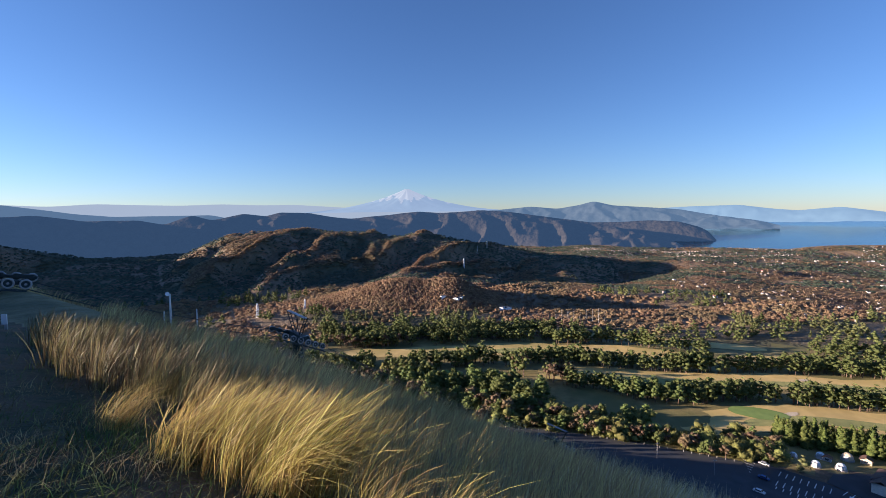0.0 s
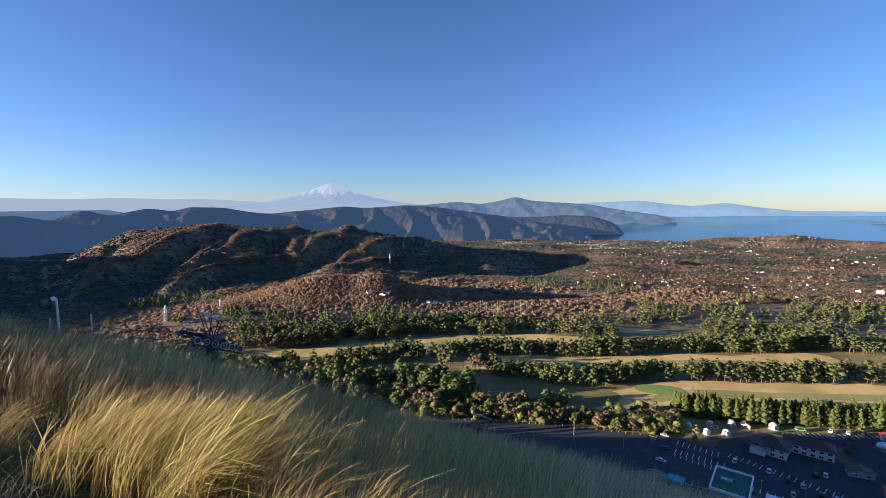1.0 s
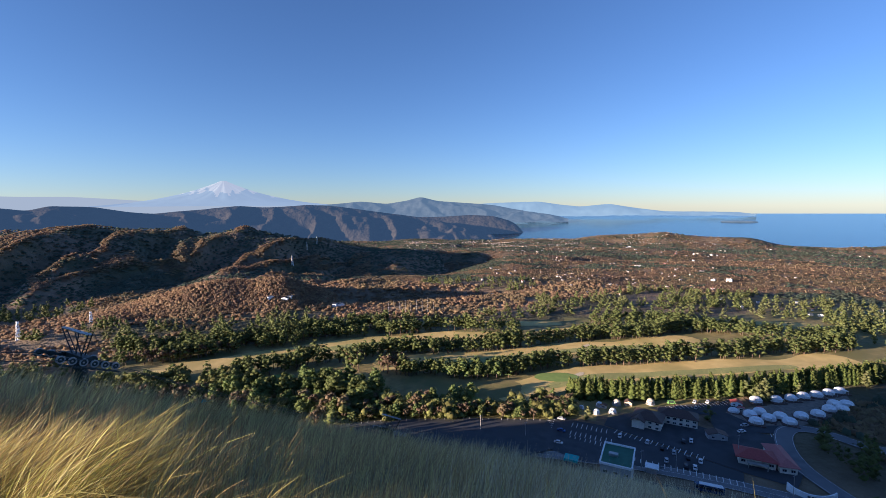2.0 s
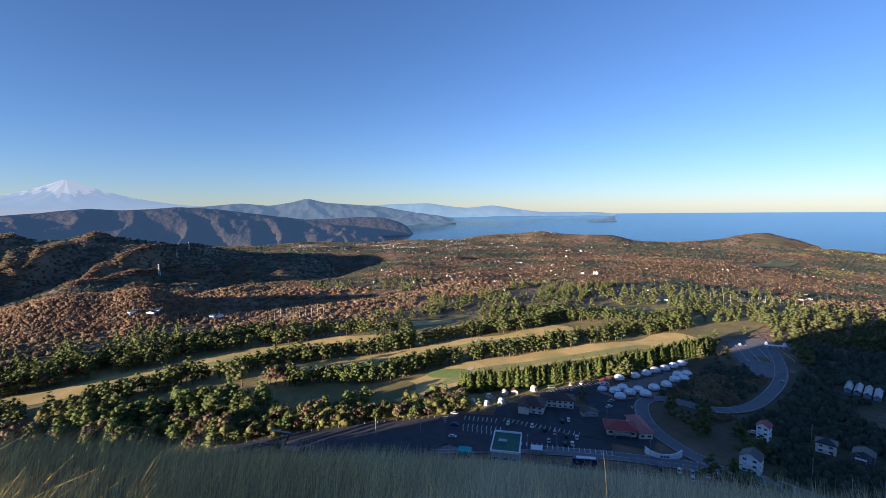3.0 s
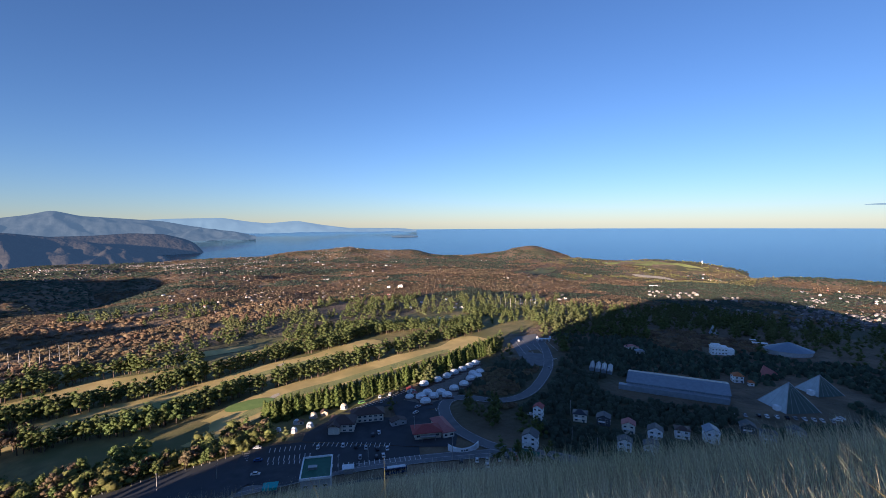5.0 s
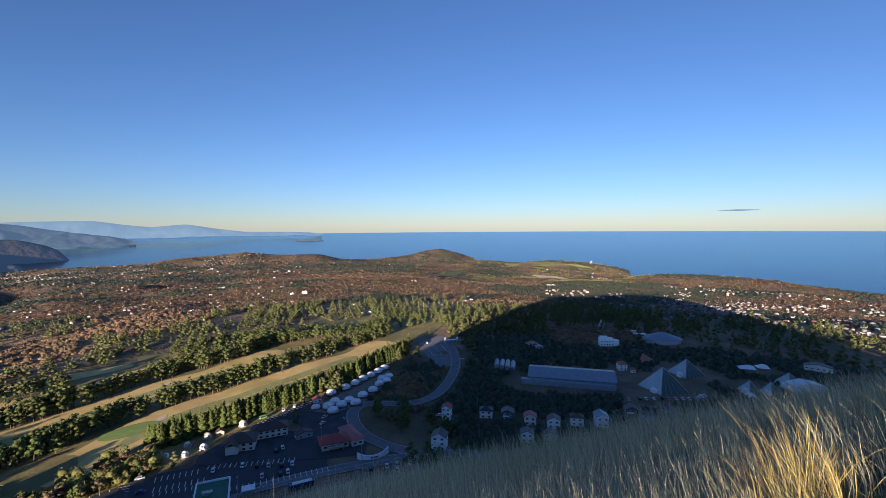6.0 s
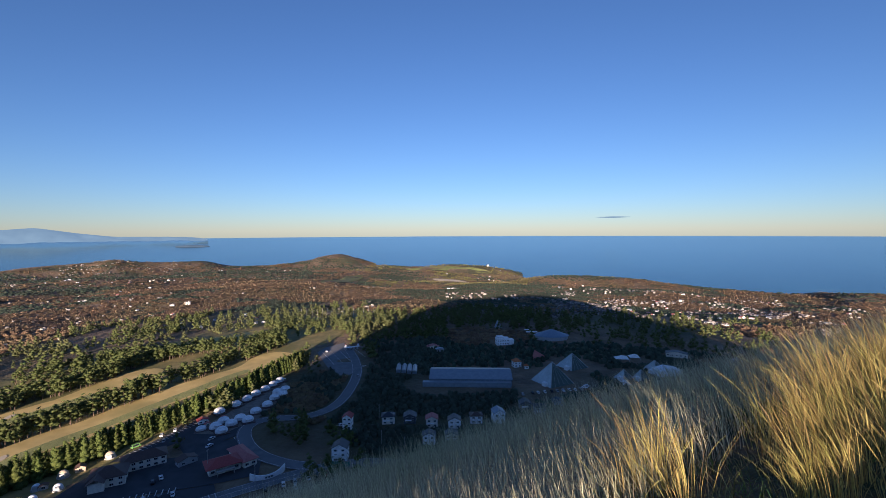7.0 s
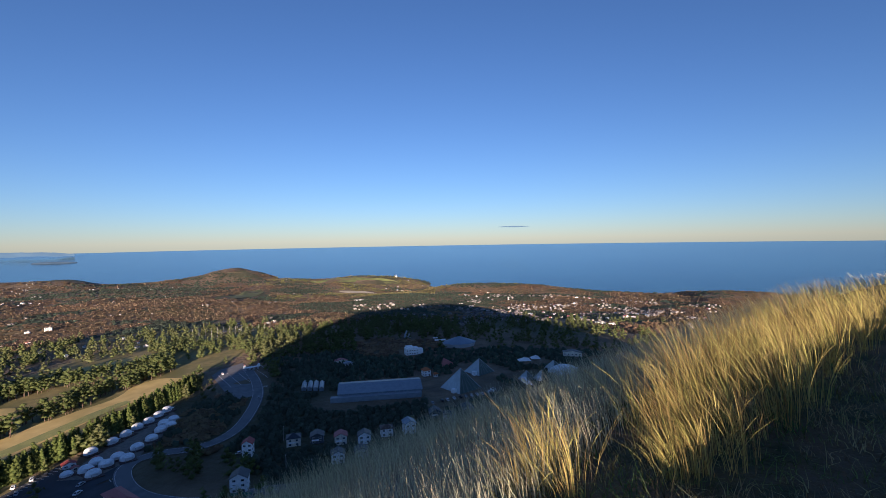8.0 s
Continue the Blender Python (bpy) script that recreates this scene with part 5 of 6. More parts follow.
def curved_wall():
    bm = bmesh.new()
    c, r = Vector((204.9, 110.7, 0)), 10.6
    pts = []
    for i in range(15):
        a = radians(163.5 + i * 7.86)
        p = c + Vector((math.cos(a) * r, math.sin(a) * r * 0.9, 0))
        q = c + Vector((math.cos(a) * (r - 0.5), math.sin(a) * (r * 0.9 - 0.5), 0))
        h = 3.6 - 0.9 * math.sin(math.pi * i / 14)
        pts.append([bm.verts.new((p.x, p.y, PLAIN + 0.2)), bm.verts.new((p.x, p.y, PLAIN + h)), bm.verts.new((q.x, q.y, PLAIN + h)), bm.verts.new((q.x, q.y, PLAIN + 0.2))])
    for a, b in zip(pts, pts[1:]):
        for k in range(4):
            bm.faces.new((a[k], b[k], b[(k + 1) % 4], a[(k + 1) % 4]))
    bmesh.ops.recalc_face_normals(bm, faces=bm.faces)
    ob = tagged(part("entrance_wall", bm, M["wall_white"]), "curved white entrance wall with dark lettering bars", "wall")
    for k, w in ((-1.2, 0.9), (0.0, 0.7), (1.2, 1.2)):
        a = radians(218.5 + k * 6)
        p = c + Vector((math.cos(a) * (r + 0.06), math.sin(a) * (r * 0.9 + 0.06), PLAIN + 1.6))
        part("sign_bar", boxed((p.x, p.y, p.z, 0.1, w, 0.8, a)), M["wall_dark"], ob, "dark bar of a sign")


curved_wall()

# lift station with its green flat roof, ticket kiosks and canopies
station = anchor("lift_station", 131, 140, 228)
part("wall", boxed((0, 0, 4, 11.5, 16.5, 10)), M["wall_grey"], station)
part("roof", boxed((0, 0, 9.1, 12, 17, 0.3)), M["roof_green"], station, "flat green roof")
part("parapet", boxed((-6, 0, 9.5, 0.5, 17.4, 0.9), (6, 0, 9.5, 0.5, 17.4, 0.9), (0, -8.6, 9.5, 11.5, 0.5, 0.9), (0, 8.6, 9.5, 11.5, 0.5, 0.9)), M["wall_white"], station)
part("roof_unit", boxed((-1.6, -0.5, 9.8, 3.6, 2.0, 1.1)), M["steel"], station)
openings(station, 11.5, 16.5, 8, 2, 3)
tagged(station, "lift station with a green flat roof and white parapet", "station")
kiosk = anchor("kiosk", 121, 157, 228)
part("wall", boxed((0, 0, 1.5, 5, 4, 4)), M["wall_dark"], kiosk)
part("canopy", boxed((0, 0, 3.8, 6, 4.6, 0.5), (0, -1.9, 3.2, 6, 0.3, 0.8)), M["teal"], kiosk, "bright teal canopy")
tagged(kiosk, "small kiosk under a bright teal canopy", "kiosk")
kiosk = anchor("kiosk", 152, 142, 228)
part("wall", boxed((0, 0, 1.3, 4, 3, 3)), M["wall_grey"], kiosk)
part("roof", boxed((0, 0, 3.0, 5.5, 4.4, 0.3)), M["wall_white"], kiosk)
tagged(kiosk, "roadside kiosk with a white flat roof", "kiosk")

# toll gate
gate = anchor("toll_gate", 427, 139, 238)
part("roof", boxed((0, 0, 4.4, 16, 4.5, 0.8)), M["wall_white"], gate)
for x in (-7.5, -2.5, 2.5, 7.5):
    part("booth", boxed((x, 0, 1.6, 1.6, 3.0, 4.6)), M["wall_grey"], gate)
for x in (-8.6, 8.6):
    part("tower", solid([(x - 1.6, -1.6, 4), (x + 1.6, -1.6, 4), (x + 1.6, 1.6, 4), (x - 1.6, 1.6, 4), (x - 1.2, -1.2, 7.5), (x + 1.2, -1.2, 7.5), (x + 1.2, 1.2, 7.5), (x - 1.2, 1.2, 7.5), (x, 0, 9.5)],
                        [(0, 1, 5, 4), (1, 2, 6, 5), (2, 3, 7, 6), (3, 0, 4, 7), (4, 5, 8), (5, 6, 8), (6, 7, 8), (7, 4, 8), (0, 3, 2, 1)]), M["wall_white"], gate)
    part("tower_cap", boxed((x, 0, 9.2, 1.0, 1.0, 1.0)), M["roof_pink"], gate, "small dull-red cap")
gate.scale = (0.72, 0.72, 0.6)
tagged(gate, "white toll gate with small red towers", "toll gate")

# long greenhouse hall and rows of small glasshouses
hall = anchor("greenhouse_hall", 350, 18.5, 266)
part("wall", boxed((0, 0, 1.8, 62, 28, 5.6)), M["shed_roof"], hall)
part("roof", gable_roof(28.4, 62.4, 4.6, 3.2, 0.3), M["shed_roof"], hall).matrix_local = Matrix.Rotation(radians(90), 4, "Z")
part("lean_to", boxed((-3, -16.2, 1.4, 66, 4.6, 4.2)), M["shed_roof"], hall)
for i in range(20):
    part("rib", boxed((-29.5 + i * 3.1, -14.3, 2.3, 0.16, 0.3, 4.6)), M["steel"], hall)
tagged(hall, "long grey translucent greenhouse hall", "greenhouse")
for k in range(4):
    g = anchor("glasshouse", 366 - k * 0.5, 79 - k * 4.6, 262)
    part("wall", boxed((0, 0, 0.8, 3.4, 17, 2.8)), M["shed_roof"], g)
    part("roof", gable_roof(3.4, 17, 2.2, 1.2, 0.2, 0.12), M["shed_roof"], g)
    tagged(g, "small narrow glasshouse with a pale roof", "greenhouse", "row of glasshouses")


def pyramid(x, y, half, tall, heading, label):
    ob = anchor("glass_pyramid", x, y, heading)
    b = [(-half, -half, 0), (half, -half, 0), (half, half, 0), (-half, half, 0)]
    top = (0, 0, tall)
    for i in range(4):
        p, q = b[i], b[(i + 1) % 4]
        mid = tuple((a + c + e) / 3 * 0.98 for a, c, e in zip(p, q, top))
        # the front face is painted paler for the sky it would reflect
        part("glass_side", solid([p, q, top, tuple(m * 0.9 for m in mid)], [(0, 1, 2), (0, 3, 1), (1, 3, 2), (2, 3, 0)]), M["pyramid_lit" if i == 0 else "pyramid_glass"], ob)
        for f in (0.2, 0.4, 0.6, 0.8):
            s = [p[k] + (q[k] - p[k]) * f for k in range(3)]
            v, fc = stick([c * 1.004 for c in s], [top[k] + (s[k] - top[k]) * 0.02 for k in range(3)], 0.07, 0.05, 4)
            part("glazing_bar", mesh_of("glazing_bar", v, fc), M["steel"], ob)
    for p in b:
        v, fc = stick(p, top, 0.28, 0.2, 4)
        part("hip_bar", mesh_of("hip_bar", v, fc), M["steel"], ob)
    part("porch", boxed((half * 0.45, half * 0.1 - half - 1.5, 1.3, 3.6, 3, 3.4)), M["wall_white"], ob)
    return tagged(ob, label, "greenhouse")


pyramid(349.6, -44.2, 11.4, 15.5, 325, "large glass pyramid greenhouse")
pyramid(391, -66, 9.4, 11.7, 325, "glass pyramid greenhouse behind the larger one")
for x, y, half, tall in ((364, -101, 5.2, 7.2), (363.5, -113.5, 4.6, 7.1), (384.5, -131, 7.4, 8.8)):
    pyramid(x, y, half, tall, 325, "small glass pyramid greenhouse")
white = anchor("white_villa", 461, -8, 255)
part("wall", boxed((0, 0, 4, 17, 11, 10), (12, 1, 3, 8, 9, 8)), M["wall_white"], white)
part("roof", boxed((0, 0, 9.2, 17.8, 11.8, 0.5), (-3, 0, 10.6, 9, 8, 2.6)), M["wall_white"], white)
openings(white, 17, 11, 8, 2, 5)
white.matrix_world = white.matrix_world @ Matrix.Scale(0.74, 4)
tagged(white, "large white flat-roofed modern building", "building")
hallr = anchor("round_hall", 491, -61, 265)
v = [(math.cos(a) * 19, math.sin(a) * 14, 0) for a in np.arange(12) * math.pi / 6]
part("wall", solid([(x * 0.93, y * 0.93, z) for x, y, z in v for z in (-1, 4)], [tuple((2 * i, 2 * ((i + 1) % 12), 2 * ((i + 1) % 12) + 1, 2 * i + 1)) for i in range(12)] + [tuple(2 * i + 1 for i in range(12))]), M["wall_grey"], hallr)
part("roof", solid([(x, y, 4.0) for x, y, _ in v] + [(0, 0, 10.5)], [(i, (i + 1) % 12, 12) for i in range(12)] + [tuple(range(12))]), M["roof_blue"], hallr)
part("canopy", boxed((-20, 6, 6, 12, 5, 0.5), (-25, 8, 8.0, 5, 3, 0.5)), M["canvas"], hallr, "white raised canopy")
tagged(hallr, "many-sided hall with a blue-grey pointed roof", "hall")
tent = anchor("marquee", 374, -137, 252)
part("canopy", gable_walls(20, 11, 5.0, 2.0), M["canvas"], tent)
part("skirt", boxed((0, 0, 0.4, 20.4, 11.4, 1.2)), M["wall_grey"], tent)
tagged(tent, "large white marquee with a pitched top", "tent")
for x, y, w in ((411, -112, 12), (416, -124, 9), (345, -97, 6)):
    t = anchor("sail_canopy", x, y, 262)
    part("sail", solid([(-w / 2, -3, 2.5), (w / 2, -3, 2.0), (w / 2, 3, 3.5), (-w / 2, 3, 3.0), (0, 0, 5.2), (0, 0, 5.0)], [(0, 1, 4), (1, 2, 4), (2, 3, 4), (3, 0, 4), (1, 0, 5), (2, 1, 5), (3, 2, 5), (0, 3, 5)]), M["canvas"], t)
    for sx in (-1, 1):
        part("pole", boxed((sx * w / 2, -3, 1.2, 0.2, 0.2, 2.8)), M["steel"], t)
    tagged(t, "white tensioned sail canopy", "canopy")
pag = anchor("slide_roof", 409, -40, 262)
part("roof", solid([(-6, -4, 0), (6, -4, 0), (6, 4, 0), (-6, 4, 0), (-4, 0, 9), (4.5, 0, 4)], [(0, 1, 5, 4), (1, 2, 5), (2, 3, 4, 5), (3, 0, 4), (0, 3, 2, 1)]), M["roof_pink"], pag)
tagged(pag, "swept dull-red peaked roof", "pavilion")


# ---- camp: domes and tents ----
def dome(x, y, r, mat, label):
    ob = anchor("dome", x, y, 235)
    bm = bmesh.new()
    bmesh.ops.create_icosphere(bm, subdivisions=3, radius=r)
    bmesh.ops.bisect_plane(bm, geom=list(bm.verts) + list(bm.edges) + list(bm.faces), plane_co=(0, 0, -r * 0.25), plane_no=(0, 0, -1), clear_outer=True)
    bmesh.ops.translate(bm, verts=bm.verts, vec=(0, 0, r * 0.35 + 0.4))
    part("canopy", bm, M[mat], ob)
    bm = bmesh.new()
    bmesh.ops.create_cone(bm, cap_ends=True, segments=24, radius1=r * 1.2, radius2=r * 1.2, depth=0.6, matrix=Matrix.Translation((0, 0, 0.2)))
    part("deck", bm, M["concrete"], ob)
    part("entrance", boxed((0, -r * 0.92, 1.2, 1.8, 1.0, 2.3)), M["wall_grey"], ob)
    tagged(ob, label, "dome", "glamping domes")


for x, y, r in ((166, 207, 1.5), (178, 206, 1.8), (170, 199, 1.8), (179, 196, 1.9)):
    dome(x, y, r, "canvas", "white round camping dome on a deck")
dome(189, 204, 2.2, "canvas_tan", "cream round camping dome catching the last sun")
dome(208, 197, 2.2, "canvas_tan", "tan round camping dome at the hedge")
hut = house(195, 201, 225, 5, 4, 2.6, 1.2, "canvas_tan", "roof_brown", "small brown timber hut by the domes", 1, False, 1, False)
hut = house(179, 203.5, 225, 4, 2.6, 2.2, 0.8, "wall_grey", "roof_brown", "small shed between the domes", 1, False, 1, False)


def bell_tent():
    ob = anchor("tent", 243, 171, 230)
    n, rows = 16, []
    for f in np.linspace(0, 1, 7):
        r = 2.3 * math.cos(f * math.pi / 2) ** 0.75 + 0.02
        rows.append([(r * 1.25 * math.cos(a), r * math.sin(a), 0.8 + 1.9 * math.sin(f * math.pi / 2)) for a in np.arange(n) * 2 * math.pi / n])
    rows.insert(0, [(2.35 * 1.25 * math.cos(a), 2.35 * math.sin(a), 0.0) for a in np.arange(n) * 2 * math.pi / n])
    v = np.array(rows).reshape(-1, 3)
    part("canopy", mesh_of("tent_canopy", v, grid_faces(len(rows), n, True)), M["canvas"], ob)
    part("awning", boxed((0, -2.8, 2.1, 2.8, 2.2, 0.12)), M["canvas"], ob)
    for sx in (-1.5, 1.5):
        part("pole", boxed((sx * 0.85, -3.7, 1.1, 0.1, 0.1, 2.1)), M["steel"], ob)
    part("deck", boxed((0, -0.6, 0.1, 6.6, 6.4, 0.5)), M["roof_brown"], ob)
    return tagged(ob, "white rounded camping tent on a wooden deck", "tent", "camping tents")


first = bell_tent()
TENTS = [(246, 164), (254, 164), (241, 157), (251, 157), (259, 156), (257, 150), (270, 152), (281, 150), (293, 151), (303, 154), (299, 148), (309, 151), (267, 175), (279, 171), (289, 169), (299, 168), (308, 166), (318, 165), (327, 164)]
for x, y in TENTS:
    turn = 230 + rng.uniform(-14, 14) if y < 160 else 205 + rng.uniform(-8, 8)
    copy_thing(first, Matrix.Translation((x, y, gz(x, y) + 0.3)) @ Matrix.Rotation(radians(180 - turn), 4, "Z")).scale = (1.2, 1.2, 1.3)
house(252, 176, 228, 7, 4.5, 3.0, 1.2, "wall_white", "roof_red", "small white camp office with a red roof", 1, False, 2, False)
for x, y in ((245, 160), (263, 158), (259, 167), (249, 171)):
    house(x, y, 230 + rng.uniform(-10, 10), 3.4, 2.4, 2.0, 0.7, "wall_cream", "roof_pink", "little camp washing hut with a red roof", 1, False, 1, False)


# ---- cars ----
def car(paint, label, van=False):
    ob = new("car")
    L, W, H = (4.6, 1.8, 1.9) if van else (4.3, 1.72, 1.45)
    bm = bmesh.new()
    box(bm, 0, 0, 0.58, L, W, 0.62, 0, 0.14)
    lo, hi = (0.46 * L, 0.44 * L) if van else (0.36 * L, 0.24 * L)
    z0, z1 = 0.86, H
    roof = [(-lo, -W / 2 + 0.06, z0), (lo * 0.8, -W / 2 + 0.06, z0), (lo * 0.8, W / 2 - 0.06, z0), (-lo, W / 2 - 0.06, z0), (-hi, -W / 2 + 0.2, z1), (hi * 0.75, -W / 2 + 0.2, z1), (hi * 0.75, W / 2 - 0.2, z1), (-hi, W / 2 - 0.2, z1)]
    vs = [bm.verts.new(p) for p in roof]
    for f in ((0, 1, 5, 4), (1, 2, 6, 5), (2, 3, 7, 6), (3, 0, 4, 7), (4, 5, 6, 7)):
        bm.faces.new([vs[i] for i in f])
    bmesh.ops.recalc_face_normals(bm, faces=bm.faces)
    part("body", bm, M["car_" + paint], ob)
    g = [tuple(a * (1 - t) + b * t for a, b in zip(roof[i], roof[j])) for i, j, t in ((0, 4, 0.12), (1, 5, 0.12), (5, 1, 0.15), (4, 0, 0.15))]
    glass = []
    for quad in ((0, 1, 5, 4), (1, 2, 6, 5), (2, 3, 7, 6), (3, 0, 4, 7)):
        p = [Vector(roof[i]) for i in quad]
        mid = sum(p, Vector()) / 4
        n = (p[1] - p[0]).cross(p[3] - p[0]).normalized()
        glass.append([tuple(mid + (q - mid) * 0.84 + n * 0.02) for q in p])
    part("side_window", solid([p for quad in glass for p in quad], [tuple(range(4 * i, 4 * i + 4)) for i in range(4)]), M["glass"], ob, "dark car windows")
    bm = bmesh.new()
    bmesh.ops.create_cone(bm, cap_ends=True, segments=12, radius1=0.32, radius2=0.32, depth=0.22, matrix=Matrix.Rotation(radians(90), 4, "X"))
    me = bpy.data.meshes.new("wheel")
    bm.to_mesh(me)
    bm.free()
    for sx in (-0.31, 0.31):
        for sy in (-1, 1):
            part("wheel", me, M["rubber"], ob).location = (sx * L, sy * (W / 2 - 0.08), 0.32)
    return tagged(ob, label, "car", "parked cars")


CARS = {}
for paint, label, van in (("white", "white hatchback parked in its bay", False), ("silver", "silver saloon parked in its bay", False), ("black", "black car parked in its bay", False), ("blue", "dark blue car parked in its bay", False), ("red", "red car parked by the road", False), ("green", "pale green minibus parked at the hedge", True)):
    CARS[paint] = car(paint, label, van)
    CARS[paint].location = (150, 170, PLAIN - 40)
PARKED = [
    ("silver", 147, 200, 140), ("blue", 139, 189, 140), ("white", 130, 179, 140), ("white", 163, 173, 48), ("white", 171, 163, 48), ("black", 173, 156, 48), ("silver", 175, 151, 48), ("black", 177, 145, 48), ("white", 180, 141, 48),
    ("silver", 166, 147, 48), ("black", 170, 140, 48), ("white", 173, 138, 48), ("white", 251, 177, 60), ("white", 224, 153, 100), ("silver", 232, 157, 100), ("white", 192, 156, 48), ("black", 188, 157, 48), ("silver", 227, 182, 60), ("white", 233, 188, 60),
    ("green", 219, 192, 115), ("black", 186, 101, 60), ("white", 191, 95, 60), ("silver", 194, 91, 60), ("white", 197.5, 86, 60), ("black", 200, 83, 60), ("red", 202.5, 79.5, 60), ("white", 188, 88, 60), ("white", 240, 185, 60), ("black", 245, 182, 60),
    ("white", 315, -14, 80), ("silver", 318, -20, 80), ("black", 321, -27, 80), ("white", 322, -31, 80), ("white", 324, -36, 80), ("black", 325.5, -41, 80), ("silver", 327, -45, 80), ("white", 328.5, -49.5, 80), ("white", 330, -54, 80), ("white", 331, -58, 80),
    ("silver", 333, -63, 80), ("white", 337, -66, 20), ("white", 341, -68, 20), ("black", 336, -75, 80), ("white", 338, -80, 80), ("white", 256, 91, 140), ("silver", 346, 108, 70), ("white", 414, 160, 60),
]
for paint, x, y, heading in PARKED:
    copy_thing(CARS[paint], Matrix.Translation((x, y, gz(x, y) + 0.34)) @ Matrix.Rotation(radians(90 - heading), 4, "Z"))
for proto in list(CARS.values()):
    for o_ in (*proto.children_recursive, proto):
        bpy.data.objects.remove(o_)


def bus(x, y, heading):
    ob = new("bus")
    bm = bmesh.new()
    box(bm, 0, 0, 1.75, 10.5, 2.5, 2.7, 0, 0.18)
    part("body", bm, M["car_navy"], ob)
    part("roof", boxed((0.6, 0, 3.16, 8.4, 2.1, 0.25)), M["car_white"], ob, "white bus roof")
    part("side_window", boxed((0, -1.26, 2.2, 9.6, 0.04, 0.95), (0, 1.26, 2.2, 9.6, 0.04, 0.95), (5.26, 0, 2.1, 0.04, 2.1, 1.2)), M["glass"], ob, "dark bus windows")
    for sx in (-3.2, 3.4):
        for sy in (-1.1, 1.1):
            bm = bmesh.new()
            bmesh.ops.create_cone(bm, cap_ends=True, segments=14, radius1=0.48, radius2=0.48, depth=0.3, matrix=Matrix.Translation((sx, sy, 0.48)) @ Matrix.Rotation(radians(90), 4, "X"))
            part("wheel", bm, M["rubber"], ob)
    ob.matrix_world = Matrix.Translation((x, y, gz(x, y) + 0.36)) @ Matrix.Rotation(radians(90 - heading), 4, "Z")
    tagged(ob, "dark blue coach with a white roof", "bus")


bus(160, 121, 135)


# ---- white bays and arrows ----
def bays(start, step, count, reach, skip=()):
    for i in range(count):
        if i in skip:
            continue
        a = Vector((start[0] + step[0] * i, start[1] + step[1] * i, 0))
        b = a + Vector((*reach, 0))
        d = (b - a).normalized()
        n = Vector((-d.y, d.x, 0)) * 0.16
        z = gz(a.x, a.y) + 0.345
        ob = part("bay_line", solid([(*(a + n).xy, z), (*(a - n).xy, z), (*(b - n).xy, z), (*(b + n).xy, z)], [(0, 1, 2, 3)]), M["paint"])
        tagged(ob, "white painted parking bay line", "bay line", "parking bay lines", "structure")


E_ = (1.66, -1.84)
bays((147, 191), E_, 8, (3.6, 3.3))
bays((140.5, 184), E_, 9, (3.6, 3.3))
bays((137, 180), E_, 9, (3.4, 3.1))
bays((128, 177), E_, 32, (3.3, 3.0), (9, 10))
bays((163, 177), (1.2, -2.2), 17, (4.0, 2.2))
bays((208, 192), (2.4, -0.55), 19, (-1.4, -4.6))
bays((130, 194), (1.7, 1.75), 7, (3.4, -3.4))
for k in range(5):
    bays((412 - k * 8, 163 - k * 5.2), (6, -5.4), 6, (-6.6, -4.4))
bays((150, 126), (2.6, -2.7), 18, (-3.3, -3.2))
for x, y in ((236, 141.5), (371, 112)):
    bays((x - 2.5, y + 2.5), (0.8, -0.9), 7, (2.6, 2.4))


# ---- far houses ----
FAR = []
for i, (w, d, h, rise) in enumerate(((9, 8, 5.5, 2.2), (12, 8, 5.0, 2.4), (8, 7, 6.0, 1.8), (15, 9, 7.0, 2.0))):
    a, b = bpy.data.meshes.new("house_wall"), bpy.data.meshes.new("house_roof")
    for me, bm in ((a, gable_walls(w, d, h, rise - 0.02)), (b, gable_roof(w, d, h, rise, 0.5, 0.3))):
        bm.to_mesh(me)
        bm.free()
    FAR.append((a, b))
FAR_LABEL = {"wall_white": "white", "wall_cream": "cream", "wall_grey": "grey"}


def far_house(x, y, kind, wall_mat, roof_mat, scale, group):
    walls, roof = FAR[kind]
    ob = new("house", walls.copy())
    ob.data.materials.append(M[wall_mat])
    ob.matrix_world = Matrix.Translation((x, y, gz(x, y) - 0.8 * scale)) @ Matrix.Rotation(rng.uniform(0, 3.14), 4, "Z") @ Matrix.Scale(scale, 4)
    me = roof.copy()
    me.materials.append(M[roof_mat])
    part("roof", me, None, ob)
    tagged(ob, FAR_LABEL[wall_mat] + " house with a pitched " + roof_mat[5:] + " roof among trees", "house", group)


def quarter(n, h0, h1, r0, r1, group, scale=1.0, seed=60):
    got = 0
    for _ in range(n * 14):
        h, r = rng.uniform(h0, h1), math.exp(rng.uniform(math.log(r0), math.log(r1)))
        x, y = polar(h, r)
        if lumps(np.array(x), np.array(y), 130, seed) < 0.18 or gz(x, y) < -303.3 + 0.04875 * r + 4 or not bool(free(np.array([x]), np.array([y]))[0]):
            continue
        wall_mat = ("wall_white", "wall_white", "wall_cream", "wall_grey")[rng.integers(4)]
        roof_mat = ("roof_slate", "roof_slate", "roof_brown", "roof_blue", "roof_pink")[rng.integers(5)]
        if group != "houses in the mountain's shade":
            wall_mat = ("wall_cream", "wall_grey", "wall_grey")[rng.integers(3)]
        far_house(x, y, int(rng.integers(4)), wall_mat, roof_mat, scale * rng.uniform(0.8, 1.25), group)
        got += 1
        if got >= n:
            return


quarter(70, 97, 128, 760, 1500, "houses of the hillside town", 0.5)
quarter(45, 83, 100, 680, 920, "houses in the mountain's shade", 0.5, 61)
quarter(42, 26, 76, 620, 1500, "houses scattered in the woods", 0.42, 62)
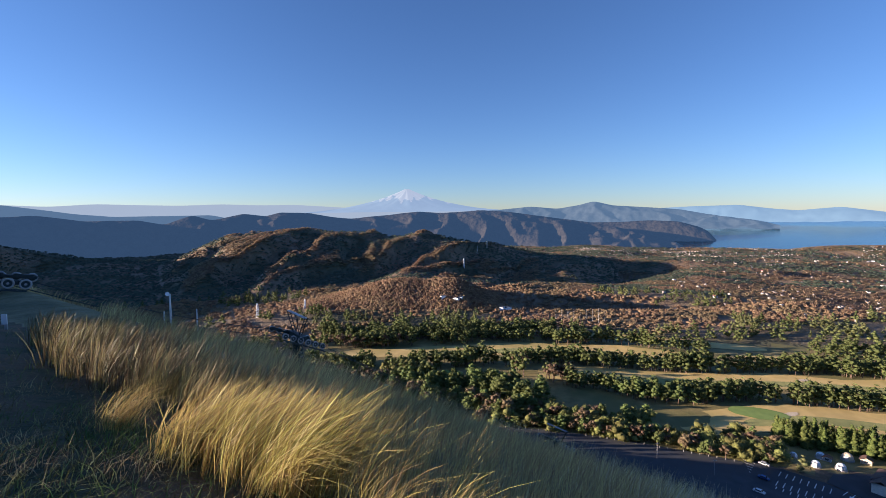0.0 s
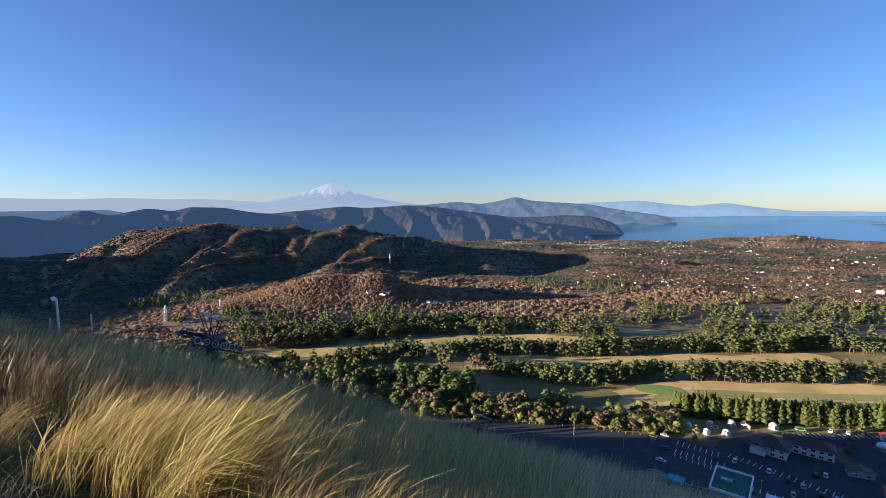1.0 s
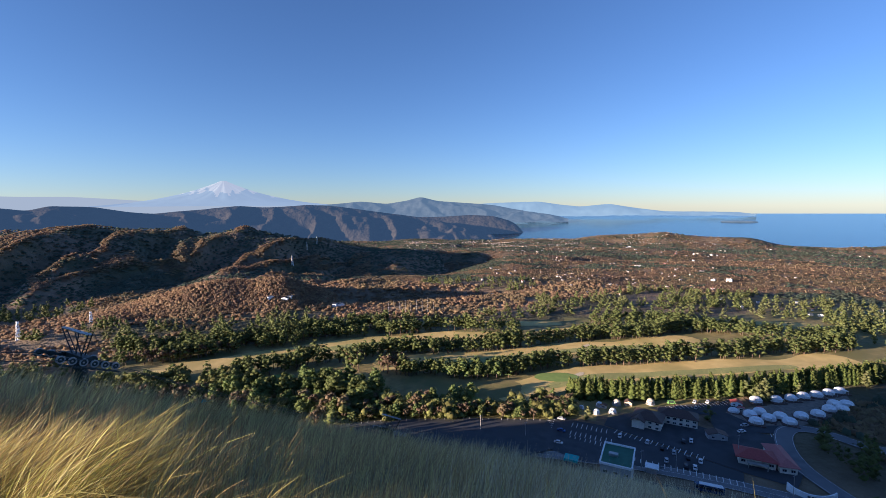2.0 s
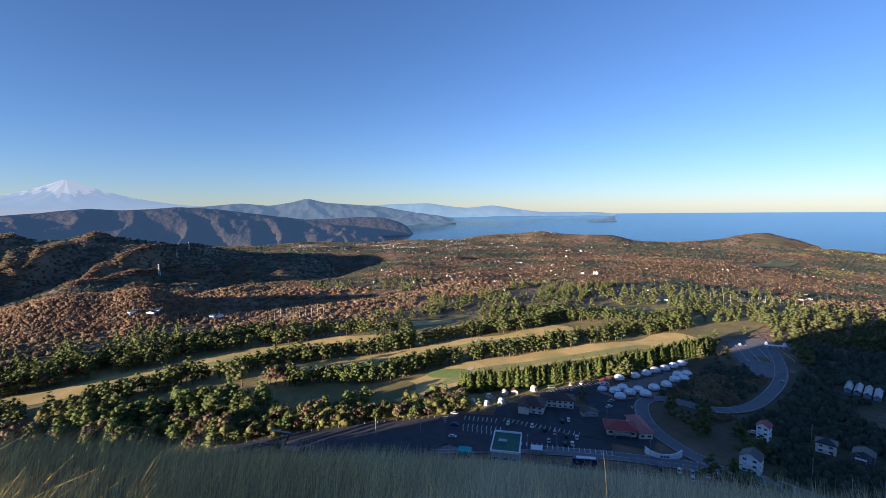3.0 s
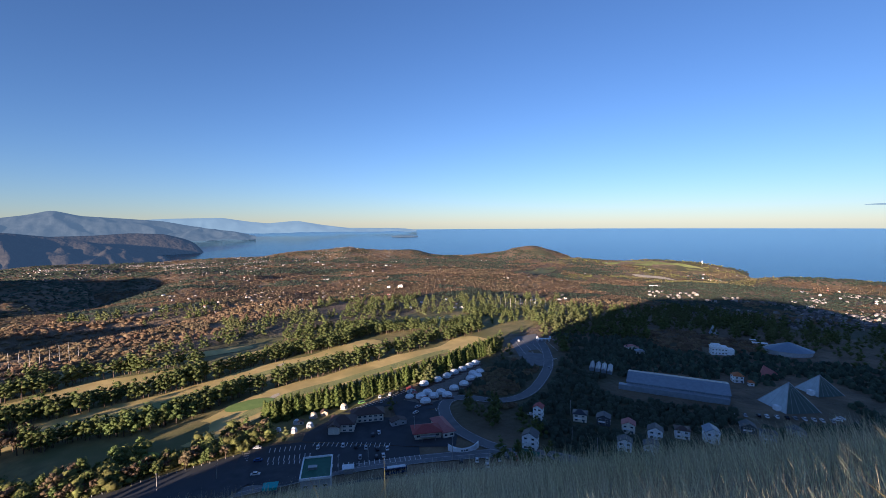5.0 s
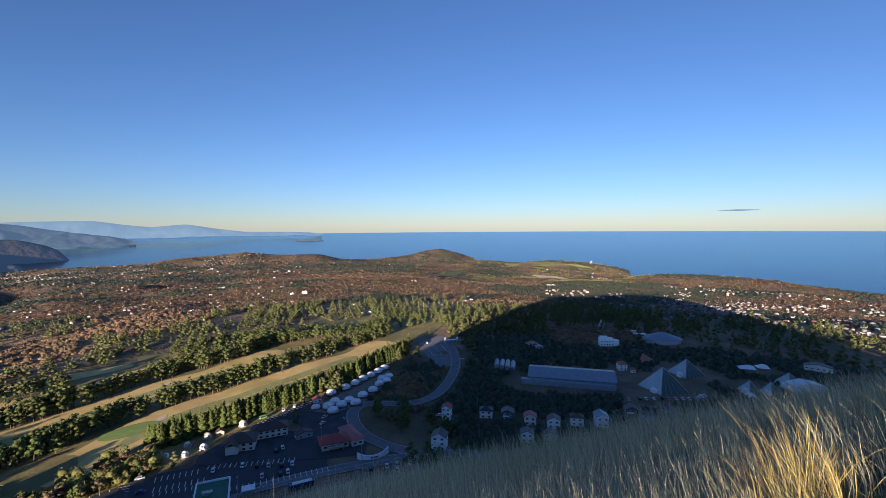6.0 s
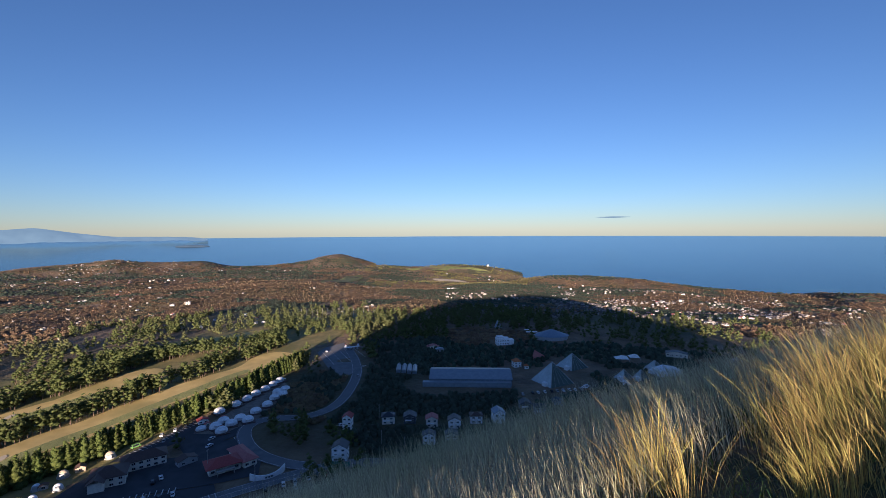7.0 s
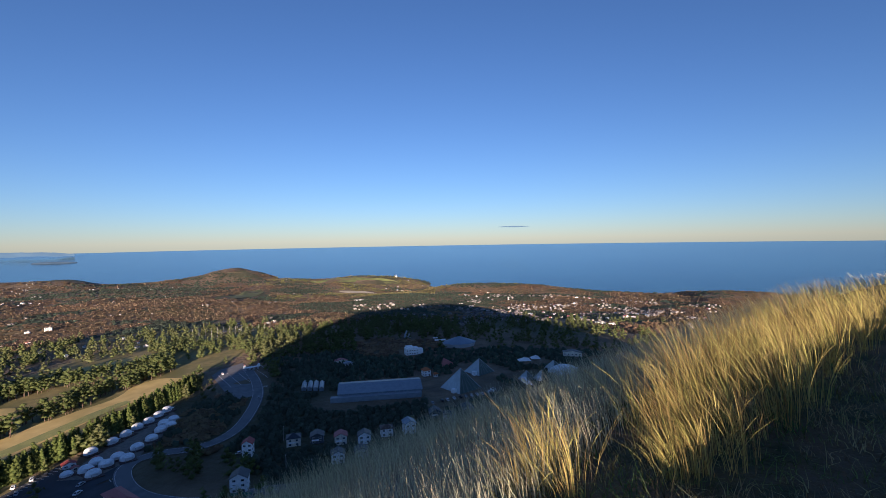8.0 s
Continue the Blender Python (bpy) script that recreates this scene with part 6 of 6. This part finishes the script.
quarter(30, 16, 44, 1600, 2350, "houses of the bay town", 0.40, 63)
quarter(40, 42, 74, 1600, 2350, "houses on the coastal ridge", 0.45, 64)
quarter(14, -2, 26, 560, 700, "villas behind the golf course", 0.5, 65)
quarter(14, 74, 96, 1500, 2050, "houses on the coastal ridge", 0.45, 66)


def bulk_houses(n, h0, h1, r0, r1, scale, seed, share=0.5):
    """Houses too small and many to count, in one mesh of walls and one of roofs."""
    h, r = np.radians(rng.uniform(h0, h1, n * 9)), np.exp(rng.uniform(math.log(r0), math.log(r1), n * 9))
    x, y = r * np.sin(h), r * np.cos(h)
    ok = (lumps(x, y, 110, seed) > 0.36 - share) & (ground_z(x, y) > -303.3 + 0.04875 * r + 4) & free(x, y)
    x, y = x[ok][:n], y[ok][:n]
    turn, size = rng.uniform(0, 3.14, len(x)), scale * rng.uniform(0.75, 1.3, len(x))
    z = ground_z(x, y) + 0.3
    shapes = []
    for w, d, hh, rise in ((9, 8, 5.5, 2.2), (12, 8, 5.0, 2.0)):
        for bm in (gable_walls(w, d, hh, rise - 0.02), gable_roof(w, d, hh, rise, 0.5, 0.3)):
            bmesh.ops.triangulate(bm, faces=bm.faces)
            bm.verts.index_update()
            shapes.append((np.array([v.co[:] for v in bm.verts]), np.array([[v.index for v in f.verts] for f in bm.faces])))
            bm.free()
    out = {"wall": [], "roof": []}
    for i in range(len(x)):
        c, s = math.cos(turn[i]), math.sin(turn[i])
        for j, key in ((0, "wall"), (1, "roof")):
            v, f = shapes[(i % 2) * 2 + j]
            out[key].append((np.stack([(v[:, 0] * c - v[:, 1] * s) * size[i] + x[i], (v[:, 0] * s + v[:, 1] * c) * size[i] + y[i], v[:, 2] * size[i] + z[i]], 1), f))
    for key, mat in (("wall", "town_wall"), ("roof", "town_roof")):
        v, f = join(out[key])
        tagged(part("far_house_" + key + "s", mesh_of(key, v, f), M[mat]), "pale houses of the distant town among trees", "houses", kind="stuff")


bulk_houses(640, 97, 127, 640, 1450, 0.42, 71, 0.3)
bulk_houses(150, 84, 101, 700, 950, 0.45, 72)
bulk_houses(150, 26, 80, 620, 2300, 0.38, 73, 0.3)
bulk_houses(150, 43, 53, 2150, 2420, 0.36, 76, 0.4)
bulk_houses(220, 16, 40, 1500, 2380, 0.36, 74, 0.3)
bulk_houses(620, 17, 38, 1850, 2400, 0.38, 75, 0.2)
for h, r in ((0.1, 556), (1.7, 551), (2.3, 556), (7.6, 545), (8.3, 545)):
    far_house(*polar(h, r), 3, "wall_white", "roof_slate", 0.5, "villas behind the golf course")


def block(h, r, w, d, tall, storeys, mat, label, heading=None):
    """A large block of rooms with rows of windows."""
    x, y = polar(h, r)
    ob = anchor("hotel", x, y, (h + 180) % 360 if heading is None else heading)
    part("wall", boxed((0, 0, tall / 2 - 2, w, d, tall + 4)), M[mat], ob)
    part("roof", boxed((0, 0, tall + 0.4, w + 0.8, d + 0.8, 0.8), (w * 0.2, 0, tall + 2, w * 0.2, d * 0.5, 2.6)), M["concrete"], ob)
    n = int(w / 5)
    for s in range(storeys):
        for i in range(n):
            window(ob, (i - (n - 1) / 2) * w / n, -d / 2 - 0.03, (s + 0.5) * tall / storeys, 0, 3.0, 2.0)
    ob.matrix_world = ob.matrix_world @ Matrix.Scale(0.5, 4)
    tagged(ob, label, "hotel")


block(53.9, 900, 17, 10, 12, 4, "wall_cream", "cream four-storey hotel on the wooded slope", 250)
block(52.4, 905, 12, 8, 7, 2, "wall_white", "white annexe beside the hotel", 250)
block(44.8, 1150, 34, 10, 5, 1, "wall_grey", "long low grey hall in the woods")
block(84.6, 1180, 46, 14, 6, 2, "wall_white", "long white hall on the ridge", 285)
block(98.7, 980, 22, 9, 7, 2, "wall_cream", "long cream lodge above the town", 280)
block(114.4, 705, 30, 10, 7, 2, "wall_cream", "long cream school building", 300)
block(115.7, 690, 18, 12, 7, 2, "wall_white", "pale green-white hall next to the school", 300)


# ---- masts, stacks and the chairlift ----
def mast(name, h, r, top_el, base_el, wide, label, mat="wall_white", bands=6):
    x, y = polar(h, r)
    z1 = EYE + r * math.tan(radians(top_el))
    z0 = min(gz(x, y), EYE + r * math.tan(radians(base_el)))
    ob = anchor(name, x, y, 0, z0)
    tall = z1 - z0
    legs = [stick((sx * wide, sy * wide, 0), (sx * wide * 0.35, sy * wide * 0.35, tall), wide * 0.22, wide * 0.16, 5) for sx in (-1, 1) for sy in (-1, 1)]
    for v, f in legs:
        part("leg", mesh_of("leg", v, f), M[mat], ob)
    for i in range(bands):
        z = tall * (i + 0.6) / bands
        k = wide * (1 - 0.65 * z / tall)
        part("cross_arm", boxed((0, 0, z, 2.3 * k, 2.3 * k, tall * 0.02 + 0.3)), M[mat], ob)
    tagged(ob, label, "mast")


mast("pylon", 2.7, 1020, -5.5, -6.6, 1.9, "white lattice power pylon on the wooded hill")
mast("pylon", 5.65, 1300, -3.3, -4.1, 1.7, "grey lattice power pylon near the crest", "steel")
mast("pylon", 4.44, 1200, -3.9, -4.9, 1.8, "grey lattice power pylon on the wooded hill", "steel")
mast("pylon", -22.6, 560, -10.05, -11.9, 1.5, "white lattice transmission mast")
mast("pylon", -17.2, 575, -9.95, -11.7, 1.4, "white lattice transmission mast behind the knoll")
mast("lookout_tower", 89.24, 2090, -4.35, -5.2, 5, "grey lookout tower on the coastal ridge", "steel")
for i in range(9):
    h = 14.2 + i * 0.72
    x, y = polar(h, 500 + 4 * (i % 3))
    v, f = stick((x, y, gz(x, y) - 0.5), (x, y, gz(x, y) + rng.uniform(11, 17)), 0.2, 0.13, 6)
    tagged(part("net_post", mesh_of("net_post", v, f), M["concrete"]), "tall bare post of a driving-range net", "post", "driving-range posts")
for i in range(14):
    x, y = polar(66 + i * 0.62, 640)
    v, f = stick((x, y, gz(x, y) - 0.5), (x, y, gz(x, y) + 13), 0.2, 0.13, 6)
    tagged(part("net_post", mesh_of("net_post", v, f), M["concrete"]), "tall bare post of a driving-range net", "post", "driving-range posts")


def sheave_rim(x, y, z):
    """A pulley's tyre: a ring of square section standing across the beam."""
    bm = bmesh.new()
    rings = []
    for r, dx in ((0.215, -0.05), (0.215, 0.05), (0.15, 0.05), (0.15, -0.05)):
        rings.append([bm.verts.new((x + dx, y + r * math.cos(i * math.pi / 9), z + r * math.sin(i * math.pi / 9))) for i in range(18)])
    for a, b in zip(rings, rings[1:] + rings[:1]):
        for i in range(18):
            bm.faces.new((a[i], a[(i + 1) % 18], b[(i + 1) % 18], b[i]))
    bmesh.ops.recalc_face_normals(bm, faces=bm.faces)
    return bm


def ladder_beam(a, b, wide, r, steps):
    """Two rails with rungs between them, from a to b."""
    a, b, w = Vector(a), Vector(b), Vector((0, wide / 2, 0))
    sticks = [stick(a - w, b - w, r, r, 5), stick(a + w, b + w, r, r, 5)]
    for i in range(steps + 1):
        p = a + (b - a) * (i / steps)
        sticks.append(stick(p - w, p + w, r * 0.8, r * 0.8, 4))
    return sticks


def lift_pylon(x, y, head, width, down, label, tall=1.6, spread=0.5):
    """A chairlift pylon: column, cross-beam, two sheave trains, trapezoid lifting frame."""
    ob = anchor("lift_pylon", x, y, 0, gz(x, y))
    h = head - gz(x, y)
    ob.matrix_world = ob.matrix_world @ Matrix.Rotation(radians(LIFT), 4, "Z")
    v, f = stick((0, 0, -0.5), (0, 0, h), 0.42, 0.36, 12)
    part("column", mesh_of("column", v, f, True), M["dark_steel"], ob)
    part("cross_beam", boxed((0, 0, h, width, 0.36, 0.34)), M["dark_steel"], ob)
    reach = width * spread
    fr = ladder_beam((-0.5, 0, h + 0.1), (-reach, 0, h + tall), 0.2, 0.035, 6) + ladder_beam((0.5, 0, h + 0.1), (reach, 0, h + tall), 0.2, 0.035, 6)
    fr += [stick((-0.4, 0, h), (0.3, 0, h + tall), 0.03, 0.03, 5), stick((0.4, 0, h), (-0.3, 0, h + tall), 0.03, 0.03, 5)]
    v, f = join(fr)
    part("lifting_frame", mesh_of("lifting_frame", v, f), M["dark_steel"], ob)
    v, f = join(ladder_beam((-reach, 0, h + tall), (reach, 0, h + tall), 0.14, 0.05, 8))
    part("top_rail", mesh_of("top_rail", v, f), M["steel"], ob, "bare steel top rail")
    for side in (-1, 1):
        bars = [(side * width / 2, 0, h - 0.1, 0.1, 3.2, 0.14)] + [(side * width / 2, -1.12 + k * 1.12, h - 0.02, 0.14, 0.7, 0.1) for k in range(3)]
        train = part("sheave_train", boxed(*bars), M["dark_steel"], ob)
        train.matrix_local = Matrix.Translation((0, 0, h)) @ Matrix.Rotation(radians(-down), 4, "X") @ Matrix.Translation((0, 0, -h))
        for i in range(6):
            at = (side * (width / 2 + 0.12), -1.4 + i * 0.56, h - 0.12)
            wheel = part("sheave", sheave_rim(*at), M["pulley"], train, "pale grey pulley wheel", True)
            bm = bmesh.new()
            bmesh.ops.create_cone(bm, cap_ends=True, segments=14, radius1=0.152, radius2=0.152, depth=0.05, matrix=Matrix.Translation(at) @ Matrix.Rotation(radians(90), 4, "Y"))
            part("wheel_disc", bm, M["dark_steel"], wheel)
            bm = bmesh.new()
            bmesh.ops.create_cone(bm, cap_ends=True, segments=10, radius1=0.06, radius2=0.05, depth=0.1, matrix=Matrix.Translation(at) @ Matrix.Rotation(radians(90), 4, "Y"))
            part("hub", bm, M["pulley"], wheel)
        rails = [(side * (width / 2 + 0.5) + dx, 0, h - 0.35, 0.05, 3.0, 0.05) for dx in (-0.2, 0, 0.2)] + [(side * (width / 2 + 0.5), -1.4 + k * 0.7, h - 0.39, 0.46, 0.05, 0.04) for k in range(5)]
        part("walkway", boxed(*rails), M["dark_steel"], train)
    for i in range(8):
        part("rung", boxed((0.55, 0, 0.5 + i * (h - 0.6) / 8, 0.34, 0.04, 0.04)), M["steel"], ob)
    tagged(ob, label, "lift pylon", "chairlift pylons")


LIFT = 128.0
lift_pylon(-19.85, 19.92, -0.85, 2.6, 10, "dark steel chairlift pylon at the rim", 1.35, 0.3)
lift_pylon(-10.4, 32.05, -6.9, 2.6, 24, "dark green chairlift pylon with grey pulleys", 1.55, 0.66)
lift_pylon(12.4, 48.5, -23.5, 2.6, 30, "dark steel chairlift pylon lower on the flank")
lift_pylon(60, 88, -65, 2.6, 31, "dark steel chairlift pylon on the lower flank")


def cable(points, sag, label):
    pts = []
    for a, b in zip(points, points[1:]):
        a, b = Vector(a), Vector(b)
        for i in range(13):
            t = i / 12
            pts.append(a + (b - a) * t - Vector((0, 0, sag * 4 * t * (1 - t))))
    P = np.array([tuple(p) for p in pts])
    ring = np.array([(0, 0, 1), (0.7, -0.7, 0), (0, 0, -1), (-0.7, 0.7, 0)]) * 0.022
    v, f = (P[:, None, :] + ring[None]).reshape(-1, 3), grid_faces(len(P), 4, True)
    tagged(part("lift_cable", mesh_of("lift_cable", v, f), M["dark_steel"]), label, "cable")


cdir = Vector((0.616, -0.788, 0)) * 1.42
for side in (-1, 1):
    off_ = cdir * side
    cable([Vector(p) + off_ for p in ((-26, 15, 0.6), (-19.85, 19.92, -0.75), (-10.4, 32.05, -6.8), (12.4, 48.5, -23.4), (60, 88, -64.9), (127, 137, -108))], 0.5, "dark steel haul rope of the chairlift")


hut = anchor("shelter", -38, 296, 180)
part("roof", boxed((0, 0, 2.9, 5.0, 4.0, 0.3)), M["teal"], hut, "teal roof")
for sx in (-2, 2):
    part("pole", boxed((sx, 0, 1.2, 0.2, 0.2, 3.2)), M["steel"], hut)
tagged(hut, "small open shelter with a teal roof", "shelter")

# poles, boards and rope by the rim path
def post(x, y, tall, r, label, head=False):
    ob = anchor("pole", x, y, 150)
    v, f = stick((0, 0, -0.3), (0, 0, tall), r, r * 0.8, 8)
    part("shaft", mesh_of("shaft", v, f, True), M["frame_white"], ob)
    if head:
        bm = bmesh.new()
        bmesh.ops.create_cone(bm, cap_ends=True, segments=16, radius1=0.09, radius2=0.1, depth=0.1, matrix=Matrix.Translation((-0.1, 0, tall)) @ Matrix.Rotation(radians(70), 4, "X"))
        part("lamp_head", bm, M["wall_white"], ob)
    tagged(ob, label, "pole")


px_, py_ = polar(-31.0, 27)
post(px_, py_, EYE - 27 * math.tan(radians(8.1)) - gz(px_, py_), 0.06, "white lamp pole with a round head", True)
px_, py_ = polar(-31.6, 27)
post(px_, py_, EYE - 27 * math.tan(radians(9.9)) - gz(px_, py_), 0.045, "short white pole beside the lamp")
px_, py_ = polar(-28.6, 33)
post(px_, py_, EYE - 33 * math.tan(radians(10.0)) - gz(px_, py_), 0.05, "thin pole on the flank")
for h, r, w, t, zz in ((-43.5, 15, 0.1, 0.24, 20), (-44.6, 15.5, 0.4, 0.14, 0), (-44.4, 14.2, 0.6, 0.1, 80)):
    x, y = polar(h, r)
    ob = anchor("marker_board", x, y, 140 + zz)
    part("board", boxed((0, 0, 0.12 + t / 2, w, 0.04, t)), M["frame_white"], ob)
    part("stake", boxed((0, 0.05, 0.05, 0.05, 0.05, 0.5)), M["steel"], ob)
    tagged(ob, "small white marker board by the path", "board", "marker boards")
for i in range(34):
    p = along([(30, 239.5), (58, 234.5), (96, 221.5), (126, 207.5), (138, 202)], 3.5)
    if i < len(p):
        q = p[i][0]
        v, f = stick((q.x, q.y, PLAIN), (q.x, q.y, PLAIN + 1.3), 0.16, 0.14, 6)
        tagged(part("edge_post", mesh_of("edge_post", v, f), M["concrete"]), "pale post along the car park edge", "post", "car park edge posts")
for x, y, tall in ((150, 146, 10), (165, 141, 10), (118, 190, 9), (100, 205, 9), (190, 108, 11), (232, 60, 10), (226, 46, 10), (270, 71, 9), (275, 1, 10), (199, 137, 12)):
    v, f = stick((x, y, PLAIN - 0.5), (x, y, PLAIN + tall), 0.14, 0.1, 6)
    ob = tagged(part("utility_pole", mesh_of("utility_pole", v, f), M["concrete"]), "thin grey utility pole by the road", "pole", "utility poles")
    part("cross_arm", boxed((x, y, PLAIN + tall - 0.6, 1.8, 0.12, 0.12)), M["steel"], ob)

# island and headland dots on the sea
ix, iy = polar(54.5, 3900)
ang = np.linspace(0, 2 * math.pi, 40, endpoint=False)
sea_z = -303.3 + 0.04875 * 3900
rows = []
for f_, hgt in ((1.0, -2), (0.92, 5), (0.6, 9), (0.2, 11)):
    rows.append(np.stack([ix + 120 * f_ * np.cos(ang) * math.cos(radians(54.5)) + 14 * f_ * np.sin(ang), iy - 120 * f_ * np.cos(ang) * math.sin(radians(54.5)) + 14 * f_ * np.sin(ang), sea_z + hgt + 2 * lumps(np.cos(ang) * 9, np.sin(ang) * 9, 3, 5)], -1))
# shares the hazy range's material, haze emission included
island = tagged(part("island", mesh_of("island", np.array(rows).reshape(-1, 3), grid_faces(4, 40, True), True), M["mid_far"]), "flat low island with a pale town on it", "island", kind="structure")

# a thin streak of cloud low over the sea
cx_, cy_ = polar(104.2, 4700)
cloud_z = EYE + 4700 * math.tan(radians(1.45))
ang = np.linspace(0, 2 * math.pi, 36, endpoint=False)
rows = []
for f_ in (0.02, 0.5, 0.85, 1.0, 0.8, 0.4, 0.02):
    rows.append(f_)
lift = (4.0, 3.6, 2.0, 0.0, -1.6, -2.6, -3.0)
v = [[cx_ + 165 * f_ * math.cos(a) * math.cos(radians(104.2)) + 30 * f_ * math.sin(a), cy_ - 165 * f_ * math.cos(a) * math.sin(radians(104.2)), cloud_z + 1.3 * z_ + 2.5 * math.sin(3 * a) * (1 - f_)] for f_, z_ in zip(rows, lift) for a in ang]
# the cloud also takes the far range's haze emission
tagged(part("backdrop_cloud", mesh_of("backdrop_cloud", v, grid_faces(7, 36, True), True), M["far"]), "thin grey streak of cloud over the sea", "cloud", kind="structure")
